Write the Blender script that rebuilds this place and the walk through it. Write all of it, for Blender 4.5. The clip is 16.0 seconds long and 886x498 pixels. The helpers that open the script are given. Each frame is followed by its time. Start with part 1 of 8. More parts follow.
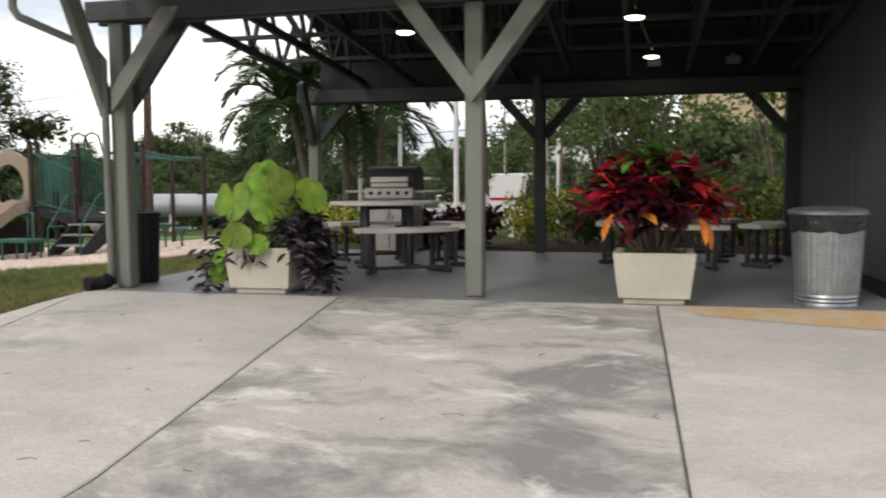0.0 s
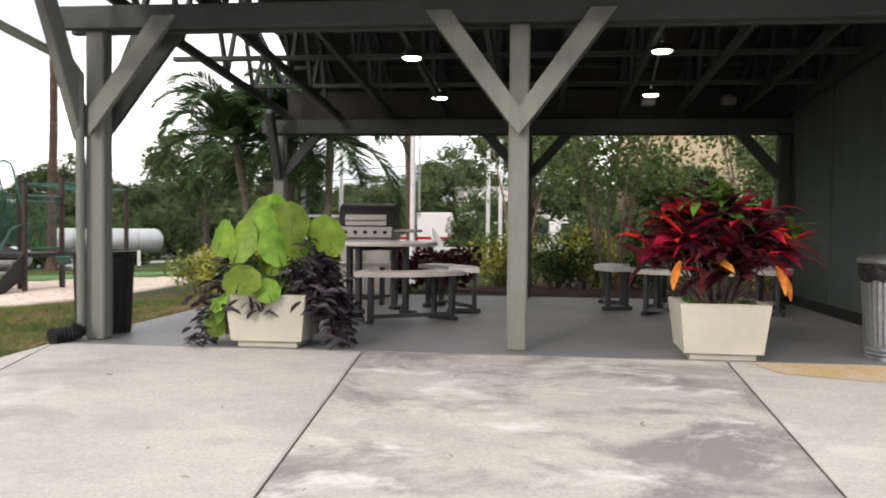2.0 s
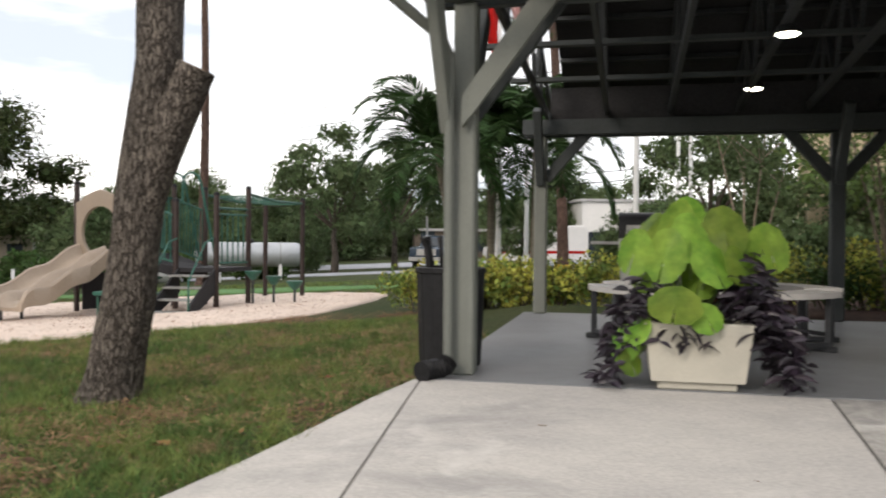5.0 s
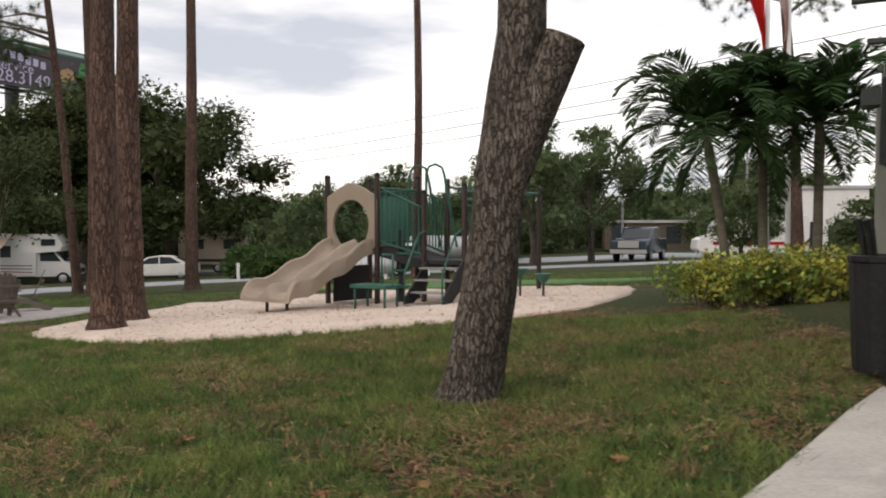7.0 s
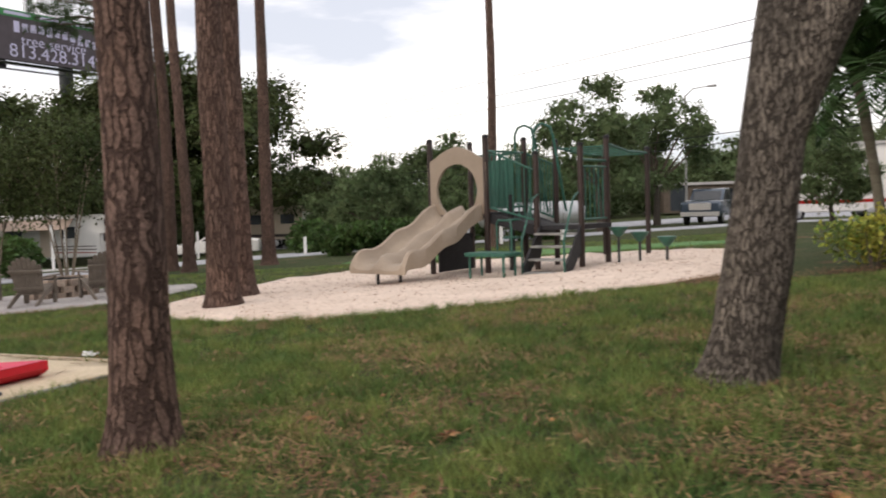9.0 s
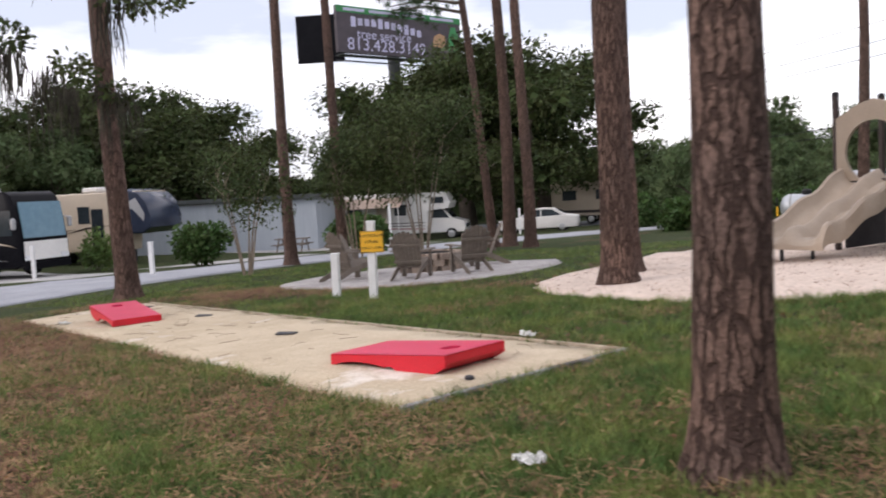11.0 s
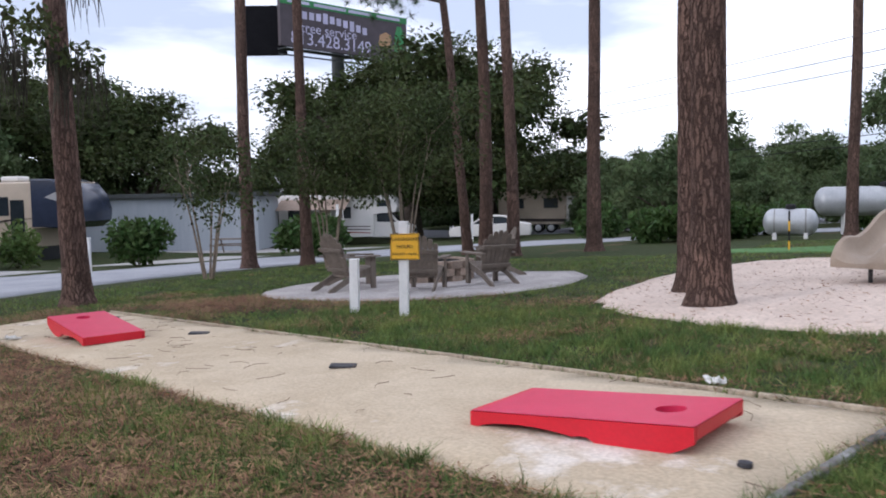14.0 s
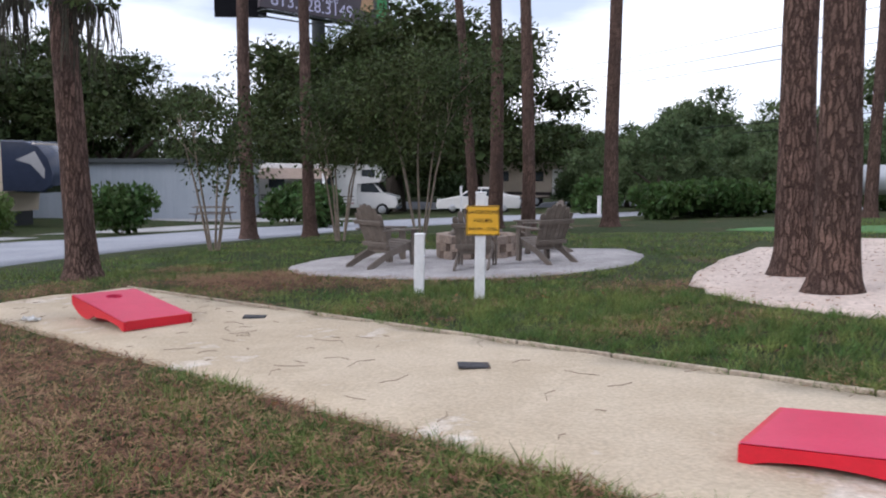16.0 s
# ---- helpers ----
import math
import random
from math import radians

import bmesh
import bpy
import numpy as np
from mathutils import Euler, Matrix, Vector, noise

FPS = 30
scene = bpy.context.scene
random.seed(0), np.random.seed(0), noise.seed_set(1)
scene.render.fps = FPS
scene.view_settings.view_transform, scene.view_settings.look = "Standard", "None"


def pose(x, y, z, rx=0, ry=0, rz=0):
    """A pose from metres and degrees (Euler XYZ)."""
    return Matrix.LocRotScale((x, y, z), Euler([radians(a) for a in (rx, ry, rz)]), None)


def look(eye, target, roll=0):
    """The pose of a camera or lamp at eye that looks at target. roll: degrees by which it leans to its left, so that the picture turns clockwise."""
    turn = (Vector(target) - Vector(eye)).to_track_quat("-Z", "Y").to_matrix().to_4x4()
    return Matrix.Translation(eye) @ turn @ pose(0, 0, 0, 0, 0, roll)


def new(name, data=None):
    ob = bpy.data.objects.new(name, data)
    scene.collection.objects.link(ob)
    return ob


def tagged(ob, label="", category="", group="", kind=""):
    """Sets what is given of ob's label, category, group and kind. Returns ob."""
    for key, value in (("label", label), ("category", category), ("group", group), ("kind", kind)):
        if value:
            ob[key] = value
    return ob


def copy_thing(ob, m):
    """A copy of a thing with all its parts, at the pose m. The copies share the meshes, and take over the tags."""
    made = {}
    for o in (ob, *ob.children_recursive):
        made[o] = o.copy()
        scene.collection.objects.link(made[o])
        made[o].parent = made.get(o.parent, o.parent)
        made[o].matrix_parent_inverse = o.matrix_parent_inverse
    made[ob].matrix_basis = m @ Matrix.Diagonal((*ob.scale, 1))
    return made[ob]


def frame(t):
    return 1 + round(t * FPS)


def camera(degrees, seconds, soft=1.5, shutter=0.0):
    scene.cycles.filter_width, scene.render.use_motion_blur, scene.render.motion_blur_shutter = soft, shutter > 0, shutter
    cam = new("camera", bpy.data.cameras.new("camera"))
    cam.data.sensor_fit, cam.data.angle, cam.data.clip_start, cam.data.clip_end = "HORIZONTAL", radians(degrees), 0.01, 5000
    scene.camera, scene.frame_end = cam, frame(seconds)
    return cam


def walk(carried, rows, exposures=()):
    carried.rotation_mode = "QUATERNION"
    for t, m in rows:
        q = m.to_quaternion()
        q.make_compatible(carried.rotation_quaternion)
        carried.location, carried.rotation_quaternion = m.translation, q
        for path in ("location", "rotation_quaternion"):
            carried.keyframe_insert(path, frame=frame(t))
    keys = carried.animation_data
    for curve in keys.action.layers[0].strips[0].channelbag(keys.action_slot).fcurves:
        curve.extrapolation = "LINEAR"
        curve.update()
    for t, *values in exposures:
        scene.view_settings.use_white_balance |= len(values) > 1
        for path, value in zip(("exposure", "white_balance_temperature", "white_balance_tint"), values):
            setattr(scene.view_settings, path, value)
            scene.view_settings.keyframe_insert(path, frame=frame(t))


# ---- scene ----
cam = camera(56.5, 16.0, soft=1.9, shutter=0.4)
METRES, EYE, TILT, LEAN, TURN = 12.5, 1.36, 0.0, 0.0, 0.0
ROWS = [
    (0.0, 0.0, 0.0, 0.0, -0.02, -4.33, 0.31),
    (0.5, -0.0171, 0.0146, 0.0005, 2.92, -3.85, -0.5),
    (1.0, -0.0395, 0.0246, 0.0005, 2.78, -3.07, -0.33),
    (1.5, -0.0587, 0.0433, 0.0004, -3.12, -2.49, -0.05),
    (2.0, -0.0771, 0.0626, 0.0008, -6.93, -1.64, -0.59),
    (2.5, -0.0987, 0.0802, -0.0005, -12.32, -2.34, -0.64),
    (3.0, -0.1216, 0.1018, -0.002, -13.84, -2.51, -0.85),
    (3.5, -0.1508, 0.1219, -0.0014, -10.04, -1.24, -0.67),
    (4.0, -0.1799, 0.1349, -0.0012, -6.09, -1.3, 0.55),
    (4.5, -0.2075, 0.1523, -0.0016, -3.63, -0.69, 0.13),
    (7.0, -0.3505, 0.2093, -0.0065, 11.43, -1.22, 0.1),
    (7.5, -0.3768, 0.2198, -0.0082, 11.8, -1.48, 0.36),
    (8.0, -0.4045, 0.2324, -0.0101, 11.2, -2.58, 0.8),
    (10.5, -0.5588, 0.2766, -0.0153, 28.78, -3.65, 3.39),
    (11.0, -0.5932, 0.2872, -0.017, 34.63, -3.96, 3.13),
    (11.5, -0.6246, 0.2927, -0.0181, 36.15, -5.14, 3.1),
    (12.0, -0.6547, 0.3029, -0.0207, 40.16, -6.98, 1.82),
    (12.5, -0.6833, 0.3133, -0.022, 43.08, -7.05, 0.85),
    (13.0, -0.7124, 0.3274, -0.0214, 37.25, -6.04, 0.98),
    (13.5, -0.744, 0.3435, -0.0198, 32.16, -4.14, 1.24),
    (14.0, -0.7779, 0.352, -0.021, 29.37, -3.76, 1.11),
    (14.5, -0.8115, 0.3623, -0.0222, 29.03, -3.61, 0.85),
    (15.0, -0.843, 0.3682, -0.0225, 28.57, -3.38, 1.34),
    (15.5, -0.8754, 0.3769, -0.023, 27.17, -4.08, 1.66),
    (16.0, -0.9053, 0.3855, -0.0242, 27.06, -5.73, -0.02),
]
EXPOSURES = [(0.0, 0.4, 6800, 12), (0.5, 0.45, 6800, 12), (1.5, 0.75, 6850, 13), (2.5, 0.88, 6850, 13), (3.5, 0.84, 6850, 13), (4.5, 0.65, 6750, 12), (5.8, 0.38, 6900, 13), (7.0, 0.12, 7000, 14),
             (8.2, 0.33, 7000, 14), (10.5, 0.40, 6700, 18), (12.5, 0.46, 5920, 18), (14.0, 0.27, 5900, 17), (16.0, 0.31, 5900, 17)]
walk(cam, [(t, pose(0, 0, EYE, TILT, LEAN, TURN) @ pose(METRES * x, METRES * y, METRES * z, 90 + pitch, roll, yaw)) for t, x, y, z, yaw, pitch, roll in ROWS], EXPOSURES)

# ---- world and sun: thin evening cloud, light from behind the walker ----
SUN_EL, SUN_AZ = 28.0, 215.0
world = bpy.data.worlds.new("world")
scene.world = world
world.use_nodes = True
wn, wl = world.node_tree.nodes, world.node_tree.links
wn.clear()
w_out = wn.new("ShaderNodeOutputWorld")
w_bg = wn.new("ShaderNodeBackground")
w_sky = wn.new("ShaderNodeTexSky")
w_sky.sky_type = 'NISHITA'
w_sky.sun_disc = False
w_sky.sun_elevation = radians(SUN_EL)
w_sky.sun_rotation = radians(SUN_AZ)
w_tc = wn.new("ShaderNodeTexCoord")
w_map = wn.new("ShaderNodeMapping")
w_map.inputs["Scale"].default_value = (1.0, 1.0, 4.2)
w_noise = wn.new("ShaderNodeTexNoise")
w_noise.inputs["Scale"].default_value = 2.1
w_noise.inputs["Detail"].default_value = 6.0
w_noise.inputs["Roughness"].default_value = 0.52
w_ramp = wn.new("ShaderNodeValToRGB")
w_ramp.color_ramp.elements[0].position = 0.40
w_ramp.color_ramp.elements[0].color = (4.8, 5.25, 6.0, 1)
w_ramp.color_ramp.elements[1].position = 0.57
w_ramp.color_ramp.elements[1].color = (11.0, 10.9, 10.8, 1)
w_mix = wn.new("ShaderNodeMixRGB")
w_mix.inputs["Fac"].default_value = 0.82
wl.new(w_tc.outputs["Generated"], w_map.inputs["Vector"])
wl.new(w_map.outputs["Vector"], w_noise.inputs["Vector"])
wl.new(w_noise.outputs["Fac"], w_ramp.inputs["Fac"])
wl.new(w_sky.outputs["Color"], w_mix.inputs["Color1"])
wl.new(w_ramp.outputs["Color"], w_mix.inputs["Color2"])
wl.new(w_mix.outputs["Color"], w_bg.inputs["Color"])
w_bg.inputs["Strength"].default_value = 0.13
wl.new(w_bg.outputs["Background"], w_out.inputs["Surface"])

sun = new("sun", bpy.data.lights.new("sun", 'SUN'))
sun.data.energy = 0.9
sun.data.angle = radians(14)
sun.data.color = (1.0, 0.93, 0.84)
az = radians(SUN_AZ)
sun.matrix_world = look((math.sin(az) * 40, math.cos(az) * 40, math.tan(radians(SUN_EL)) * 40), (0, 0, 0))

# ---- materials ----


def mat(name, c1, c2=None, scale=3.0, rough=0.8, metal=0.0, fine=60.0, fine_amount=0.25, bump=0.15, bump_scale=None,
        stretch=(1, 1, 1), spread=0.12, island=0.0, translucent=0.0, c3=None, sharp=0.12, gloss=None):
    """A node material: two colours mixed by large noise, darkened by fine noise, with fine relief."""
    m = bpy.data.materials.new(name)
    m.use_nodes = True
    n, l = m.node_tree.nodes, m.node_tree.links
    b = n["Principled BSDF"]
    b.inputs["Roughness"].default_value = rough
    b.inputs["Metallic"].default_value = metal
    if gloss is None:
        gloss = 0.12 if translucent or rough >= 0.9 else 0.22 if rough >= 0.6 else 0.5
    b.inputs["Specular IOR Level"].default_value = gloss
    tc = n.new("ShaderNodeTexCoord")
    mp = n.new("ShaderNodeMapping")
    mp.inputs["Scale"].default_value = stretch
    info = n.new("ShaderNodeObjectInfo")
    shift = n.new("ShaderNodeVectorMath")
    shift.operation = 'SCALE'
    shift.inputs[0].default_value = (13.0, 7.0, 5.0)
    l.new(info.outputs["Random"], shift.inputs["Scale"])
    l.new(shift.outputs["Vector"], mp.inputs["Location"])
    l.new(tc.outputs["Object"], mp.inputs["Vector"])
    big = n.new("ShaderNodeTexNoise")
    big.inputs["Scale"].default_value = scale
    big.inputs["Detail"].default_value = 8.0
    big.inputs["Roughness"].default_value = 0.66
    l.new(mp.outputs["Vector"], big.inputs["Vector"])
    ramp = n.new("ShaderNodeValToRGB")
    e = ramp.color_ramp.elements
    e[0].position, e[0].color = 0.5 - sharp, (*c1, 1)
    e[1].position, e[1].color = 0.5 + sharp, (*(c2 or c1), 1)
    if c3:
        x = e.new(min(0.97, 0.5 + sharp * 2.0))
        x.color = (*c3, 1)
    l.new(big.outputs["Fac"], ramp.inputs["Fac"])
    small = n.new("ShaderNodeTexNoise")
    small.inputs["Scale"].default_value = fine
    small.inputs["Detail"].default_value = 4.0
    l.new(mp.outputs["Vector"], small.inputs["Vector"])
    rng_ = n.new("ShaderNodeMapRange")
    rng_.inputs["From Min"].default_value = 0.3
    rng_.inputs["From Max"].default_value = 0.7
    rng_.inputs["To Min"].default_value = 1.0 - fine_amount
    rng_.inputs["To Max"].default_value = 1.0 + fine_amount
    l.new(small.outputs["Fac"], rng_.inputs["Value"])
    hsv = n.new("ShaderNodeHueSaturation")
    l.new(ramp.outputs["Color"], hsv.inputs["Color"])
    value = rng_.outputs["Result"]
    if spread or island:
        src = info.outputs["Random"]
        amt = spread
        if island:
            geo = n.new("ShaderNodeNewGeometry")
            src, amt = geo.outputs["Random Per Island"], island
        vr = n.new("ShaderNodeMapRange")
        vr.inputs["To Min"].default_value = 1.0 - amt
        vr.inputs["To Max"].default_value = 1.0 + amt
        l.new(src, vr.inputs["Value"])
        mul = n.new("ShaderNodeMath")
        mul.operation = 'MULTIPLY'
        l.new(value, mul.inputs[0])
        l.new(vr.outputs["Result"], mul.inputs[1])
        value = mul.outputs["Value"]
        if island:
            hr = n.new("ShaderNodeMapRange")
            hr.inputs["To Min"].default_value = 0.5 - 0.05 * island
            hr.inputs["To Max"].default_value = 0.5 + 0.04 * island
            l.new(src, hr.inputs["Value"])
            l.new(hr.outputs["Result"], hsv.inputs["Hue"])
    l.new(value, hsv.inputs["Value"])
    l.new(hsv.outputs["Color"], b.inputs["Base Color"])
    if bump:
        bp = n.new("ShaderNodeBump")
        bp.inputs["Strength"].default_value = min(1.0, bump)
        bp.inputs["Distance"].default_value = 0.02
        if bump_scale:
            bt = n.new("ShaderNodeTexNoise")
            bt.inputs["Scale"].default_value = bump_scale
            bt.inputs["Detail"].default_value = 6.0
            l.new(mp.outputs["Vector"], bt.inputs["Vector"])
            l.new(bt.outputs["Fac"], bp.inputs["Height"])
        else:
            l.new(small.outputs["Fac"], bp.inputs["Height"])
        l.new(bp.outputs["Normal"], b.inputs["Normal"])
    if translucent:
        tr = n.new("ShaderNodeBsdfTranslucent")
        l.new(hsv.outputs["Color"], tr.inputs["Color"])
        mix = n.new("ShaderNodeMixShader")
        mix.inputs["Fac"].default_value = translucent
        l.new(b.outputs["BSDF"], mix.inputs[1])
        l.new(tr.outputs["BSDF"], mix.inputs[2])
        l.new(mix.outputs["Shader"], n["Material Output"].inputs["Surface"])
    return m


def bark(name, plate, groove, scale, stretch, depth, crack=0.16):
    """Plated bark: stretched cells, each of its own shade, with rough edges and darker cracks between them."""
    m = mat(name, plate[0], plate[1], scale=2.2, fine=70, fine_amount=0.4, rough=0.92, bump=0, spread=0.12, stretch=(1, 1, 0.6))
    n, l = m.node_tree.nodes, m.node_tree.links
    b = n["Principled BSDF"]
    tc = n.new("ShaderNodeTexCoord")
    wob = n.new("ShaderNodeTexNoise")
    wob.inputs["Scale"].default_value = 9.0
    wob.inputs["Detail"].default_value = 6.0
    wob.inputs["Roughness"].default_value = 0.65
    add = n.new("ShaderNodeMixRGB")
    add.blend_type = 'ADD'
    add.inputs["Fac"].default_value = 0.09
    l.new(tc.outputs["Object"], wob.inputs["Vector"])
    l.new(tc.outputs["Object"], add.inputs["Color1"])
    l.new(wob.outputs["Color"], add.inputs["Color2"])
    mp = n.new("ShaderNodeMapping")
    mp.inputs["Scale"].default_value = stretch
    l.new(add.outputs["Color"], mp.inputs["Vector"])
    edge = n.new("ShaderNodeTexVoronoi")
    edge.feature = 'DISTANCE_TO_EDGE'
    edge.inputs["Scale"].default_value = scale
    l.new(mp.outputs["Vector"], edge.inputs["Vector"])
    cell = n.new("ShaderNodeTexVoronoi")
    cell.inputs["Scale"].default_value = scale
    l.new(mp.outputs["Vector"], cell.inputs["Vector"])
    r = n.new("ShaderNodeMapRange")
    r.interpolation_type = 'SMOOTHSTEP'
    r.inputs["From Min"].default_value = 0.0
    r.inputs["From Max"].default_value = crack
    l.new(edge.outputs["Distance"], r.inputs["Value"])
    grey = n.new("ShaderNodeRGBToBW")
    l.new(cell.outputs["Color"], grey.inputs["Color"])
    shade = n.new("ShaderNodeMapRange")
    shade.inputs["To Min"].default_value = 0.8
    shade.inputs["To Max"].default_value = 1.2
    l.new(grey.outputs["Val"], shade.inputs["Value"])
    old = b.inputs["Base Color"].links[0].from_socket
    tint = n.new("ShaderNodeHueSaturation")
    l.new(old, tint.inputs["Color"])
    l.new(shade.outputs["Result"], tint.inputs["Value"])
    mix = n.new("ShaderNodeMixRGB")
    mix.inputs["Color1"].default_value = (*groove, 1)
    l.new(r.outputs["Result"], mix.inputs["Fac"])
    l.new(tint.outputs["Color"], mix.inputs["Color2"])
    l.new(mix.outputs["Color"], b.inputs["Base Color"])
    fn = n.new("ShaderNodeTexNoise")
    fn.inputs["Scale"].default_value = 60.0
    fn.inputs["Detail"].default_value = 6.0
    l.new(tc.outputs["Object"], fn.inputs["Vector"])
    hs = n.new("ShaderNodeMath")
    hs.operation = 'MULTIPLY_ADD'
    hs.inputs[1].default_value = 0.6
    l.new(fn.outputs["Fac"], hs.inputs[0])
    l.new(r.outputs["Result"], hs.inputs[2])
    bp = n.new("ShaderNodeBump")
    bp.inputs["Strength"].default_value = 1.0
    bp.inputs["Distance"].default_value = depth
    l.new(hs.outputs["Value"], bp.inputs["Height"])
    l.new(bp.outputs["Normal"], b.inputs["Normal"])
    return m


def stained(name, plain, dark, pale, scale, lo, hi, bloom):
    """Concrete with ragged dark water stains and pale blooms over a mottled ground."""
    m = mat(name, plain[0], plain[1], scale=1.3, fine=70, fine_amount=0.14, rough=0.85, bump=0.12, spread=0.03, stretch=(0.7, 1.4, 1), sharp=0.14)
    n, l = m.node_tree.nodes, m.node_tree.links
    b = n["Principled BSDF"]
    tc = n.new("ShaderNodeTexCoord")
    last = b.inputs["Base Color"].links[0].from_socket
    for k, (colour, sc, a, z, amount, st) in enumerate(((dark, scale, lo, hi, 0.8, (0.75, 1.25, 1)), (pale, scale * 1.7, bloom, bloom + 0.12, 0.8, (0.75, 1.35, 1)))):
        mp = n.new("ShaderNodeMapping")
        mp.inputs["Scale"].default_value = st
        mp.inputs["Location"].default_value = (3.1 + 5 * k, 1.7, 0)
        mp.inputs["Rotation"].default_value = (0, 0, 0.2)
        l.new(tc.outputs["Object"], mp.inputs["Vector"])
        t = n.new("ShaderNodeTexNoise")
        t.inputs["Scale"].default_value = sc
        t.inputs["Detail"].default_value = 12.0
        t.inputs["Roughness"].default_value = 0.68
        t.inputs["Distortion"].default_value = 0.4
        l.new(mp.outputs["Vector"], t.inputs["Vector"])
        r = n.new("ShaderNodeMapRange")
        r.inputs["From Min"].default_value = a
        r.inputs["From Max"].default_value = z
        r.inputs["To Max"].default_value = amount
        l.new(t.outputs["Fac"], r.inputs["Value"])
        mix = n.new("ShaderNodeMixRGB")
        mix.inputs["Color2"].default_value = (*colour, 1)
        l.new(r.outputs["Result"], mix.inputs["Fac"])
        l.new(last, mix.inputs["Color1"])
        last = mix.outputs["Color"]
    l.new(last, b.inputs["Base Color"])
    return m


M_GRASS = mat("lawn", (0.050, 0.058, 0.024), (0.034, 0.052, 0.018), scale=0.5, fine=26, fine_amount=0.5, rough=0.95, bump=0.8, bump_scale=60, spread=0, c3=(0.098, 0.070, 0.040), sharp=0.08)
M_BLADE = mat("grass_blade", (0.200, 0.240, 0.072), (0.070, 0.138, 0.040), scale=1.9, fine=7, fine_amount=0.25, rough=0.6, bump=0, spread=0, island=0.5, translucent=0.3, c3=(0.30, 0.215, 0.118), sharp=0.08)
M_STRAW = mat("dry_straw", (0.31, 0.195, 0.105), (0.165, 0.080, 0.044), scale=4, fine=30, rough=0.85, bump=0, spread=0, island=0.4)
M_LITTER = mat("pine_litter", (0.150, 0.088, 0.056), (0.090, 0.056, 0.037), scale=3, fine=70, fine_amount=0.5, rough=0.95, bump=0.9, spread=0)
M_CONCRETE = stained("concrete", ((0.48, 0.455, 0.415), (0.39, 0.37, 0.345)), (0.26, 0.252, 0.24), (0.58, 0.555, 0.51), 0.9, 0.54, 0.70, 0.57)
M_STAINED = stained("stained_concrete", ((0.49, 0.465, 0.42), (0.39, 0.37, 0.34)), (0.165, 0.16, 0.155), (0.66, 0.64, 0.60), 1.3, 0.47, 0.60, 0.54)
M_FLOOR = mat("painted_floor", (0.19, 0.195, 0.20), (0.155, 0.155, 0.158), scale=1.6, fine=90, fine_amount=0.12, rough=0.5, bump=0.05, spread=0)
M_RUST = mat("rust_stain", (0.50, 0.34, 0.17), (0.47, 0.41, 0.33), scale=2.5, fine=60, fine_amount=0.15, rough=0.85, bump=0.05, spread=0)
M_ASPHALT = mat("asphalt", (0.35, 0.36, 0.39), (0.29, 0.30, 0.325), scale=0.8, fine=160, fine_amount=0.22, rough=0.85, bump=0.3, spread=0)
M_SITE = mat("pale_gravel", (0.42, 0.41, 0.40), (0.34, 0.335, 0.33), scale=1.0, fine=60, fine_amount=0.2, rough=0.9, bump=0.2, spread=0)
M_SAND = mat("playground_sand", (0.66, 0.55, 0.47), (0.58, 0.475, 0.40), scale=1.3, fine=22, fine_amount=0.16, rough=0.95, bump=0.9, bump_scale=6, spread=0)
M_WHITESAND = mat("white_gravel", (0.45, 0.425, 0.41), (0.33, 0.31, 0.30), scale=2.4, fine=45, fine_amount=0.32, rough=0.95, bump=0.6, spread=0)
M_PAD = mat("crushed_shell", (0.56, 0.470, 0.345), (0.48, 0.395, 0.28), scale=1.2, fine=45, fine_amount=0.14, rough=0.95, bump=0.45, spread=0, c3=(0.70, 0.64, 0.56), sharp=0.09)
M_MULCH = mat("dark_mulch", (0.055, 0.032, 0.024), (0.032, 0.021, 0.017), scale=4, fine=45, fine_amount=0.5, rough=0.95, bump=1.0, spread=0)
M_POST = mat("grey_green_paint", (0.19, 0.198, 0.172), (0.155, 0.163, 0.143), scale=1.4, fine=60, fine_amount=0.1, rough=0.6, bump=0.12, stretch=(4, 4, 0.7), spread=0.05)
# beam paint; on inner braces and back posts it is shade put into the colour
M_FRAME = mat("dark_grey_paint_and_shade", (0.062, 0.069, 0.069), (0.050, 0.056, 0.056), scale=1.2, fine=50, fine_amount=0.12, rough=0.6, bump=0.1, spread=0.06)
M_TRUSS = mat("near_black_paint", (0.058, 0.062, 0.064), (0.046, 0.050, 0.052), scale=1.2, fine=50, rough=0.6, bump=0.1)
M_DECK = mat("black_roof_deck", (0.042, 0.041, 0.042), (0.032, 0.031, 0.032), scale=1.0, fine=40, fine_amount=0.2, rough=0.75, bump=0.1, spread=0)
M_WALL = mat("green_grey_siding", (0.082, 0.098, 0.096), (0.070, 0.084, 0.082), scale=0.8, fine=70, fine_amount=0.08, rough=0.6, bump=0.15, stretch=(3, 3, 0.6), spread=0.03)
M_PINE = bark("pine_bark", ((0.178, 0.112, 0.087), (0.128, 0.086, 0.071)), (0.080, 0.051, 0.042), 22.0, (1.0, 1.0, 0.17), 0.026, 0.16)
M_OAK = bark("oak_bark", ((0.178, 0.150, 0.124), (0.120, 0.104, 0.088)), (0.066, 0.055, 0.047), 40.0, (1.0, 1.0, 0.17), 0.022, 0.16)
M_BRANCH = mat("branch_bark", (0.12, 0.095, 0.075), (0.085, 0.07, 0.056), scale=5, fine=40, rough=0.9, bump=0.4)
M_CUT = mat("cut_wood", (0.30, 0.24, 0.18), (0.19, 0.155, 0.125), scale=8, fine=60, rough=0.9, bump=0.3)
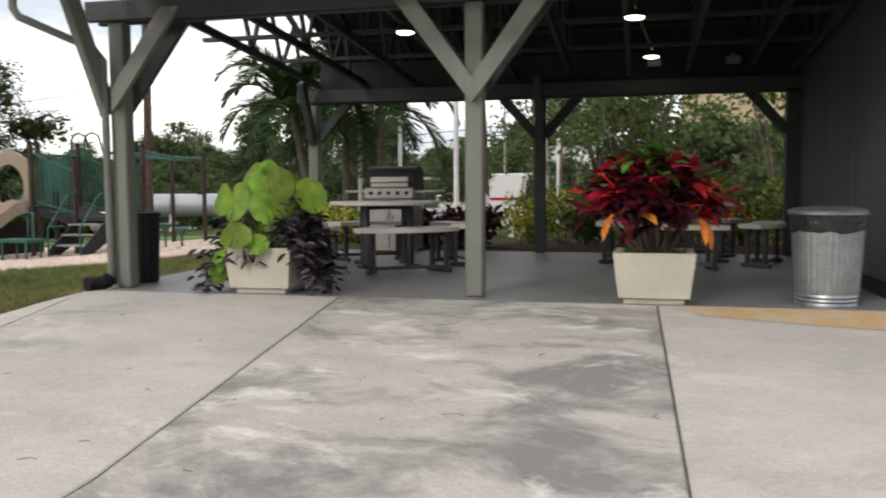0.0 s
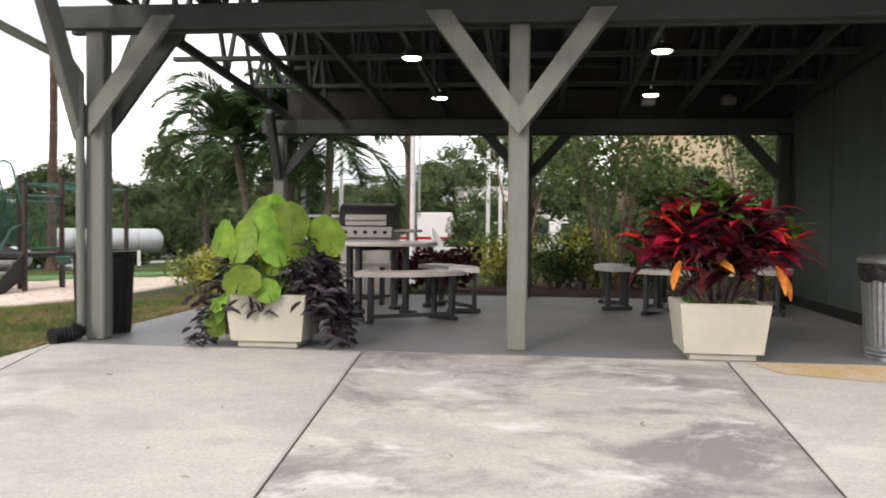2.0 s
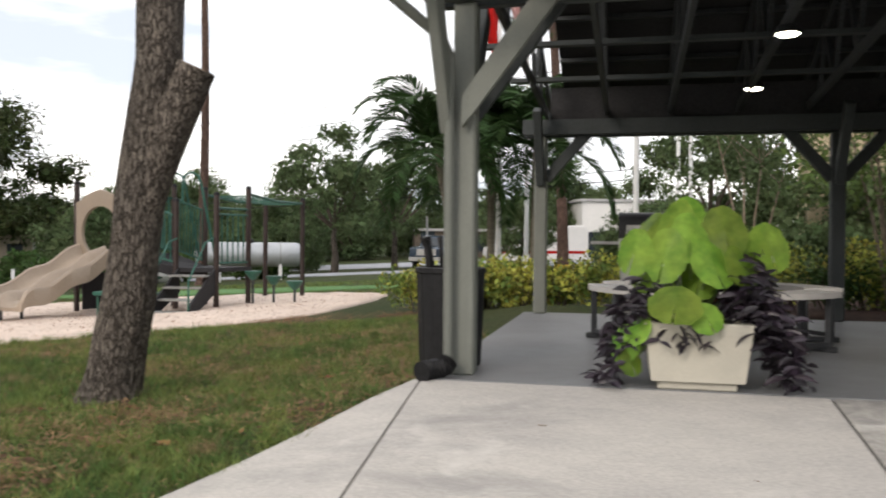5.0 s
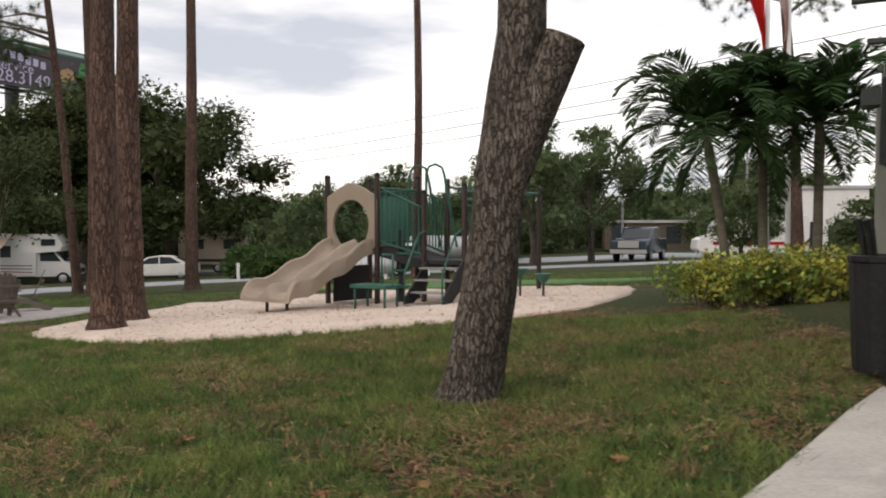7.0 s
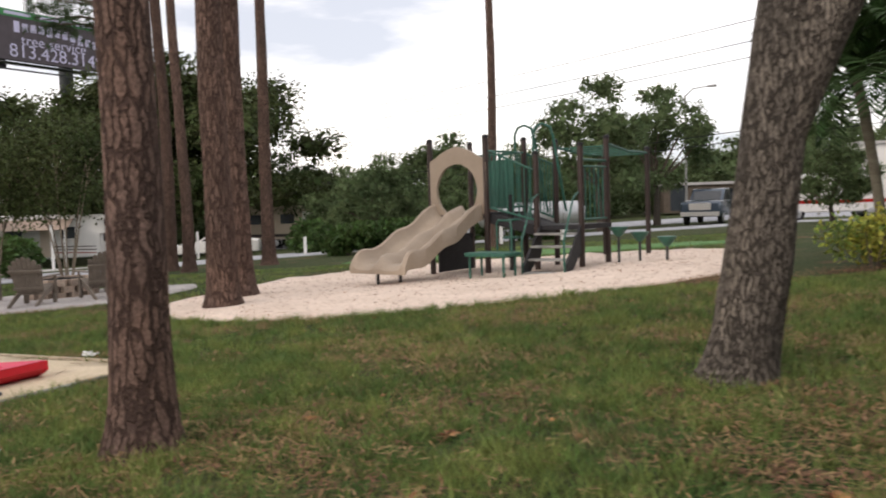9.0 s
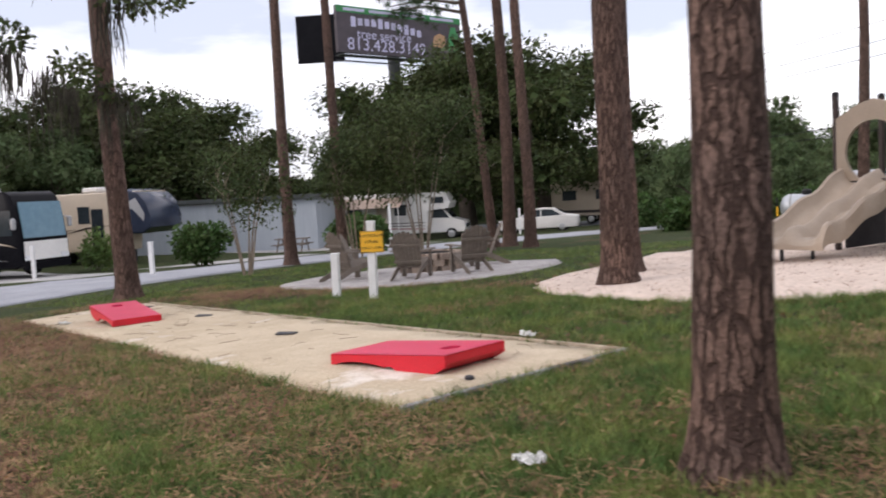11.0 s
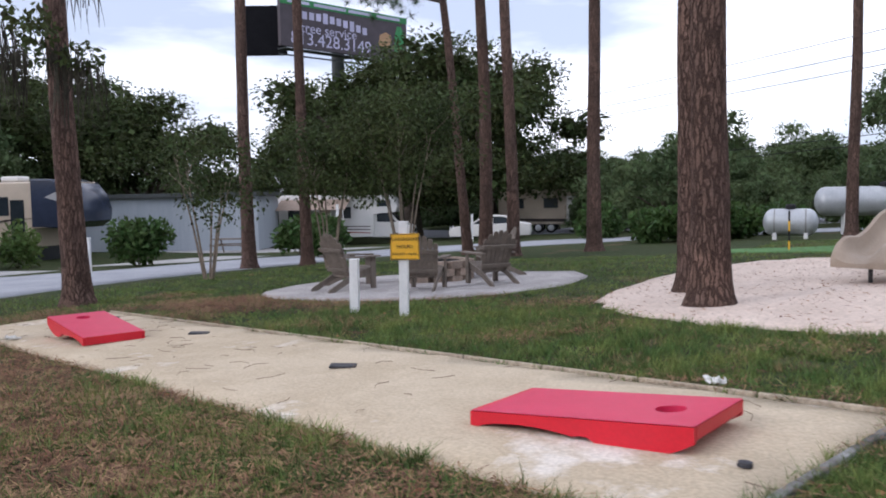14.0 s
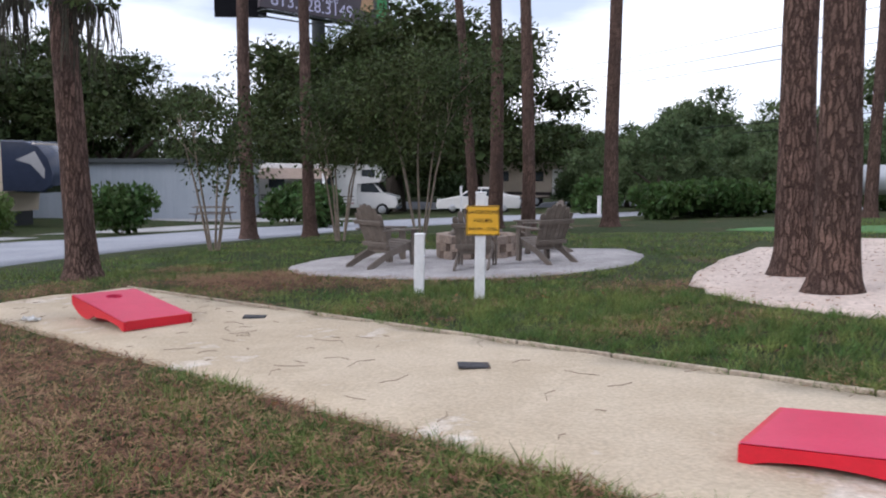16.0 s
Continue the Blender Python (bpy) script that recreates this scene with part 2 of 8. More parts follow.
M_LEAF = mat("oak_leaf", (0.078, 0.096, 0.036), (0.046, 0.066, 0.025), scale=0.5, fine=3, fine_amount=0.2, rough=0.55, bump=0, spread=0.1, island=0.6, translucent=0.3)
M_LEAF_LIGHT = mat("young_leaf", (0.16, 0.225, 0.07), (0.105, 0.165, 0.052), scale=0.6, fine=3, fine_amount=0.2, rough=0.5, bump=0, spread=0.1, island=0.4, translucent=0.35)
M_LEAF_FAR = mat("far_leaf", (0.105, 0.142, 0.062), (0.070, 0.108, 0.048), scale=0.25, fine=2, fine_amount=0.2, rough=0.6, bump=0, spread=0.15, island=0.35, translucent=0.25)
M_NEEDLE = mat("pine_needle", (0.050, 0.082, 0.030), (0.036, 0.062, 0.024), scale=0.6, fine=4, rough=0.5, bump=0, island=0.3, translucent=0.2)
M_FROND = mat("fern_green_leaf", (0.075, 0.125, 0.038), (0.045, 0.085, 0.026), scale=0.9, fine=3, fine_amount=0.25, rough=0.5, bump=0, spread=0.1, island=0.45, translucent=0.3)
M_MOSS = mat("grey_moss", (0.085, 0.078, 0.060), (0.055, 0.052, 0.042), scale=3, fine=20, rough=0.95, bump=0, island=0.3, translucent=0.3)
M_PALM = mat("palm_leaf", (0.045, 0.085, 0.030), (0.035, 0.068, 0.024), scale=1, fine=6, rough=0.4, bump=0, island=0.35, translucent=0.25)
M_HEDGE = mat("variegated_leaf", (0.46, 0.44, 0.09), (0.13, 0.19, 0.05), scale=2.2, fine=5, fine_amount=0.2, rough=0.45, bump=0, spread=0, island=0.55, translucent=0.3, sharp=0.05)
M_BUSH = mat("green_bush_leaf", (0.055, 0.095, 0.03), (0.04, 0.072, 0.022), scale=2, fine=5, rough=0.45, bump=0, island=0.45, translucent=0.3)
M_WHITE = mat("white_paint", (0.78, 0.78, 0.77), (0.70, 0.70, 0.69), scale=3, fine=30, fine_amount=0.05, rough=0.5, bump=0.05, spread=0.03)
M_BLACK = mat("black_plastic", (0.020, 0.020, 0.021), (0.015, 0.015, 0.016), scale=3, fine=40, rough=0.5, bump=0.1, gloss=0.15)
M_STEEL = mat("dark_steel", (0.045, 0.047, 0.050), (0.035, 0.037, 0.040), scale=4, fine=40, rough=0.45, metal=0.3, bump=0.05)

# ---- mesh helpers ----


class Shape:
    """Gathers vertices and faces of one part."""

    def __init__(self):
        self.v, self.f = [], []

    def add(self, vs, fs):
        k = len(self.v)
        self.v += [tuple(p) for p in vs]
        self.f += [tuple(i + k for i in f) for f in fs]
        return self

    def box(self, c, s, rz=0.0, ch=0.0, m=None):
        x, y, z = s[0] / 2, s[1] / 2, s[2] / 2
        if ch <= 0:
            vs = [Vector((a * x, b * y, d * z)) for d in (-1, 1) for b in (-1, 1) for a in (-1, 1)]
            fs = [(0, 2, 3, 1), (4, 5, 7, 6), (0, 1, 5, 4), (2, 6, 7, 3), (0, 4, 6, 2), (1, 3, 7, 5)]
        else:
            h = min(ch, x * 0.9, y * 0.9, z * 0.9)
            vs = []
            for d in (-1, 1):
                for b in (-1, 1):
                    for a in (-1, 1):
                        vs += [Vector((a * (x - h), b * (y - h), d * z)), Vector((a * (x - h), b * y, d * (z - h))), Vector((a * x, b * (y - h), d * (z - h)))]
            q = lambda i, k: i * 3 + k
            fs = [(q(0, 0), q(2, 0), q(3, 0), q(1, 0)), (q(4, 0), q(5, 0), q(7, 0), q(6, 0)), (q(0, 1), q(1, 1), q(5, 1), q(4, 1)),
                  (q(2, 1), q(6, 1), q(7, 1), q(3, 1)), (q(0, 2), q(4, 2), q(6, 2), q(2, 2)), (q(1, 2), q(3, 2), q(7, 2), q(5, 2))]
            for a, b in ((0, 1), (2, 3), (4, 5), (6, 7)):
                fs.append((q(a, 0), q(b, 0), q(b, 1), q(a, 1)))
            for a, b in ((0, 2), (1, 3), (4, 6), (5, 7)):
                fs.append((q(a, 0), q(b, 0), q(b, 2), q(a, 2)))
            for a, b in ((0, 4), (1, 5), (2, 6), (3, 7)):
                fs.append((q(a, 1), q(b, 1), q(b, 2), q(a, 2)))
            fs += [(q(i, 0), q(i, 1), q(i, 2)) for i in range(8)]
        t = Matrix.Translation(c) @ Matrix.Rotation(radians(rz), 4, 'Z')
        if m is not None:
            t = t @ m
        return self.add([t @ p for p in vs], fs)

    def beam(self, p, q, w, h, ch=0.0):
        """A board from p to q, w wide across, h deep in its upright plane."""
        p, q = Vector(p), Vector(q)
        d = q - p
        n = d.length
        d.normalize()
        up = Vector((0, 0, 1)) if abs(d.z) < 0.98 else Vector((0, 1, 0))
        side = d.cross(up).normalized()
        up = side.cross(d)
        m = Matrix((side, d, up)).transposed().to_4x4()
        return self.box((p + q) / 2, (w, n, h), ch=ch, m=m)

    def tube(self, pts, radii, n=8, cap=True, wobble=None):
        pts = [Vector(p) for p in pts]
        if not hasattr(radii, "__len__"):
            radii = [radii] * len(pts)
        k = len(self.v)
        side = None
        for i, p in enumerate(pts):
            d = (pts[min(i + 1, len(pts) - 1)] - pts[max(i - 1, 0)]).normalized()
            ref = Vector((0, 0, 1)) if abs(d.z) < 0.9 else Vector((1, 0, 0))
            if side is None:
                side = d.cross(ref).normalized()
            else:
                side = (side - d * side.dot(d)).normalized()
            other = d.cross(side)
            for j in range(n):
                a = 2 * math.pi * j / n
                r = radii[i]
                if wobble:
                    r *= 1 + wobble * noise.noise(Vector((math.cos(a) * 1.6, math.sin(a) * 1.6, i * 0.37 + p.x)))
                self.v.append(tuple(p + (side * math.cos(a) + other * math.sin(a)) * r))
        for i in range(len(pts) - 1):
            for j in range(n):
                a, b = k + i * n + j, k + i * n + (j + 1) % n
                self.f.append((a, b, b + n, a + n))
        if cap:
            self.f.append(tuple(k + j for j in range(n))[::-1])
            self.f.append(tuple(k + (len(pts) - 1) * n + j for j in range(n)))
        return self

    def lathe(self, profile, n=20, at=(0, 0, 0), flute=0.0, m=None):
        k = len(self.v)
        for r, z in profile:
            for j in range(n):
                a = 2 * math.pi * j / n
                rr = r * (1 + (flute if j % 2 else -flute))
                p = Vector((rr * math.cos(a), rr * math.sin(a), z))
                if m is not None:
                    p = m @ p
                self.v.append((at[0] + p.x, at[1] + p.y, at[2] + p.z))
        for i in range(len(profile) - 1):
            for j in range(n):
                a, b = k + i * n + j, k + i * n + (j + 1) % n
                self.f.append((a, b, b + n, a + n))
        return self

    def prism(self, poly, lo, hi, m=None):
        """A flat outline (x, y) drawn out from z = lo to hi, then moved by m."""
        n = len(poly)
        vs = [Vector((x, y, lo)) for x, y in poly] + [Vector((x, y, hi)) for x, y in poly]
        if m is not None:
            vs = [m @ p for p in vs]
        fs = [tuple(range(n))[::-1], tuple(range(n, 2 * n))] + [(i, (i + 1) % n, n + (i + 1) % n, n + i) for i in range(n)]
        return self.add(vs, fs)


UPRIGHT = Matrix(((1, 0, 0, 0), (0, 0, 1, 0), (0, 1, 0, 0), (0, 0, 0, 1)))  # outline (x, z), thickness along y


def mesh_of(name, shape, material, smooth=False):
    me = bpy.data.meshes.new(name)
    me.from_pydata(shape.v, [], shape.f)
    bm = bmesh.new()
    bm.from_mesh(me)
    bmesh.ops.recalc_face_normals(bm, faces=bm.faces)
    bm.to_mesh(me)
    bm.free()
    if smooth:
        me.polygons.foreach_set("use_smooth", [True] * len(me.polygons))
        me.set_sharp_from_angle(angle=radians(38))
    me.materials.append(material)
    return me


def part(name, shape, material, parent=None, label="", smooth=False):
    ob = new(name, mesh_of(name, shape, material, smooth))
    ob.parent = parent
    return tagged(ob, label)


def thing(name, label, category, m=None, group="", kind=""):
    ob = new(name)
    ob.empty_display_size = 0.2
    if m is not None:
        ob.matrix_basis = m
    return tagged(ob, label, category, group, kind)


def quick_mesh(name, verts, faces, material):
    """A mesh from numpy arrays, all faces with the same number of corners."""
    me = bpy.data.meshes.new(name)
    n, k = faces.shape
    me.vertices.add(len(verts))
    me.vertices.foreach_set("co", verts.astype(np.float32).ravel())
    me.loops.add(n * k)
    me.loops.foreach_set("vertex_index", faces.astype(np.int32).ravel())
    me.polygons.add(n)
    me.polygons.foreach_set("loop_start", np.arange(0, n * k, k, dtype=np.int32))
    me.update(calc_edges=True)
    me.validate()
    me.materials.append(material)
    return me


def leaves(rng, centres, length, width, droop=0.3, outward=None):
    """Diamond leaves, slightly folded, at the centres. Returns arrays of vertices and faces."""
    n = len(centres)
    d = rng.normal(size=(n, 3))
    if outward is not None:
        d = d * 0.7 + outward * 0.9
    d[:, 2] -= droop
    d /= np.linalg.norm(d, axis=1, keepdims=True) + 1e-9
    r = rng.normal(size=(n, 3))
    s = np.cross(d, r)
    s /= np.linalg.norm(s, axis=1, keepdims=True) + 1e-9
    up = np.cross(s, d)
    ll = length * rng.uniform(0.6, 1.3, (n, 1))
    ww = width * rng.uniform(0.6, 1.3, (n, 1))
    base = centres - d * ll * 0.5
    tip = centres + d * ll * 0.5
    left = centres - s * ww * 0.5 + up * ww * 0.18
    right = centres + s * ww * 0.5 + up * ww * 0.18
    v = np.stack([base, left, tip, right], 1).reshape(-1, 3)
    f = np.arange(n * 4).reshape(n, 4)
    return v, f


def cloud(rng, blobs, count, shell=0.45):
    """Points spread through the outer part of a set of ellipsoids, by volume. Returns points and outward directions."""
    w = np.array([b[1][0] * b[1][1] * b[1][2] for b in blobs]) ** 0.67
    pick = rng.choice(len(blobs), count, p=w / w.sum())
    c = np.array([b[0] for b in blobs])[pick]
    r = np.array([b[1] for b in blobs])[pick]
    d = rng.normal(size=(count, 3))
    d /= np.linalg.norm(d, axis=1, keepdims=True)
    k = 1 - shell * rng.random((count, 1)) ** 1.5 + rng.normal(size=(count, 1)) * 0.07
    return c + d * r * k, d


# ---- lie of the land ----


def clamp(a, lo, hi):
    return max(lo, min(hi, a))


def ramp_z(v):
    """Height of the sloping concrete before the pavilion."""
    return np.clip(0.5 + 0.127 * (v + 0.25), 0.08, 0.5)


def land_np(x, y):
    """Height of the ground: it falls gently to the west, and is banked up round the pavilion."""
    z = 0.35 + 0.043 * np.clip(x, -40, 0) - 0.02 * (np.clip(y, 18, 55) - 18)
    z = z - 0.075 * np.exp(-((x + 8.8) / 3.6) ** 2 - ((y - 18.2) / 2.8) ** 2)
    dx, dy = x + 2.76, y - 7.18
    c, s = math.cos(radians(-13.4)), math.sin(radians(-13.4))
    u, v = dx * c + dy * s, -dx * s + dy * c
    d = np.hypot(np.maximum(0, np.maximum(-0.2 - u, u - 9)), np.maximum(0, np.maximum(-0.3 - v, v - 6)))
    k = np.clip(1 - d / 2.6, 0, 1) ** 2
    z = z * (1 - k) + 0.46 * k
    w = np.clip((u + 1.8) / 0.9, 0, 1) * np.clip((-0.1 - v) / 0.15, 0, 1)
    return z * (1 - w) + np.minimum(z, ramp_z(v) - 0.05) * w


def land(x, y):
    return float(land_np(np.float64(x), np.float64(y)))


PAV = pose(-2.76, 7.18, 0.5, 0, 0, -13.4)  # the pavilion: u along its front, v to its back, z from its floor
FLOOR_Z = 0.5


def pav(u, v, z=0.0, rz=0.0):
    return PAV @ pose(u, v, z, 0, 0, rz)


def lobes(cx, cy, rx, ry, turn, wave, n=72, seed=0.0):
    """A wavy closed outline."""
    out = []
    for i in range(n):
        a = 2 * math.pi * i / n
        k = 1 + wave * noise.noise(Vector((math.cos(a) * 1.7 + seed, math.sin(a) * 1.7, seed)))
        k += 0.012 * noise.noise(Vector((math.cos(a) * 14, math.sin(a) * 14, seed)))
        x, y = rx * k * math.cos(a), ry * k * math.sin(a)
        t = radians(turn)
        out.append((cx + x * math.cos(t) - y * math.sin(t), cy + x * math.sin(t) + y * math.cos(t)))
    return out


def inside(x, y, poly):
    """Which of the points (arrays) lie inside the outline."""
    hit = np.zeros(len(x), bool)
    n = len(poly)
    for i in range(n):
        (x1, y1), (x2, y2) = poly[i], poly[(i + 1) % n]
        if y1 == y2:
            continue
        hit ^= ((y1 > y) != (y2 > y)) & (x < (x2 - x1) * (y - y1) / (y2 - y1) + x1)
    return hit


def sheet(name, poly, lift, material, label, category, step=0.35, relief=0.0, mound=0.0):
    """A patch of ground inside an outline: a surface that follows the land, with a rim that dips into the earth."""
    bm = bmesh.new()
    vs = [bm.verts.new((x, y, 0)) for x, y in poly]
    bm.faces.new(vs)
    xs, ys = [p[0] for p in poly], [p[1] for p in poly]
    for axis, lo, hi in ((0, min(xs), max(xs)), (1, min(ys), max(ys))):
        k = lo + step
        while k < hi:
            co, no = [0, 0, 0], [0, 0, 0]
            co[axis], no[axis] = k, 1
            bmesh.ops.bisect_plane(bm, geom=bm.verts[:] + bm.edges[:] + bm.faces[:], plane_co=co, plane_no=no)
            k += step
    rim = {v for e in bm.edges if e.is_boundary for v in e.verts}
    for v in bm.verts:
        x, y = v.co.x, v.co.y
        z = land(x, y) + lift
        if v in rim:
            z -= lift * 0.7
        else:
            z += relief * noise.noise(Vector((x * 1.3, y * 1.3, 0))) + relief * 0.5 * noise.noise(Vector((x * 4.1, y * 4.1, 3))) + mound
        v.co.z = z
    skirt = [e for e in bm.edges if e.is_boundary]
    r = bmesh.ops.extrude_edge_only(bm, edges=skirt)
    for v in [g for g in r["geom"] if isinstance(g, bmesh.types.BMVert)]:
        v.co.z -= 0.12
    bmesh.ops.recalc_face_normals(bm, faces=bm.faces)
    me = bpy.data.meshes.new(name)
    bm.to_mesh(me)
    bm.free()
    me.polygons.foreach_set("use_smooth", [True] * len(me.polygons))
    me.materials.append(material)
    return tagged(new(name, me), label, category, kind="structure")

# ---- the ground, one sheet to the horizon ----


def spaced(near_lo, near_hi, step, far):
    a = list(np.arange(near_lo, near_hi, step))
    lo, hi, d = near_lo, near_hi, step
    left, right = [], []
    while hi < far:
        d *= 1.25
        hi += d
        right.append(hi)
    d = step
    while lo > -far:
        d *= 1.25
        lo -= d
        left.append(lo)
    return np.array(left[::-1] + a + right)


gx, gy = np.meshgrid(spaced(-30, 8, 0.3, 1800), spaced(0, 30, 0.3, 1800), indexing="ij")
gz = land_np(gx, gy)
gz = gz + 0.008 * np.sin(gx * 1.7 + np.sin(gy * 1.1)) * np.sin(gy * 1.3) * (np.hypot(gx + 10, gy - 10) < 40)
nx_, ny_ = gx.shape
idx = np.arange(nx_ * ny_).reshape(nx_, ny_)
faces = np.stack([idx[:-1, :-1], idx[1:, :-1], idx[1:, 1:], idx[:-1, 1:]], -1).reshape(-1, 4)
me = quick_mesh("ground", np.stack([gx, gy, gz], -1).reshape(-1, 3), faces, M_GRASS)
me.polygons.foreach_set("use_smooth", [True] * len(me.polygons))
ground = tagged(new("ground", me), "short green lawn with brown dry patches", "lawn", kind="structure")

def softened(poly, times=2, jag=0.05):
    for _ in range(times):
        out = []
        for i, (x, y) in enumerate(poly):
            x2, y2 = poly[(i + 1) % len(poly)]
            out += [(0.75 * x + 0.25 * x2, 0.75 * y + 0.25 * y2), (0.25 * x + 0.75 * x2, 0.25 * y + 0.75 * y2)]
        poly = out
    return [(x + jag * noise.noise(Vector((x * 3, y * 3, 0))), y + jag * noise.noise(Vector((x * 3, y * 3, 9)))) for x, y in poly]


ROAD = [(3.0, -3.0), (3.0, 2.0), (-3.0, 2.9), (-8.3, 4.45), (-11.2, 5.3), (-13.6, 6.0), (-17, 6.9), (-19.4, 7.6), (-21.9, 8.8), (-23.8, 10.6), (-24.9, 13.4), (-25.2, 17.3),
        (-25.0, 21.5), (-25.2, 25.5), (-23.8, 30.5), (-20.5, 35.5), (-14, 39.0), (0, 41), (20, 42), (60, 42), (60, 46.5), (20, 46.5), (-4, 45.8), (-16, 44.2), (-25, 40.6), (-29.5, 35), (-31.2, 28),
        (-31.4, 22), (-33.5, 17), (-41, 15.8), (-60, 15), (-60, 9), (-36, 8), (-28.5, 5), (-22, 1.2), (-12, -1.8)]
ROAD = ROAD[:3] + softened(ROAD[2:24], 4, 0.025)[:321] + ROAD[24:]
sheet("road", ROAD, 0.04, M_ASPHALT, "pale grey worn asphalt road with ragged grass edges", "road", step=1.0)
SAND = [(-12.75, 13.2), (-12.1, 12.55), (-11.2, 12.05), (-10.0, 11.6), (-9.0, 11.75), (-8.1, 12.2), (-7.1, 12.75), (-6.0, 13.4), (-4.95, 14.4), (-4.3, 16.2), (-3.9, 18.2), (-3.9, 19.8), (-4.8, 20.9),
        (-6.5, 21.4), (-8.5, 21.6), (-10.5, 21.4), (-12.0, 20.5), (-12.7, 18.8), (-13.0, 16.8), (-13.1, 14.8)]


SAND = softened(SAND, 2, 0.12)
sheet("playground_sand", SAND, 0.035, M_SAND, "pinkish pale sand bed under the play structure", "sand bed", relief=0.035)
CIRCLE = lobes(-16.6, 15.95, 2.7, 2.25, 20, 0.10, seed=3.0)
sheet("fire_pit_gravel", CIRCLE, 0.03, M_WHITESAND, "round bed of white gravel and sand around the fire pit", "gravel bed", relief=0.015)
PADDIR = Vector((-0.953, 0.303, 0))
PADN = Vector((0.303, 0.953, 0))
PAD0 = Vector((-10.3, 7.2, 0))


def padpt(a, b):
    """A point of the game court: a along it from its near end, b across it."""
    p = PAD0 + PADDIR * a + PADN * b
    return p.x, p.y


PADPOLY = [padpt(10.4 * i / 26, 0.03 * noise.noise(Vector((i, 0, 5)))) for i in range(27)] + [padpt(10.4 * i / 26, 1.95 + 0.03 * noise.noise(Vector((i, 3, 5)))) for i in range(26, -1, -1)]
sheet("game_court", PADPOLY, 0.035, M_PAD, "tan crushed-shell beanbag game court, set in the lawn", "game court", relief=0.006)
for b, name in ((1.98, "court_edging"),):
    sh = Shape()
    for i in range(13):
        p, q = padpt(i * 0.8, b), padpt(i * 0.8 + 0.785, b)
        sh.beam((*p, land(*p) - 0.008), (*q, land(*q) - 0.008), 0.03, 0.09, 0.006)
    tagged(part(name, sh, mat("weathered_edging", (0.42, 0.36, 0.27), (0.30, 0.25, 0.19), scale=4, fine=40, rough=0.9)), "weathered pale timber edging of the game court", "edging", kind="structure")
sh = Shape()
for i in range(3):
    p, q = padpt(-0.03, i * 0.66), padpt(-0.03, i * 0.66 + 0.64)
    sh.beam((*p, land(*p) + 0.005), (*q, land(*q) + 0.005), 0.045, 0.08, 0.006)
tagged(part("court_edging", sh, mat("grey_edging", (0.36, 0.36, 0.35), (0.13, 0.12, 0.11), scale=5, fine=40, rough=0.9)), "grey timber edging at the court's end, stained black", "edging", kind="structure")
for poly, label in (([(-38, 24.5), (-33.4, 26.5), (-33.0, 31), (-38, 33)], ""), ([(-43, 17.6), (-34.5, 19.5), (-35, 22.5), (-47, 24)], ""), ([(-46, 36), (-33.5, 36.5), (-32, 39.5), (-44, 42)], "")):
    sheet("camping_site", poly, 0.02, M_SITE, "pale gravel parking strip of a camping site", "gravel strip", step=1.5)
sheet("highway", [(-80, 60), (-20, 57), (80, 57), (80, 68), (-20, 68), (-80, 71)], 0.03, M_ASPHALT, "far grey highway beyond the lawn", "road", step=4)

# ---- concrete slope before the pavilion: panels with joints between ----
pave = tagged(new("pavement"), "light grey concrete apron sloping up to the pavilion", "pavement", kind="structure")
pave.matrix_basis = pose(-2.76, 7.18, 0, 0, 0, -13.4)


def panel(corners, material, label=""):
    """A concrete panel, cut in strips down the slope, with its top on the ramp."""
    (a0, a1), (b0, b1) = corners
    sh = Shape()
    n = 14
    top, under = [], []
    for i in range(n + 1):
        k = i / n
        v = -0.262 + (-9.5 + 0.262) * k ** 1.6
        ua, ub = a0 + (a1 - a0) * min(1, -v / 3.4), b0 + (b1 - b0) * min(1, -v / 3.4)
        z = float(ramp_z(np.float64(v)))
        top += [(ua, v, z - 0.006), (ua + 0.012, v, z), (ub - 0.012, v, z), (ub, v, z - 0.006)]
        under += [(ua, v, z - 0.15), (ub, v, z - 0.15)]
    fs = []
    for i in range(n):
        for j in range(3):
            p = i * 4 + j
            fs.append((p, p + 1, p + 5, p + 4))
    k0 = len(top)
    for i in range(n):
        fs.append((i * 4, i * 4 + 4, k0 + i * 2 + 2, k0 + i * 2))
        fs.append((i * 4 + 3, k0 + i * 2 + 1, k0 + i * 2 + 3, i * 4 + 7))
    fs.append((0, k0, k0 + 1, 3, 2, 1))
    sh.add(top + under, fs)
    return part("slab", sh, material, pave, label)


panel(((-0.22, -0.04), (2.04, 2.06)), M_CONCRETE)
panel(((2.055, 2.075), (4.47, 4.56)), M_STAINED, "concrete slab blotched with dark and white stains")
panel(((4.485, 4.575), (7.2, 7.3)), M_CONCRETE)
panel(((7.215, 7.315), (9.8, 9.9)), M_CONCRETE)
M_JOINT = mat("joint_dirt", (0.10, 0.095, 0.085), (0.07, 0.066, 0.06), scale=6, fine=60, rough=0.95, bump=0.3)
for ua, ub in ((2.0475, 2.0675), (4.4775, 4.5675), (7.2075, 7.3075), (-0.226, -0.046)):
    sh = Shape()
    for i in range(9):
        v = -0.265 - i * 0.6
        z = float(ramp_z(np.float64(v))) - 0.009
        u = ua + (ub - ua) * min(1, -v / 3.4)
        sh.v += [(u - 0.008, v, z), (u + 0.008, v, z)]
    sh.f = [(2 * i, 2 * i + 1, 2 * i + 3, 2 * i + 2) for i in range(8)]
    part("joint", sh, M_JOINT, pave)
sh = Shape()
top = []
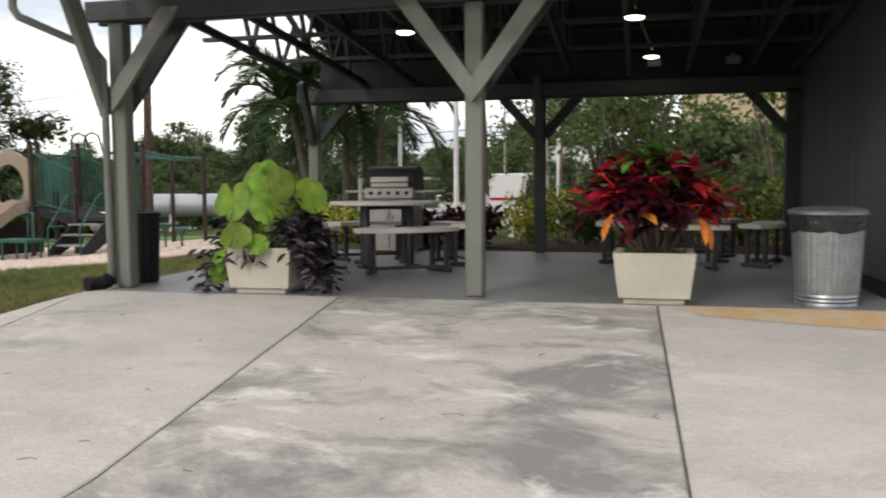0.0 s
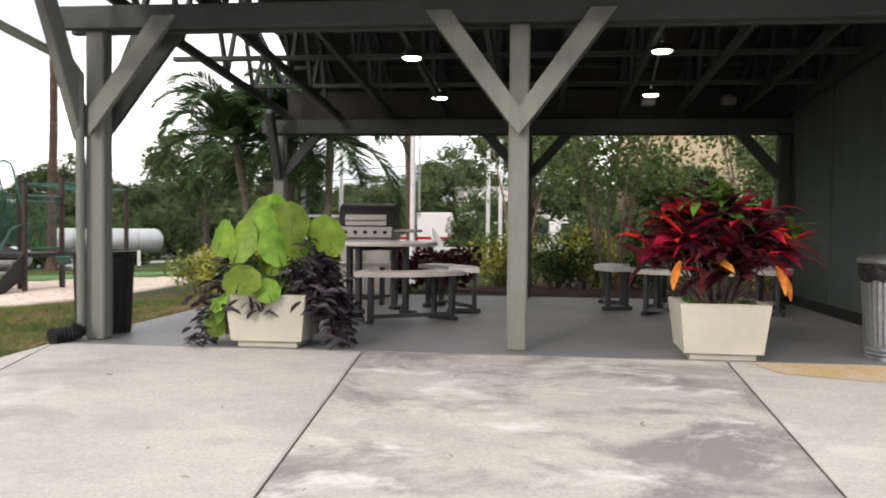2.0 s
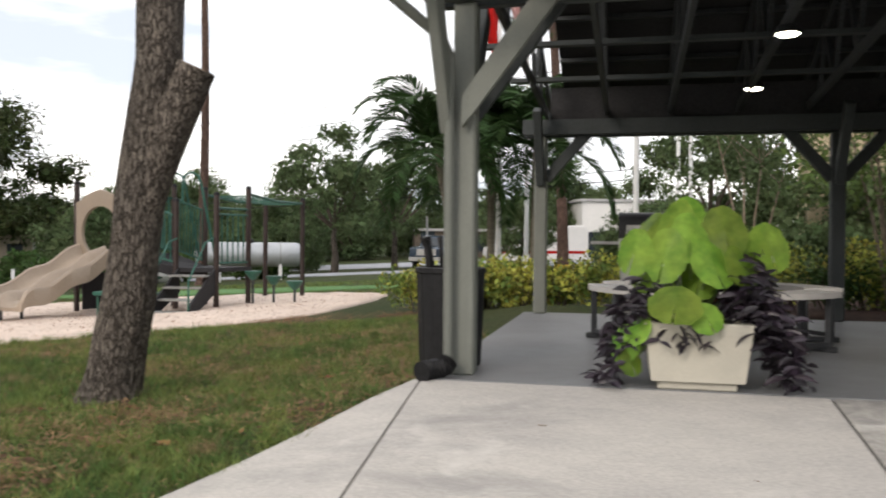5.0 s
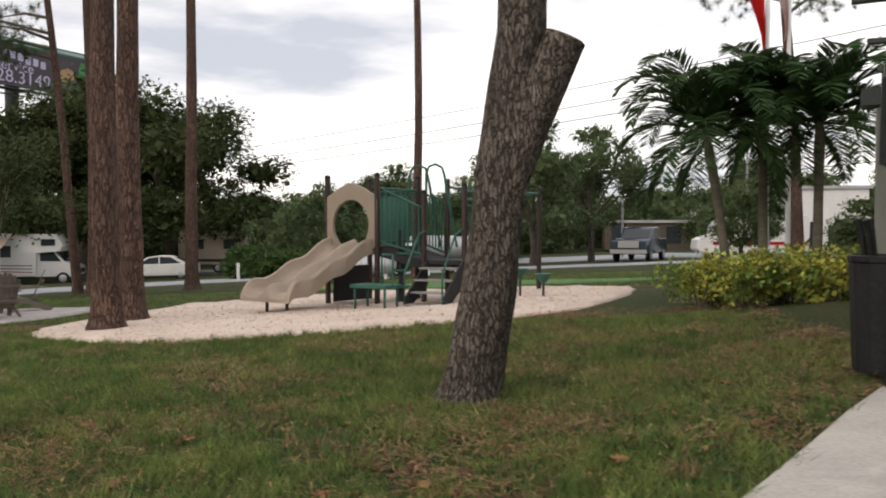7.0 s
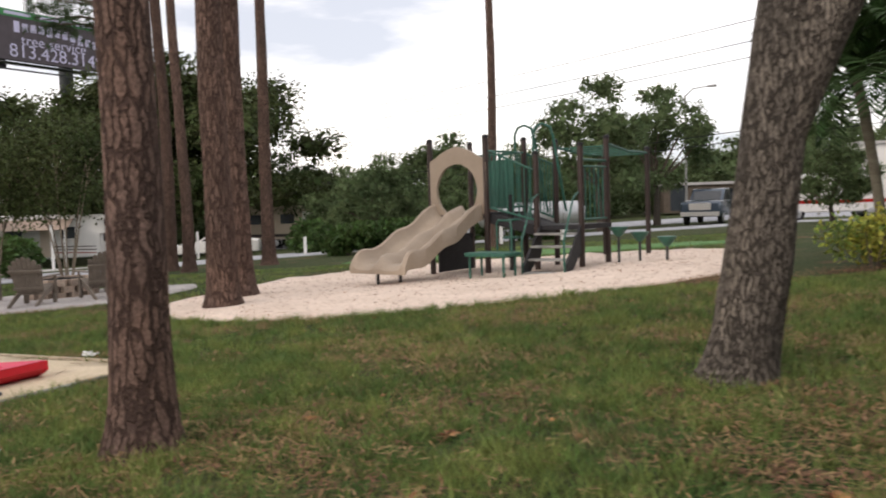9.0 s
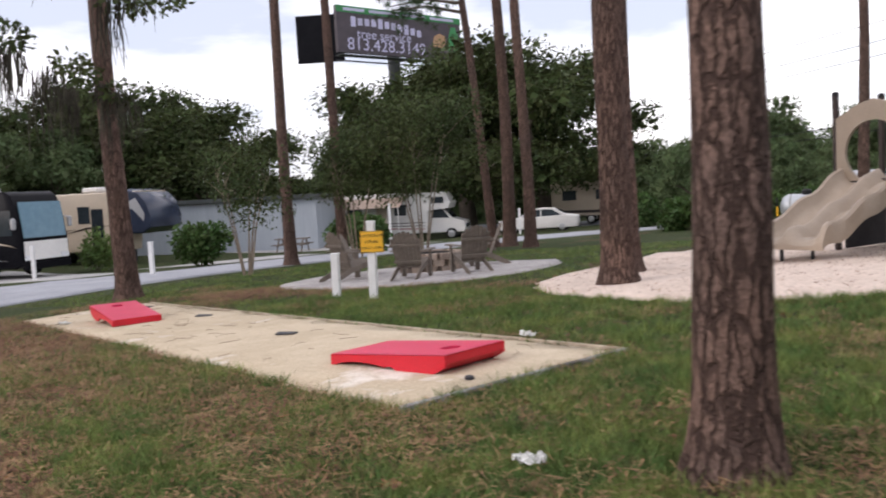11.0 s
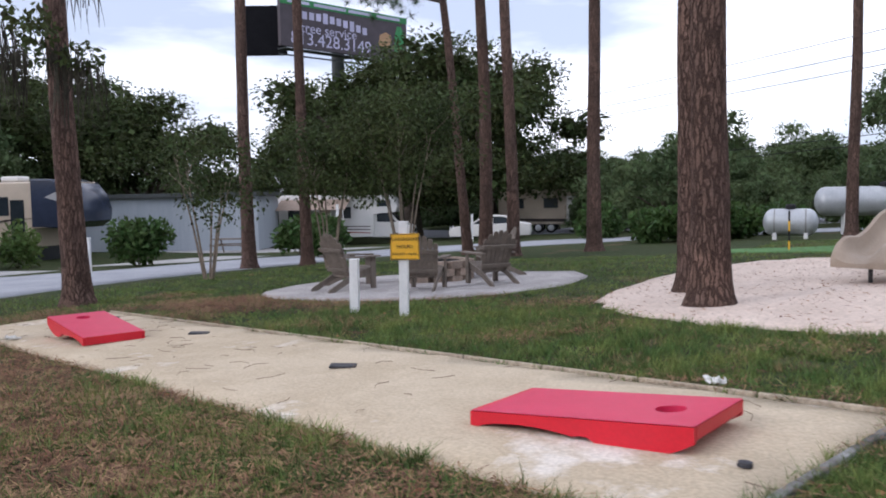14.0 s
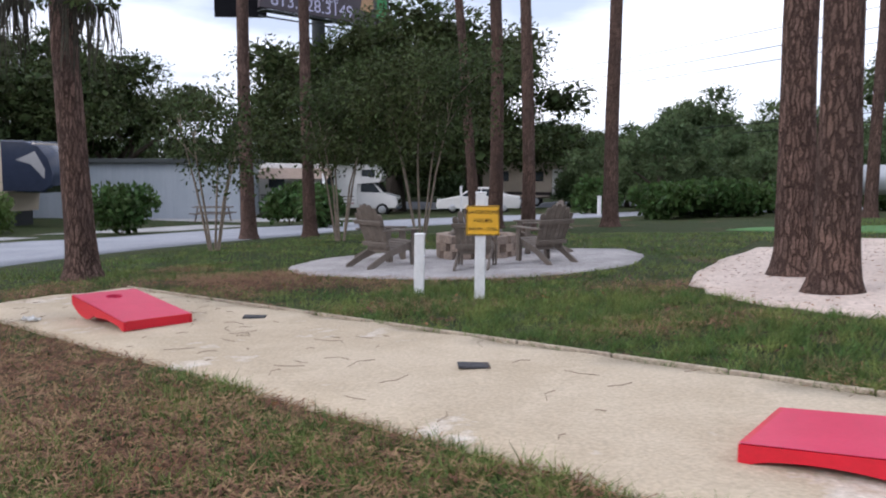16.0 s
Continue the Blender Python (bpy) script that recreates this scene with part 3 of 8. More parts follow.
for i in range(10):
    v = -0.1 - i * 0.42
    z = float(ramp_z(np.float64(v)))
    uo = -0.26 - 0.37 * (i * 0.42)
    p = PAV @ Vector((uo, v, 0))
    top.append(((-0.232 + 0.18 * min(1, -v / 3.4), v, z - 0.003), (uo, v, land(p.x, p.y) + 0.03)))
vs = [p for pair in top for p in pair] + [(p[0], p[1], p[2] - 0.15) for pair in top for p in pair]
n = len(top)
fs = [(2 * i, 2 * i + 1, 2 * i + 3, 2 * i + 2) for i in range(n - 1)] + [(2 * i + 1, 2 * i + 1 + 2 * n, 2 * i + 3 + 2 * n, 2 * i + 3) for i in range(n - 1)] + [(2 * i, 2 * i + 2, 2 * i + 2 + 2 * n, 2 * i + 2 * n) for i in range(n - 1)]
sh.add(vs, fs)
part("flared_side", sh, M_CONCRETE, pave)
sh = Shape()
sh.add([(4.62, -0.27, 0.5015), (6.6, -0.27, 0.5015), (6.6, -0.55, 0.4655), (5.9, -0.72, 0.444), (5.3, -0.62, 0.4565), (4.75, -0.5, 0.472)], [(0, 1, 2, 3, 4, 5)])
part("rust_mark", sh, M_RUST, pave, "orange rust stain along the slab edge")

# ---- the pavilion ----
slab = Shape()
slab.box((4.3, 2.1, -0.15), (9.0, 4.7, 0.3), ch=0.012)
sl = part("floor", slab, M_FLOOR)
sl.matrix_basis = PAV
tagged(sl, "blue-grey painted concrete floor of the open pavilion", "floor", kind="structure")

pavilion = thing("pavilion", "open grey-green timber pavilion with trussed roof", "pavilion", PAV)
COL = 0.14
BEAM_Z = 2.27   # underside of the wall beams, above the floor
BEAM_H = 0.165
CHORD_Z = BEAM_Z + 0.29
DEPTH = 4.35
RIDGE = 1.15
LEFT, RIGHT = -0.05, 9.2


def column(u, v, material, tall=BEAM_Z):
    sh = Shape()
    sh.box((u, v, tall / 2), (COL, COL, tall), ch=0.012)
    return part("post", sh, material, pavilion)


def brace(p, q, material, w=0.09, h=0.16):
    sh = Shape()
    sh.beam(p, q, w, h, 0.008)
    return part("brace", sh, material, pavilion)


def knee(u, v, s, material, z0=1.5, run=0.56, rise=0.85, wide=0.15):
    """Half of a forked brace: a board cut to meet its twin in a point below."""
    sh = Shape()
    poly = [(u, z0), (u, z0 + wide * 1.25), (u + s * (run - wide * 0.55), z0 + rise), (u + s * (run + wide * 0.62), z0 + rise), (u + s * 0.09, z0 + 0.11)]
    sh.prism(poly, v - 0.026, v + 0.026, UPRIGHT)
    return part("brace", sh, material, pavilion)


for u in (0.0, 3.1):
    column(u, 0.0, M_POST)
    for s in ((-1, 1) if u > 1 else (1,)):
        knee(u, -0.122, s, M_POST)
        # inner twin and inward brace: roof shade painted in as a darker grey
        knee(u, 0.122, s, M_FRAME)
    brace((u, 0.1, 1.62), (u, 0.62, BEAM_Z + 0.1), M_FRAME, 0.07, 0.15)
brace((-0.1, -0.04, 1.50), (-0.12, -0.52, BEAM_Z + 0.2), M_POST, 0.07, 0.17)
BACK_Z, BACK_H = 1.98, 0.27
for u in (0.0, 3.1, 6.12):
    # back posts and braces past the corner carry the roof's shade in their colour
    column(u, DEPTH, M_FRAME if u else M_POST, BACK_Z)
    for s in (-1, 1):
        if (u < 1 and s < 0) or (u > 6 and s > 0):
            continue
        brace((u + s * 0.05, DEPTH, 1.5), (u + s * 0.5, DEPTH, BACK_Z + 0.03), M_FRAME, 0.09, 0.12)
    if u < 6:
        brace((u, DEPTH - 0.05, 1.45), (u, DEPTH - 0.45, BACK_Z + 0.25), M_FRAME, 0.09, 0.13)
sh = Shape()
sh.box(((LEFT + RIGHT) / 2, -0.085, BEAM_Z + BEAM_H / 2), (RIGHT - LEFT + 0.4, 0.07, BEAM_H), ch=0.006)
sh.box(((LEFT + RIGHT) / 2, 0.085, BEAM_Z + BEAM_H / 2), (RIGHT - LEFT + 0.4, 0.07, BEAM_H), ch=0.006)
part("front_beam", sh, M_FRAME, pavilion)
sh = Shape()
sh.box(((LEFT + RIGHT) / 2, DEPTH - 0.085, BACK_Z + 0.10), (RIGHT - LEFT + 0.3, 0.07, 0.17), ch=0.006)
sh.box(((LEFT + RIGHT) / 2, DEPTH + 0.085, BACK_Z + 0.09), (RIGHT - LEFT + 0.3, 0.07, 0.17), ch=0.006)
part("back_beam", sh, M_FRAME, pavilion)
sh = Shape()
sh.box(((LEFT + RIGHT) / 2 + 0.15, DEPTH + 0.01, BACK_Z + 0.36), (RIGHT - LEFT, 0.03, 0.38))
part("back_fascia", sh, M_DECK, pavilion)


FALL = 0.30


def chord_z(v):
    """The trusses' lower chord falls a little to the back."""
    return CHORD_Z - FALL * (v / DEPTH)


def rafter_z(v):
    mid = DEPTH * 0.42
    if v < mid:
        return 2.44 + (CHORD_Z + RIDGE - 2.44) * (v + 0.75) / (mid + 0.75)
    return chord_z(DEPTH + 0.5) + 0.1 + (CHORD_Z + RIDGE - 0.1 - chord_z(DEPTH + 0.5)) * (DEPTH + 0.6 - v) / (DEPTH + 0.6 - mid)


def truss(u):
    sh = Shape()
    w, h = 0.045, 0.08
    mid = DEPTH * 0.42
    sh.beam((u, -0.05, chord_z(-0.05)), (u, DEPTH + 0.45, chord_z(DEPTH + 0.45)), w, h)
    sh.beam((u, -0.65, rafter_z(-0.65)), (u, mid, rafter_z(mid)), w, h)
    sh.beam((u, DEPTH + 0.6, rafter_z(DEPTH + 0.6)), (u, mid, rafter_z(mid)), w, h)
    for a, b in ((0.55, 0.2), (0.55, 1.0), (1.3, 1.0), (1.3, mid), (2.4, mid), (2.4, 2.8), (3.2, 2.8), (3.2, 3.6), (3.8, 3.6)):
        sh.beam((u, a, chord_z(a)), (u, b, rafter_z(b) - 0.03), w * 0.8, 0.055)
    return part("truss", sh, M_TRUSS, pavilion)


for u in (0.05, 0.72, 1.4, 2.1, 2.8, 3.5, 4.2, 4.9, 5.6, 6.12):
    truss(u)
for v in (0.95, 2.05, 3.2):
    sh = Shape()
    sh.beam((-0.35 if v < 3 else -0.2, v, chord_z(v) + 0.065), (RIGHT, v, chord_z(v) + 0.065), 0.09, 0.04)
    part("ceiling_runner", sh, M_FRAME, pavilion)
for s in (0, 1):
    sh = Shape()
    v0, v1 = (-0.75, DEPTH * 0.42) if s == 0 else (DEPTH + 0.7, DEPTH * 0.42)
    z0, z1 = rafter_z(v0) + 0.09, rafter_z(v1) + 0.09
    u0, u1 = 0.22, RIGHT + 0.2
    sh.add([(u0, v0, z0), (u1, v0, z0), (u1, v1, z1), (u0, v1, z1), (u0, v0, z0 + 0.05), (u1, v0, z0 + 0.05), (u1, v1, z1 + 0.05), (u0, v1, z1 + 0.05)],
           [(0, 1, 2, 3), (4, 7, 6, 5), (0, 4, 5, 1), (1, 5, 6, 2), (2, 6, 7, 3), (3, 7, 4, 0)])
    part("roof_deck", sh, M_DECK, pavilion, "black roof decking")
    for k in range(5):
        sh = Shape()
        f = (k + 0.5) / 5
        sh.box(((u0 + u1) / 2, v0 + (v1 - v0) * f, z0 + (z1 - z0) * f - 0.025), (u1 - u0, 0.09, 0.04))
        part("purlin", sh, M_TRUSS, pavilion)
sh = Shape()
prof = [(-0.06, 0.0), (0.06, 0.0), (0.07, 0.11), (0.055, 0.11), (0.045, 0.015), (-0.045, 0.015), (-0.055, 0.11), (-0.07, 0.11)]
sh.prism(prof, LEFT - 0.44, RIGHT, Matrix.Translation((0, -0.82, 2.34)) @ Matrix(((0, 0, 1, 0), (1, 0, 0, 0), (0, 1, 0, 0), (0, 0, 0, 1))))
part("gutter", sh, M_FRAME, pavilion, "grey metal eaves gutter")
sh = Shape()
sh.tube([(-0.36, -0.82, 2.35), (-0.36, -0.82, 2.25), (-0.34, -0.79, 2.19), (-0.11, -0.2, 2.02), (-0.08, -0.125, 1.94), (-0.075, -0.118, 0.12), (-0.1, -0.14, 0.08)], 0.032, 10)
part("downpipe", sh, M_POST, pavilion, smooth=True)
sh = Shape()
pts = [Vector((-0.07, -0.14, 0.1)), Vector((-0.09, -0.18, 0.06)), Vector((-0.17, -0.24, 0.05)), Vector((-0.2, -0.3, 0.045))]
hose = []
for i in range(len(pts) - 1):
    for j in range(4):
        hose += [pts[i].lerp(pts[i + 1], (j + 0.1) / 4), pts[i].lerp(pts[i + 1], (j + 0.6) / 4)]
sh.tube(hose, [0.063 if k % 2 else 0.052 for k in range(len(hose))], 14)
part("drain_hose", sh, M_BLACK, pavilion, "black corrugated drain hose end", smooth=True)

# the building's dark side wall that closes the pavilion
sh = Shape()
sh.box((6.28, 2.4, 1.7), (0.14, 4.2, 3.4))
for i in range(4):
    sh.box((6.207, 0.55 + i * 1.22, 1.75), (0.012, 0.035, 3.3))
wl_ = part("wall_east", sh, M_WALL)
wl_.matrix_basis = PAV
tagged(wl_, "dark green-grey vertical siding wall with thin battens", "wall", kind="structure")
sh = Shape()
sh.box((6.185, 2.45, 0.05), (0.05, 4.1, 0.1))
ob = part("baseboard", sh, M_BLACK)
ob.matrix_basis = PAV
tagged(ob, "black rubber strip along the foot of the wall", "baseboard", kind="structure")

# ---- pines ----


def pine(x, y, r, height, lean=(0, 0), crown_from=11.0, seed=1, low_branch=None, label="tall pine with reddish-brown plated bark"):
    rng = np.random.default_rng(seed)
    t = thing("pine_tree", label, "pine tree", pose(x, y, land(x, y) - 0.03), group="tall pines")
    pts, rad = [], []
    n = 46
    for i in range(n + 1):
        k = (i / n) ** 1.5
        z = k * height
        pts.append((lean[0] * z + 0.05 * math.sin(z * 0.5 + seed), lean[1] * z + 0.05 * math.sin(z * 0.37 + seed * 2), z))
        rad.append(r * (1 + 0.55 * math.exp(-z / 0.16) + 0.12 * math.exp(-z / 0.9)) * (1 - 0.62 * k))
    sh = Shape()
    sh.tube(pts, rad, 30, wobble=0.07)
    part("trunk", sh, M_PINE, t, smooth=True)
    top = Vector(pts[-1])
    vs, fs, k0 = [], [], 0
    arms = [(crown_from + (height - crown_from) * rng.random(), rng.uniform(0, 6.28), rng.uniform(1.2, 3.0)) for _ in range(11)]
    if low_branch:
        arms += low_branch
    for z, a, ln in arms:
        base = Vector((lean[0] * z, lean[1] * z, z))
        ends = [base, base + Vector((math.cos(a) * ln * 0.5, math.sin(a) * ln * 0.5, ln * 0.12)), base + Vector((math.cos(a) * ln, math.sin(a) * ln, ln * 0.1))]
        br = Shape()
        br.tube(ends, [0.06, 0.04, 0.015], 6)
        part("limb", br, M_BRANCH, t)
        c = []
        for _ in range(26 if z < crown_from else 9):
            f = rng.uniform(0.45, 1.1)
            q = base.lerp(ends[2], f) + Vector(rng.normal(size=3) * 0.28)
            c.append(q)
        for q in c:
            m = 55
            d = rng.normal(size=(m, 3))
            d[:, 2] += 0.3
            d /= np.linalg.norm(d, axis=1, keepdims=True)
            s = np.cross(d, rng.normal(size=(m, 3)))
            s /= np.linalg.norm(s, axis=1, keepdims=True)
            b0 = np.array(q)
            ln2 = rng.uniform(0.18, 0.34, (m, 1))
            v = np.stack([b0 + s * 0.006, b0 - s * 0.006, b0 + d * ln2], 1).reshape(-1, 3)
            vs.append(v)
            fs.append(np.arange(m * 3).reshape(-1, 3) + k0)
            k0 += m * 3
    ob = new("crown", quick_mesh("crown", np.concatenate(vs), np.concatenate(fs), M_NEEDLE))
    ob.parent = t
    return t


pine(-8.35, 6.72, 0.142, 17, (0.004, 0.01), seed=1)
pine(-11.58, 13.4, 0.195, 19, (0.012, 0.0), seed=2)
pine(-11.98, 14.7, 0.2, 19, (0.004, -0.012), seed=3)
pine(-17.4, 26.75, 0.2, 20, (0.0, 0.0), seed=4)
pine(-21.3, 26.6, 0.15, 18, (-0.08, -0.05), seed=5, low_branch=[(7.6, 3.7, 2.2), (7.9, 3.3, 2.6), (8.4, 3.5, 2.9), (8.2, 4.1, 1.8), (8.9, 3.0, 2.0)])
pine(-20.65, 26.4, 0.2, 20, (-0.012, 0.0), seed=6)
pine(-19.1, 24.8, 0.17, 20, (-0.008, 0.0), seed=7)
pine(-21.5, 13.1, 0.205, 18, (-0.022, 0.0), seed=8)
pine(-25.3, 21.3, 0.18, 20, (-0.012, 0.0), seed=9)
pine(-24.2, 22.4, 0.16, 20, (-0.018, 0.0), seed=10)
pine(-11.1, 31.3, 0.17, 20, (0.0, 0.0), seed=11)

# ---- things in and around the pavilion ----
M_PLANTER = mat("cast_stone", (0.53, 0.50, 0.42), (0.42, 0.395, 0.335), scale=2.2, fine=110, fine_amount=0.05, rough=0.85, bump=0.1, spread=0.03, sharp=0.2)
M_SOIL = mat("potting_soil", (0.05, 0.035, 0.025), (0.07, 0.085, 0.03), scale=9, fine=50, fine_amount=0.4, rough=0.95, bump=0.8)
M_BIGLEAF = mat("round_leaf", (0.215, 0.335, 0.050), (0.105, 0.215, 0.028), scale=5, fine=12, fine_amount=0.2, rough=0.36, bump=0.25, island=0.45, translucent=0.3)
M_STEM = mat("leaf_stem", (0.16, 0.24, 0.06), (0.11, 0.17, 0.05), scale=6, rough=0.5, bump=0)
M_DARKLEAF = mat("purple_black_leaf", (0.022, 0.014, 0.022), (0.014, 0.010, 0.016), scale=4, fine=20, rough=0.4, bump=0, island=0.5)
M_REDLEAF = mat("red_leaf", (0.56, 0.022, 0.032), (0.33, 0.014, 0.024), scale=9, fine=20, rough=0.33, bump=0, island=0.45, translucent=0.2)
M_MAROON = mat("maroon_leaf", (0.070, 0.012, 0.018), (0.032, 0.010, 0.015), scale=7, fine=20, rough=0.35, bump=0, island=0.6, translucent=0.12)
M_ORANGE = mat("orange_leaf", (0.62, 0.25, 0.045), (0.50, 0.12, 0.03), scale=7, fine=20, rough=0.4, bump=0, island=0.3, translucent=0.3)
M_LIME = mat("green_leaf", (0.115, 0.23, 0.042), (0.075, 0.16, 0.03), scale=7, fine=20, rough=0.4, bump=0, island=0.4, translucent=0.3)
M_ZINC = mat("galvanised_steel", (0.34, 0.36, 0.37), (0.26, 0.28, 0.29), scale=9, fine=50, fine_amount=0.12, rough=0.38, metal=0.75, bump=0.04)
M_LINER = mat("black_bin_liner", (0.012, 0.012, 0.013), (0.02, 0.02, 0.021), scale=14, fine=25, rough=0.22, bump=0.9, bump_scale=18)
M_TABLE = mat("pale_tabletop", (0.56, 0.535, 0.50), (0.48, 0.46, 0.43), scale=3, fine=60, fine_amount=0.1, rough=0.5, bump=0.08)
M_CHROME = mat("brushed_steel", (0.44, 0.43, 0.41), (0.38, 0.37, 0.35), scale=6, fine=60, fine_amount=0.08, rough=0.32, metal=0.7, bump=0.03, stretch=(0.3, 1, 8))


def planter(name, label, m):
    t = thing(name, label, "planter", m, group="planters before the pavilion")
    sh = Shape()
    sq = lambda r, z: [(-r, -r, z), (r, -r, z), (r, r, z), (-r, r, z)]
    rings = [(0.275, 0.055), (0.315, 0.40), (0.318, 0.408), (0.312, 0.414), (0.258, 0.414), (0.252, 0.408), (0.25, 0.34)]
    for r, z in rings:
        sh.v += sq(r, z)
    for i in range(len(rings) - 1):
        for j in range(4):
            a, b = i * 4 + j, i * 4 + (j + 1) % 4
            sh.f.append((a, b, b + 4, a + 4))
    sh.f.append((3, 2, 1, 0))
    part("pot", sh, M_PLANTER, t)
    sh = Shape()
    sh.box((0, 0, 0.0285), (0.47, 0.47, 0.057), ch=0.008)
    part("plinth", sh, M_PLANTER, t)
    sh = Shape()
    n = 9
    for i in range(n):
        for j in range(n):
            x, y = -0.249 + 0.498 * i / (n - 1), -0.249 + 0.498 * j / (n - 1)
            sh.v.append((x, y, 0.385 + 0.03 * noise.noise(Vector((x * 9, y * 9, 1)))))
    sh.f = [(i * n + j, (i + 1) * n + j, (i + 1) * n + j + 1, i * n + j + 1) for i in range(n - 1) for j in range(n - 1)]
    part("soil", sh, M_SOIL, t, smooth=True)
    return t


def round_leaf(sh, stems, foot, at, facing, r, rng, tall=1.05, roll=0.0):
    """A pleated round leaf on a stalk: a cupped disc with a notch at its stalk."""
    f = Vector(facing).normalized()
    side = f.cross(Vector((0, 0, 1))).normalized()
    up = side.cross(f)
    side, up = side * math.cos(roll) + up * math.sin(roll), up * math.cos(roll) - side * math.sin(roll)
    n, k0 = 22, len(sh.v)
    at = Vector(at)
    for ring, cup in ((0.0, 0.0), (0.35, 0.03), (0.7, 0.07), (1.0, 0.10)):
        for i in range(n):
            a = -math.pi / 2 + 0.05 + (2 * math.pi - 0.10) * i / (n - 1)
            rr = r * ring * (1 + 0.035 * math.sin(i * 2.4) * (ring > 0.9) + 0.05 * math.sin(a * 2 + r * 50))
            d = r * cup * (1 + 0.4 * (i % 2)) + r * 0.12 * math.cos(a * 2 + foot[0] * 9) * ring
            p = at + side * math.cos(a) * rr + up * (math.sin(a) * rr * tall) - f * (d - r * 0.05)
            sh.v.append(tuple(p))
    for q in range(3):
        for i in range(n - 1):
            a = k0 + q * n + i
            sh.f.append((a, a + 1, a + 1 + n, a + n))
    foot = Vector(foot)
    low = at - up * r * 0.1 - f * 0.02
    mid = foot.lerp(low, 0.55) + Vector((0, 0, 0.06)) - f * 0.03
    stems.tube([foot, mid, low], [0.014, 0.011, 0.008], 6)


def blade(sh, base, d, length, width, droop, twist=0.0):
    """A lance leaf: a folded ribbon that arches over."""
    d = Vector(d).normalized()
    side = d.cross(Vector((0, 0, 1)))
    if side.length < 0.1:
        side = Vector((1, 0, 0))
    side.normalize()
    side = (Matrix.Rotation(twist, 3, d) @ side)
    p, k0 = Vector(base), len(sh.v)
    for i, w in enumerate((0.25, 0.85, 1.0, 0.75, 0.05)):
        up = side.cross(d)
        sh.v += [tuple(p - side * width * w / 2 + up * width * 0.15 * w), tuple(p), tuple(p + side * width * w / 2 + up * width * 0.15 * w)]
        p = p + d * length / 4
        d = (d - Vector((0, 0, droop * (0.5 + 0.5 * i)))).normalized()
    for i in range(4):
        a = k0 + i * 3
        sh.f += [(a, a + 1, a + 4, a + 3), (a + 1, a + 2, a + 5, a + 4)]


rng = np.random.default_rng(41)
pot = planter("planter", "square cream cast-stone planter with big round green leaves", pav(1.36, 0.0, 0.0, 1) @ Matrix.Scale(0.91, 4))
discs, stems = Shape(), Shape()
for at, face, r, tall, roll in (((-0.38, -0.18, 0.84), (-0.5, -1, 0.2), 0.125, 1.2, 0.25), ((-0.14, -0.12, 1.02), (-0.35, -0.8, 0.5), 0.115, 1.5, 0.2), ((-0.2, -0.26, 0.82), (-0.3, -1, 0.35), 0.13, 1.4, 0.15),
                                ((-0.05, -0.2, 0.93), (0.1, -0.9, 0.5), 0.12, 1.5, 0.05), ((0.16, -0.16, 0.97), (0.05, -1, 0.2), 0.135, 1.25, -0.15), ((0.43, -0.08, 0.87), (0.35, -1, 0.05), 0.135, 1.25, -0.3),
                                ((-0.15, -0.42, 0.53), (-0.1, -1, 0.5), 0.155, 0.85, 0.1), ((0.04, -0.37, 0.45), (0.2, -1, 0.3), 0.105, 0.9, -0.4), ((0.08, -0.28, 0.77), (0.4, -0.8, 0.4), 0.13, 1.25, -0.2),
                                ((-0.03, 0.0, 1.09), (0.1, -0.7, 0.7), 0.11, 1.35, 0.0), ((0.25, -0.22, 0.76), (0.6, -0.9, 0.3), 0.11, 1.25, -0.5), ((-0.3, 0.08, 0.96), (-0.6, -0.6, 0.5), 0.125, 1.3, 0.4), ((0.12, 0.16, 1.0), (0.4, -0.5, 0.7), 0.12, 1.3, 0.0),
                                ((0.3, 0.12, 0.88), (0.7, -0.4, 0.5), 0.12, 1.3, -0.4), ((-0.1, 0.28, 0.88), (-0.2, 0.8, 0.5), 0.13, 1.25, 0.0), ((-0.3, -0.05, 0.72), (-0.8, -0.7, 0.3), 0.12, 1.2, 0.5), ((0.02, -0.1, 0.68), (-0.2, -1, 0.4), 0.12, 1.2, 0.1),
                                ((-0.43, -0.22, 0.27), (-0.3, -1, 0.4), 0.10, 1.25, 0.2), ((-0.36, -0.3, 0.36), (-0.6, -0.8, 0.5), 0.085, 1.2, 0.5), ((-0.4, -0.26, 0.16), (0.3, -0.9, 0.4), 0.08, 1.1, -0.3), ((0.32, 0.3, 0.78), (0.6, 0.6, 0.4), 0.12, 1.2, 0.0)):
    round_leaf(discs, stems, (at[0] * 0.15, at[1] * 0.15, 0.40), at, face, r, rng, tall, roll)
part("round_leaves", discs, M_BIGLEAF, pot, "large pleated yellow-green leaves", smooth=True)["kind"] = "stuff"
part("leaf_stalk", stems, M_STEM, pot)["kind"] = "stuff"
dark = Shape()
for i in range(1700):
    a = rng.uniform(0, 6.28)
    side = 1 if rng.random() < 0.72 else -1
    x = side * rng.uniform(0.22, 0.56) + rng.normal() * 0.04
    y = rng.normal() * 0.18
    drop = max(0, abs(x) - 0.33)
    z = 0.50 - 1.7 * drop + rng.normal() * 0.10 + (0.1 if side > 0 else -0.02)
    blade(dark, (x, y - 0.03, max(0.04, z)), (math.cos(a), math.sin(a) - 0.3, rng.uniform(-0.5, 0.5)), rng.uniform(0.08, 0.15), rng.uniform(0.022, 0.042), 0.25, rng.uniform(0, 3))
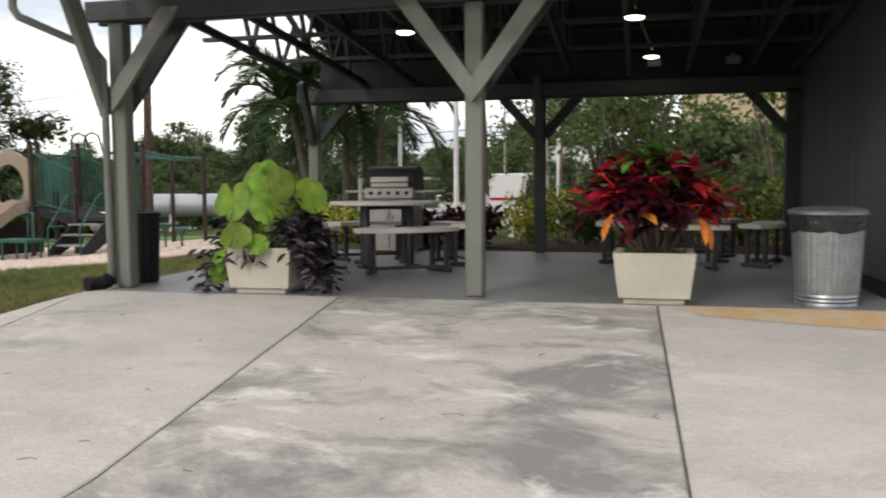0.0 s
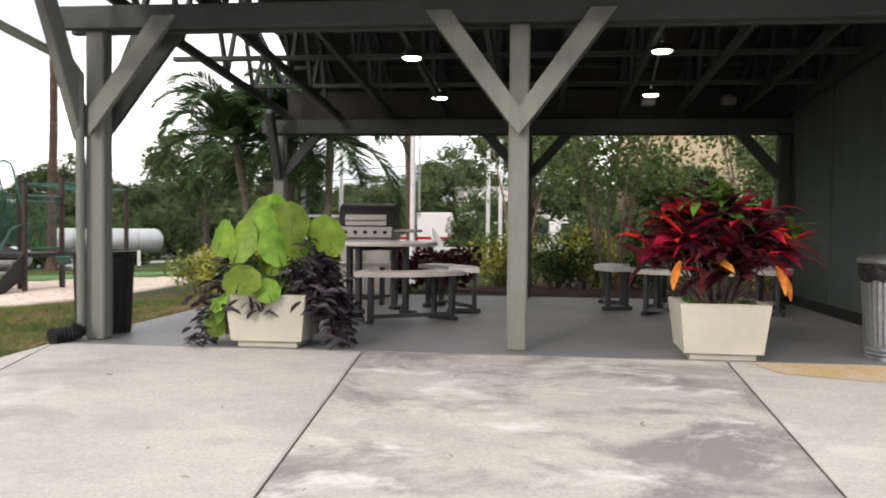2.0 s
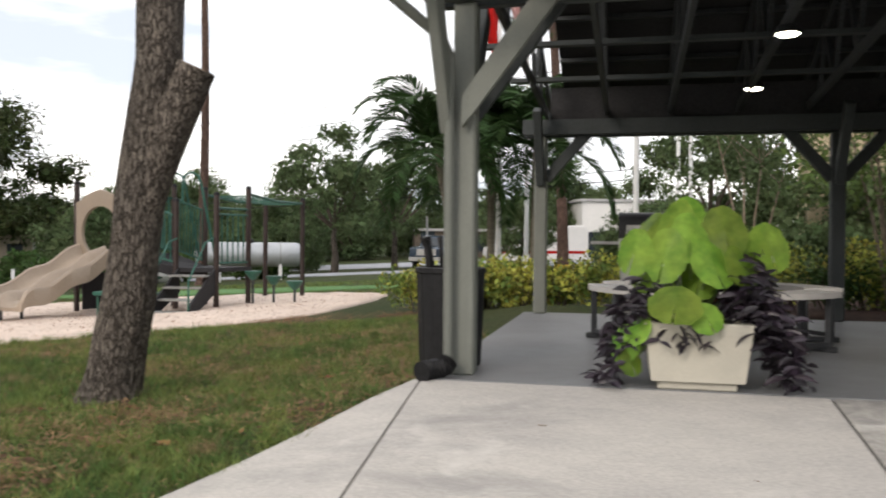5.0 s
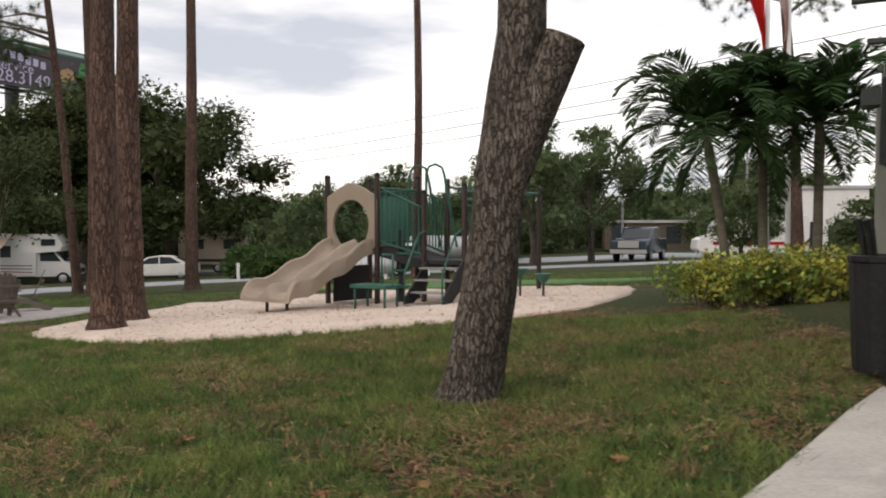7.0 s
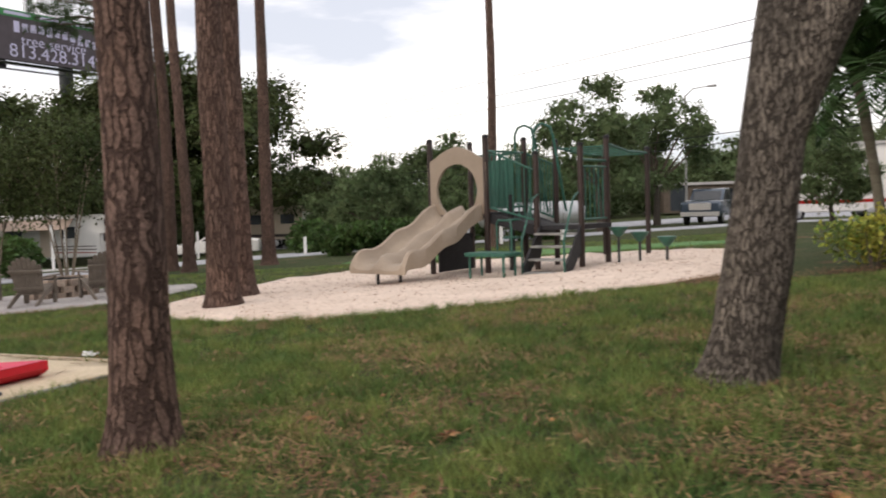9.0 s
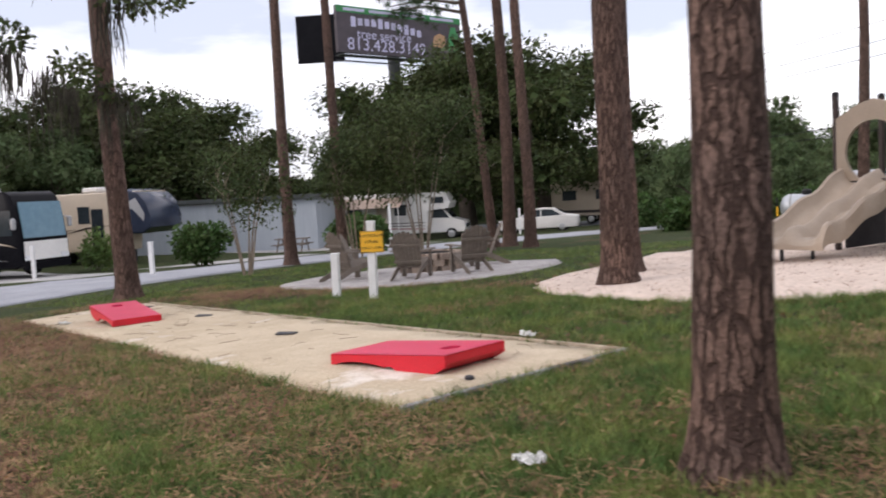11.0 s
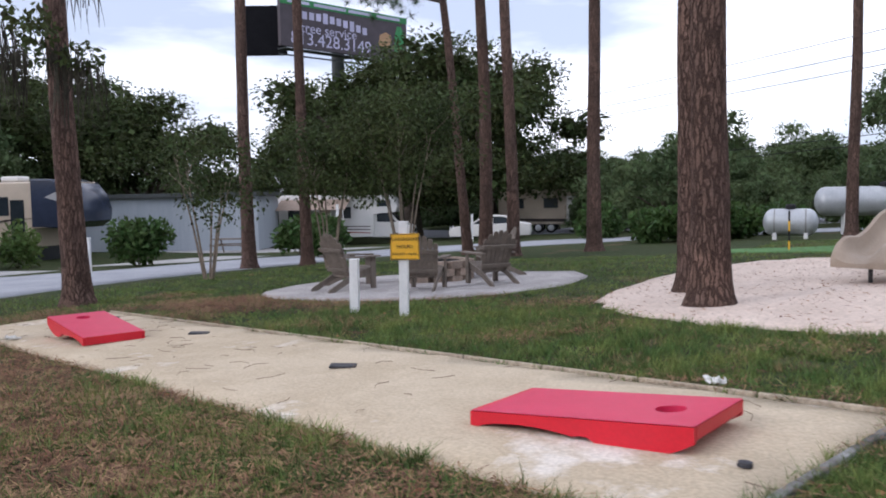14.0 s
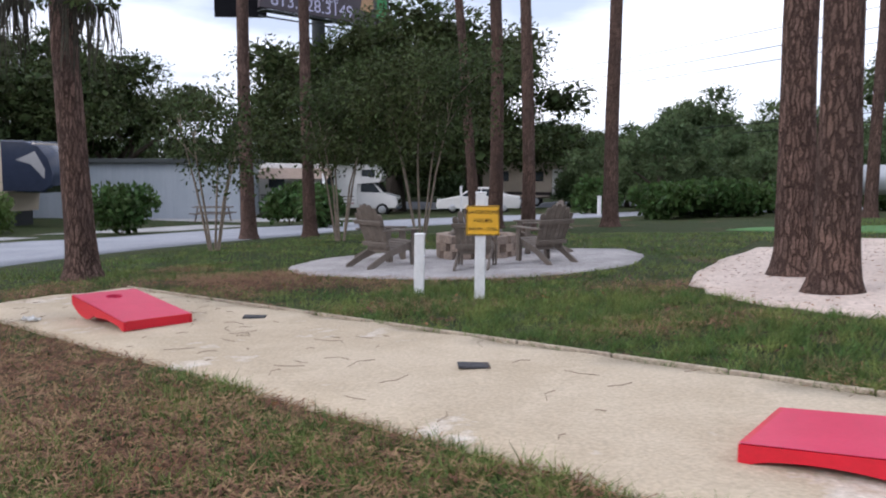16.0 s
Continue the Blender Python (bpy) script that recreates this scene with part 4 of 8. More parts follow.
for i in range(26):
    blade(dark, (rng.uniform(-0.12, 0.1), -0.32, rng.uniform(0.28, 0.42)), (rng.normal(), -0.7, -0.6), 0.09, 0.025, 0.2)
part("trailing_leaves", dark, M_DARKLEAF, pot, "near-black trailing sweet-potato leaves")["kind"] = "stuff"

pot2 = planter("planter", "square cream planter with a red and maroon leafy shrub", pav(4.46, -0.03, 0.0, -1) @ Matrix.Scale(0.91, 4))
groups = {"red_leaves": (Shape(), M_REDLEAF), "maroon_leaves": (Shape(), M_MAROON), "orange_leaves": (Shape(), M_ORANGE), "green_leaves": (Shape(), M_LIME)}
tops = []
for i in range(30):
    a = rng.uniform(0, 6.28)
    rr = 0.43 * math.sqrt(rng.random())
    p = Vector((rr * math.cos(a) * 1.12, rr * math.sin(a) * 0.75, 0.82 + rng.uniform(0, 0.38) - 0.26 * rr))
    f = Vector((p.x * 0.25, p.y * 0.3, 0.38))
    cane = Shape()
    cane.tube([f, f.lerp(p, 0.5) + Vector(rng.normal(size=3) * 0.03), p], [0.013, 0.011, 0.008], 6)
    part("cane", cane, M_BRANCH, pot2)
    tops.append((p, rr))
for k, (p, rr) in enumerate(tops):
    for j in range(17):
        a = rng.uniform(0, 6.28)
        d = Vector((math.cos(a), math.sin(a), rng.uniform(-0.3, 0.95)))
        q = p + Vector((0, 0, rng.uniform(-0.13, 0.08)))
        wide = abs(p.x + d.x * 0.18)
        roll_ = rng.random()
        kind = "maroon_leaves"
        if wide > 0.3 and q.z < 1.08 and roll_ < 0.62:
            kind = "red_leaves"
        elif roll_ < 0.14:
            kind = "red_leaves"
        elif q.z > 1.02 and roll_ > 0.72:
            kind = "green_leaves"
        elif roll_ > 0.985:
            kind = "orange_leaves"
        blade(groups[kind][0], q, d, rng.uniform(0.24, 0.40), rng.uniform(0.055, 0.095), rng.uniform(0.10, 0.32), rng.uniform(-0.6, 0.6))
for x, y, z in ((-0.32, -0.3, 0.72), (0.34, -0.26, 0.70), (0.38, -0.24, 0.66)):
    blade(groups["orange_leaves"][0], (x, y, z), (0.15 if x > 0 else -0.25, -0.5, -0.5), 0.26, 0.062, 0.35)
for x, z in ((-0.2, 1.18), (-0.1, 1.22), (0.0, 1.2), (0.5, 0.95), (0.52, 0.86)):
    for j in range(4):
        blade(groups["green_leaves"][0], (x, -0.05, z), (rng.normal(), rng.normal() - 0.3, 0.5), 0.24, 0.06, 0.3)
for name, (sh, m_) in groups.items():
    part(name, sh, m_, pot2)["kind"] = "stuff"
moss_ = Shape()
for i in range(160):
    blade(moss_, (rng.uniform(-0.24, 0.24), rng.uniform(-0.24, 0.24), 0.39), (rng.normal(), rng.normal(), 1.2), 0.06, 0.018, 0.3)
part("ground_cover", moss_, M_LIME, pot2)["kind"] = "stuff"

# galvanised dustbin
t = thing("dustbin", "fluted galvanised steel dustbin lined with a black bag", "dustbin", pav(5.66, 0.02) @ Matrix.Scale(0.94, 4))
sh = Shape()
sh.lathe([(0.001, 0.012), (0.205, 0.012), (0.212, 0.0), (0.222, 0.0), (0.224, 0.02), (0.218, 0.03), (0.228, 0.045), (0.222, 0.06), (0.231, 0.075), (0.225, 0.095)], 56)
part("base", sh, M_ZINC, t, smooth=True)
sh = Shape()
sh.lathe([(0.226, 0.095), (0.230, 0.13), (0.252, 0.54), (0.254, 0.58)], 72, flute=0.009)
part("body", sh, M_ZINC, t)
sh = Shape()
sh.lathe([(0.255, 0.58), (0.262, 0.66), (0.268, 0.70), (0.262, 0.715), (0.25, 0.70), (0.24, 0.3), (0.001, 0.28)], 48)
part("inner_rim", sh, M_ZINC, t, smooth=True)
sh = Shape()
n = 60
for i, (r, z) in enumerate(((0.262, 0.565), (0.270, 0.60), (0.272, 0.65), (0.276, 0.685))):
    for j in range(n):
        a = 2 * math.pi * j / n
        w = noise.noise(Vector((math.cos(a) * 4, math.sin(a) * 4, z * 6)))
        sh.v.append(((r + 0.008 * w) * math.cos(a), (r + 0.008 * w) * math.sin(a), z + (0.03 * w if i == 0 else 0)))
sh.f = [(i * n + j, i * n + (j + 1) % n, (i + 1) * n + (j + 1) % n, (i + 1) * n + j) for i in range(3) for j in range(n)]
part("bag_skirt", sh, M_LINER, t, "crumpled black plastic bin bag", smooth=True)
sh = Shape()
sh.lathe([(0.272, 0.685), (0.283, 0.692), (0.285, 0.712), (0.278, 0.722), (0.24, 0.738), (0.12, 0.752), (0.001, 0.755)], 48)
part("lid", sh, M_ZINC, t, smooth=True)

# black bin behind the corner post
t = thing("litter_bin", "black ribbed litter bin beside the corner post", "litter bin", pav(-0.17, 0.37))
sh = Shape()
sh.lathe([(0.001, 0.0), (0.20, 0.0), (0.205, 0.03), (0.225, 0.60), (0.235, 0.61), (0.235, 0.64), (0.215, 0.645), (0.205, 0.6), (0.19, 0.25), (0.001, 0.25)], 44, flute=0.012)
part("body", sh, M_BLACK, t)
for i in range(4):
    sh = Shape()
    a = 2.2 + i * 0.55
    sh.tube([(0.1 * math.cos(a), 0.1 * math.sin(a), 0.3), (0.17 * math.cos(a), 0.17 * math.sin(a), 0.78), (0.19 * math.cos(a), 0.19 * math.sin(a), 0.84)], [0.014, 0.014, 0.02], 7)
    part("handle", sh, M_BLACK, t)


def arc_board(r0, r1, a0, a1, z0, z1, n=10):
    pts = [(r1 * math.cos(a0 + (a1 - a0) * i / n), r1 * math.sin(a0 + (a1 - a0) * i / n)) for i in range(n + 1)]
    pts += [(r0 * math.cos(a1 - (a1 - a0) * i / n), r0 * math.sin(a1 - (a1 - a0) * i / n)) for i in range(n + 1)]
    return Shape().prism(pts, z0, z1)


def round_table(m):
    t = thing("picnic_table", "round pale-topped picnic table on dark steel legs", "table", m, group="picnic tables")
    sh = Shape()
    sh.lathe([(0.001, 0.715), (0.58, 0.715), (0.60, 0.722), (0.605, 0.745), (0.595, 0.758), (0.001, 0.76)], 40)
    part("tabletop", sh, M_TABLE, t, smooth=True)
    for i in range(4):
        a = math.pi / 4 + i * math.pi / 2
        sh = Shape()
        sh.box((0.33 * math.cos(a), 0.33 * math.sin(a), 0.37), (0.055, 0.055, 0.69), rz=45, ch=0.005)
        sh.box((0.36 * math.cos(a), 0.36 * math.sin(a), 0.0225), (0.17, 0.08, 0.045), rz=math.degrees(a), ch=0.01)
        part("leg", sh, M_STEEL, t)
    sh = Shape()
    sh.box((0, 0, 0.69), (0.62, 0.06, 0.05), rz=45)
    sh.box((0, 0, 0.688), (0.06, 0.62, 0.045), rz=45)
    part("crossbar", sh, M_STEEL, t)
    return t


def bench(m):
    t = thing("bench", "curved pale bench seat on dark steel frame", "bench", m, group="benches round the picnic tables")
    part("seat", arc_board(0.72, 1.02, -0.56, 0.56, 0.41, 0.455), M_TABLE, t)
    for s in (-1, 1):
        a = 0.42 * s
        sh = Shape()
        for r in (0.76, 0.97):
            sh.box((r * math.cos(a), r * math.sin(a), 0.205), (0.045, 0.045, 0.41), rz=math.degrees(a), ch=0.004)
        part("leg", sh, M_STEEL, t)
        sh = Shape()
        sh.box((0.865 * math.cos(a), 0.865 * math.sin(a), 0.022), (0.34, 0.05, 0.044), rz=math.degrees(a), ch=0.008)
        part("foot", sh, M_STEEL, t)
    sh = Shape()
    sh.beam((0.97 * math.cos(-0.42), 0.97 * math.sin(-0.42), 0.06), (0.97 * math.cos(0.42), 0.97 * math.sin(0.42), 0.06), 0.035, 0.035)
    part("stretcher", sh, M_STEEL, t)
    return t


rt = round_table(pose(-0.62, 9.0, FLOOR_Z, 0, 0, 10) @ Matrix.Diagonal((1, 1, 0.93, 1)))
copy_thing(rt, pose(2.75, 9.25, FLOOR_Z, 0, 0, 25) @ Matrix.Diagonal((1, 1, 0.93, 1)))
bn = bench(pose(-0.62, 9.0, FLOOR_Z, 0, 0, -72))
for x, y, a in ((-0.62, 9.0, 18), (-0.62, 9.0, 108), (-0.62, 9.0, 198), (2.75, 9.25, -115), (2.75, 9.25, -30), (2.75, 9.25, 65), (2.75, 9.25, 165)):
    copy_thing(bn, pose(x, y, FLOOR_Z, 0, 0, a))

# gas grill
t = thing("gas_grill", "stainless steel gas grill with black hood on a cabinet", "grill", pose(-0.63, 10.95, FLOOR_Z, 0, 0, -13.4))
sh = Shape()
sh.box((0, 0, 0.36), (0.62, 0.5, 0.66), ch=0.01)
part("cabinet", sh, M_CHROME, t)
for s in (-1, 1):
    sh = Shape()
    sh.box((s * 0.152, -0.258, 0.36), (0.295, 0.02, 0.58), ch=0.006)
    d = part("door", sh, M_CHROME, t)
    sh = Shape()
    sh.beam((s * 0.04, -0.285, 0.28), (s * 0.04, -0.285, 0.5), 0.018, 0.018)
    part("handle", sh, M_CHROME, d)
    sh = Shape()
    sh.box((s * 0.47, 0, 0.80), (0.30, 0.44, 0.035), ch=0.008)
    part("side_shelf", sh, M_CHROME, t)
    for y in (-0.2, 0.2):
        sh = Shape()
        sh.tube([(s * 0.26, y - 0.015, 0.035), (s * 0.26, y + 0.015, 0.035)], 0.035, 14)
        part("castor", sh, M_BLACK, t)
sh = Shape()
sh.box((0, -0.27, 0.78), (0.66, 0.06, 0.14), ch=0.012)
sh.box((0, 0, 0.755), (0.66, 0.5, 0.13), ch=0.012)
panel_ = part("control_panel", sh, M_CHROME, t)
for i in range(5):
    sh = Shape()
    sh.lathe([(0.001, 0.03), (0.02, 0.028), (0.024, 0.0), (0.03, -0.004)], 14, at=(-0.24 + i * 0.12, -0.3, 0.78), m=Matrix.Rotation(radians(90), 4, 'X'))
    part("knob", sh, M_BLACK, panel_)
sh = Shape()
prof = [(-0.25, 0.82), (-0.25, 0.98), (-0.22, 1.06), (-0.14, 1.11), (0.0, 1.13), (0.16, 1.11), (0.24, 1.04), (0.25, 0.82)]
sh.prism(prof, -0.33, 0.33, Matrix(((0, 0, 1, 0), (1, 0, 0, 0), (0, 1, 0, 0), (0, 0, 0, 1))))
hood = part("hood", sh, M_BLACK, t, smooth=True)
sh = Shape()
sh.box((0, -0.256, 0.925), (0.5, 0.012, 0.13), ch=0.004)
part("hood_plate", sh, M_CHROME, hood)
sh = Shape()
sh.tube([(-0.24, -0.30, 0.93), (0.24, -0.30, 0.93)], 0.013, 8)
part("handle", sh, M_CHROME, hood)

# ceiling lamps with conduit
M_LAMP = bpy.data.materials.new("lamp_glow")
M_LAMP.use_nodes = True
lb = M_LAMP.node_tree.nodes["Principled BSDF"]
lb.inputs["Emission Color"].default_value = (1.0, 0.93, 0.78, 1)
lb.inputs["Emission Strength"].default_value = 9.0
for x, y, z in ((-0.36, 8.17, 2.86), (0.11, 10.03, 2.80), (1.76, 7.66, 2.89), (2.40, 9.58, 2.83)):
    t = thing("ceiling_lamp", "round white lit lamp hung under the roof", "lamp", pose(x, y, z), group="pavilion lamps")
    sh = Shape()
    sh.lathe([(0.03, 0.07), (0.075, 0.06), (0.095, 0.015), (0.098, 0.0), (0.088, 0.0)], 24)
    part("shade", sh, M_STEEL, t, smooth=True)
    sh = Shape()
    sh.lathe([(0.088, 0.004), (0.07, -0.012), (0.001, -0.02)], 24)
    part("diffuser", sh, M_LAMP, t, smooth=True)
    sh = Shape()
    sh.tube([(0, 0, 0.06), (0, 0, 0.3)], 0.012, 8)
    part("stem", sh, M_STEEL, t)
M_CONDUIT = mat("grey_conduit", (0.30, 0.30, 0.29), (0.25, 0.25, 0.24), rough=0.5, metal=0.4, bump=0)
for p, q in (((-0.36, 8.17, 2.95), (0.11, 10.03, 2.89)), ((1.76, 7.66, 2.98), (2.40, 9.58, 2.92))):
    sh = Shape()
    sh.tube([p, q], 0.012, 8)
    tagged(part("conduit", sh, M_CONDUIT), "thin grey metal conduit between two ceiling lamps", "conduit")
for u, v in ((4.5, 3.95), (5.4, 3.95)):
    sh = Shape()
    sh.box((0, 0, 0), (0.16, 0.1, 0.09), ch=0.012)
    sh.box((0, 0.08, 0.05), (0.05, 0.12, 0.05))
    ob = part("junction_box", sh, M_CONDUIT)
    ob.matrix_basis = pav(u, v + 0.05, BACK_Z + 0.35)
    tagged(ob, "small grey electrical box under the roof", "electrical box")

# ---- the playground ----
M_BEIGE = mat("beige_plastic", (0.345, 0.275, 0.21), (0.31, 0.245, 0.185), scale=2, fine=40, fine_amount=0.06, rough=0.5, bump=0.06)
M_BROWNPOST = mat("brown_coated_steel", (0.034, 0.019, 0.016), (0.028, 0.016, 0.013), scale=2, fine=30, rough=0.5, bump=0.03)
M_GREEN = mat("green_coated_steel", (0.020, 0.105, 0.075), (0.016, 0.085, 0.060), scale=2, fine=30, rough=0.5, bump=0.03)
M_DARKDECK = mat("dark_coated_deck", (0.035, 0.034, 0.036), (0.028, 0.027, 0.029), scale=3, fine=60, rough=0.7, bump=0.2)
play = thing("play_structure", "playground structure, brown posts, green rails and beige slide", "play structure", pose(-9.69, 17.71, -0.125, 0, 0, -24) @ Matrix.Scale(1.1, 4))
DECK1, DECK2, BAY = 1.02, 0.80, 1.12


def play_post(x, y, top, r=0.047):
    sh = Shape()
    sh.tube([(x, y, -0.15), (x, y, top - 0.02)], r, 14)
    p = part("post", sh, M_BROWNPOST, play, smooth=True)
    sh = Shape()
    sh.lathe([(r + 0.004, -0.02), (r + 0.004, 0.01), (r * 0.7, 0.035), (0.001, 0.04)], 14, at=(x, y, top - 0.02))
    part("cap", sh, M_BLACK, p, smooth=True)


for x, y, top in ((0, 0, 2.24), (BAY, 0, 2.24), (0, BAY, 2.24), (BAY, BAY, 2.24), (1.78, 0.42, 1.95), (1.5, 1.5, 2.2), (2.45, 0.63, 2.05), (2.45, 1.5, 2.2), (1.38, 3.5, 2.1), (2.2, 3.6, 2.1)):
    play_post(x, y, top)


def bars(p, q, z0, z1, count, handrail=True):
    """A railing of upright green bars between two points."""
    rail = new("railing")
    rail.parent = play
    p, q = Vector((*p, 0)), Vector((*q, 0))
    zs = [(z0[0] if hasattr(z0, "__len__") else z0, z0[1] if hasattr(z0, "__len__") else z0), (z1[0] if hasattr(z1, "__len__") else z1, z1[1] if hasattr(z1, "__len__") else z1)]
    for lo, hi in zs:
        sh = Shape()
        sh.tube([p + Vector((0, 0, lo)), q + Vector((0, 0, hi))], 0.018, 8)
        part("rail", sh, M_GREEN, rail)
    for i in range(1, count):
        f = i / count
        a = p.lerp(q, f)
        sh = Shape()
        sh.tube([a + Vector((0, 0, zs[0][0] + (zs[0][1] - zs[0][0]) * f)), a + Vector((0, 0, zs[1][0] + (zs[1][1] - zs[1][0]) * f))], 0.013, 6)
        part("bar", sh, M_GREEN, rail)


bars((BAY, 0.0), (BAY, BAY), DECK1 + 0.08, DECK1 + 0.98, 9)
bars((0, BAY), (BAY, BAY), DECK1 + 0.08, DECK1 + 0.98, 9)
bars((BAY, BAY), (1.5, 1.5), (DECK1 + 0.08, DECK2 + 0.08), (DECK1 + 0.98, DECK2 + 0.98), 10)
bars((BAY, 0.1), (1.76, 0.45), (DECK1 + 0.08, DECK2 + 0.08), (DECK1 + 0.98, DECK2 + 0.85), 8)
bars((2.45, 0.63), (2.45, 1.5), DECK2 + 0.08, DECK2 + 0.9, 6)
for poly, z, name in (([(-0.03, -0.03), (BAY + 0.03, -0.03), (BAY + 0.03, BAY + 0.03), (-0.03, BAY + 0.03)], DECK1, "deck"), ([(1.72, 0.42), (2.48, 0.6), (2.5, 1.54), (1.46, 1.54)], DECK2, "deck")):
    sh = Shape().prism(poly, z - 0.07, z)
    part(name, sh, M_DARKDECK, play)
# sloping link between the decks, with solid cheeks
sh = Shape()
sh.add([(BAY, 0.05, DECK1), (BAY, BAY, DECK1), (1.5, 1.5, DECK2 + 0.005), (1.74, 0.45, DECK2 + 0.005), (BAY, 0.05, DECK1 - 0.16), (BAY, BAY, DECK1 - 0.16), (1.5, 1.5, DECK2 - 0.16), (1.74, 0.45, DECK2 - 0.16)],
       [(0, 1, 2, 3), (7, 6, 5, 4), (0, 3, 7, 4), (1, 5, 6, 2), (0, 4, 5, 1), (3, 2, 6, 7)])
part("bridge", sh, M_DARKDECK, play)
# arch over the slide
panel_ = Shape()
outer = [(-0.02, DECK1 - 0.02), (BAY + 0.02, DECK1 - 0.02), (BAY + 0.03, 1.88), (BAY - 0.1, 1.9), (BAY - 0.25, 2.0), (BAY - 0.4, 2.06), (BAY / 2, 2.1), (0.4, 2.06), (0.25, 2.0), (0.1, 1.9), (-0.03, 1.88)]
cx, cz = BAY / 2, 1.38
n = 40


def outer_at(a):
    d = Vector((math.cos(a), math.sin(a)))
    best = None
    for i in range(len(outer)):
        p, q = Vector(outer[i]) - Vector((cx, cz)), Vector(outer[(i + 1) % len(outer)]) - Vector((cx, cz))
        e = q - p
        den = d.x * e.y - d.y * e.x
        if abs(den) < 1e-9:
            continue
        t_ = (p.x * e.y - p.y * e.x) / den
        s_ = (p.x * d.y - p.y * d.x) / den
        if t_ > 0 and -1e-6 <= s_ <= 1 + 1e-6:
            best = t_ if best is None else min(best, t_)
    return cx + d.x * best, cz + d.y * best


for y in (-0.04, 0.02):
    for i in range(n):
        a = 2 * math.pi * i / n
        panel_.v.append((*[outer_at(a)[0]], y, outer_at(a)[1]))
    for i in range(n):
        a = 2 * math.pi * i / n
        panel_.v.append((cx + 0.41 * math.cos(a), y, cz + 0.44 * math.sin(a) + (0.0 if math.sin(a) > 0 else 0.02)))
for i in range(n):
    j = (i + 1) % n
    panel_.f += [(i, j, n + j, n + i), (2 * n + i, 3 * n + i, 3 * n + j, 2 * n + j), (n + i, n + j, 3 * n + j, 3 * n + i), (i, 2 * n + i, 2 * n + j, j)]
part("slide_arch", panel_, M_BEIGE, play, "beige moulded arch panel with an oval opening")
# wave slide: two troughs between three ridges
sh = Shape()
prof_u = [(0.0, -0.05), (0.0, 0.19), (0.03, 0.225), (0.075, 0.21), (0.12, 0.09), (0.19, 0.02), (0.30, 0.0), (0.41, 0.02), (0.48, 0.10), (0.53, 0.155), (0.56, 0.165), (0.59, 0.155), (0.64, 0.10), (0.71, 0.02), (0.82, 0.0), (0.93, 0.02),
          (1.0, 0.09), (1.045, 0.21), (1.09, 0.225), (1.12, 0.19), (1.12, -0.05)]
rows = []
for i in range(41):
    k = i / 40
    d = 0.06 - 2.05 * k
    fall = min(1.0, k / 0.8)
    base = DECK1 - 0.03 - (DECK1 - 0.36) * (0.75 * fall + 0.25 * fall * fall * (3 - 2 * fall)) + 0.04 * math.sin(k * 15.0 - 0.5) * math.sin(math.pi * min(1.0, k / 0.85))
    squeeze = 0.90 - 0.04 * math.sin(math.pi * k) + (0.06 * (k - 0.8) / 0.2 if k > 0.8 else 0.0)
    end = 1.0 if k < 0.88 else 1 - 0.75 * ((k - 0.88) / 0.12) ** 2
    dip = 0.0 if k < 0.93 else 0.07 * ((k - 0.93) / 0.07) ** 2
    rows.append([(BAY / 2 + (a - 0.56) * squeeze, d, base - dip + h * (end if h > 0 else 1)) for a, h in prof_u])
m_ = len(prof_u)
for r in rows:
    sh.v += r
for i in range(len(rows) - 1):
    for j in range(m_ - 1):
        a = i * m_ + j
        sh.f.append((a, a + 1, a + 1 + m_, a + m_))
    sh.f.append((i * m_, (i + 1) * m_, (i + 1) * m_ + m_ - 1, i * m_ + m_ - 1))
sh.f.append(tuple(range(m_)))
sh.f.append(tuple((len(rows) - 1) * m_ + j for j in range(m_))[::-1])
part("slide", sh, M_BEIGE, play, "beige double wave slide", smooth=True)
for x in (0.36, 0.8):
    sh = Shape()
    sh.tube([(x, -1.75, -0.1), (x, -1.75, 0.33)], 0.025, 8)
    part("slide_leg", sh, M_STEEL, play)
sh = Shape()
sh.box((0.1, 0.5, 0.36), (0.04, 0.95, 0.62), ch=0.01)
part("activity_panel", sh, M_DARKDECK, play, "dark lower play panel")
sh = Shape().prism([(0.2, DECK1 + 0.06), (0.92, DECK1 + 0.06), (0.92, DECK1 + 0.88), (0.2, DECK1 + 0.88)], BAY - 0.03, BAY, UPRIGHT)
part("back_panel", sh, M_GREEN, play, "green plastic back panel")
for dx in (0.0, 0.36):
    sh = Shape()
    sh.tube([(0.95 + dx, BAY, DECK1 + 0.9), (0.95 + dx, BAY, 2.3), (1.0 + dx, BAY + 0.02, 2.42), (1.1 + dx, BAY + 0.06, 2.46), (1.22 + dx, BAY + 0.1, 2.4), (1.26 + dx, BAY + 0.12, 2.25), (1.26 + dx, BAY + 0.5, 1.0)], 0.022, 8)
    part("climbing_hoop", sh, M_GREEN, play, smooth=True)
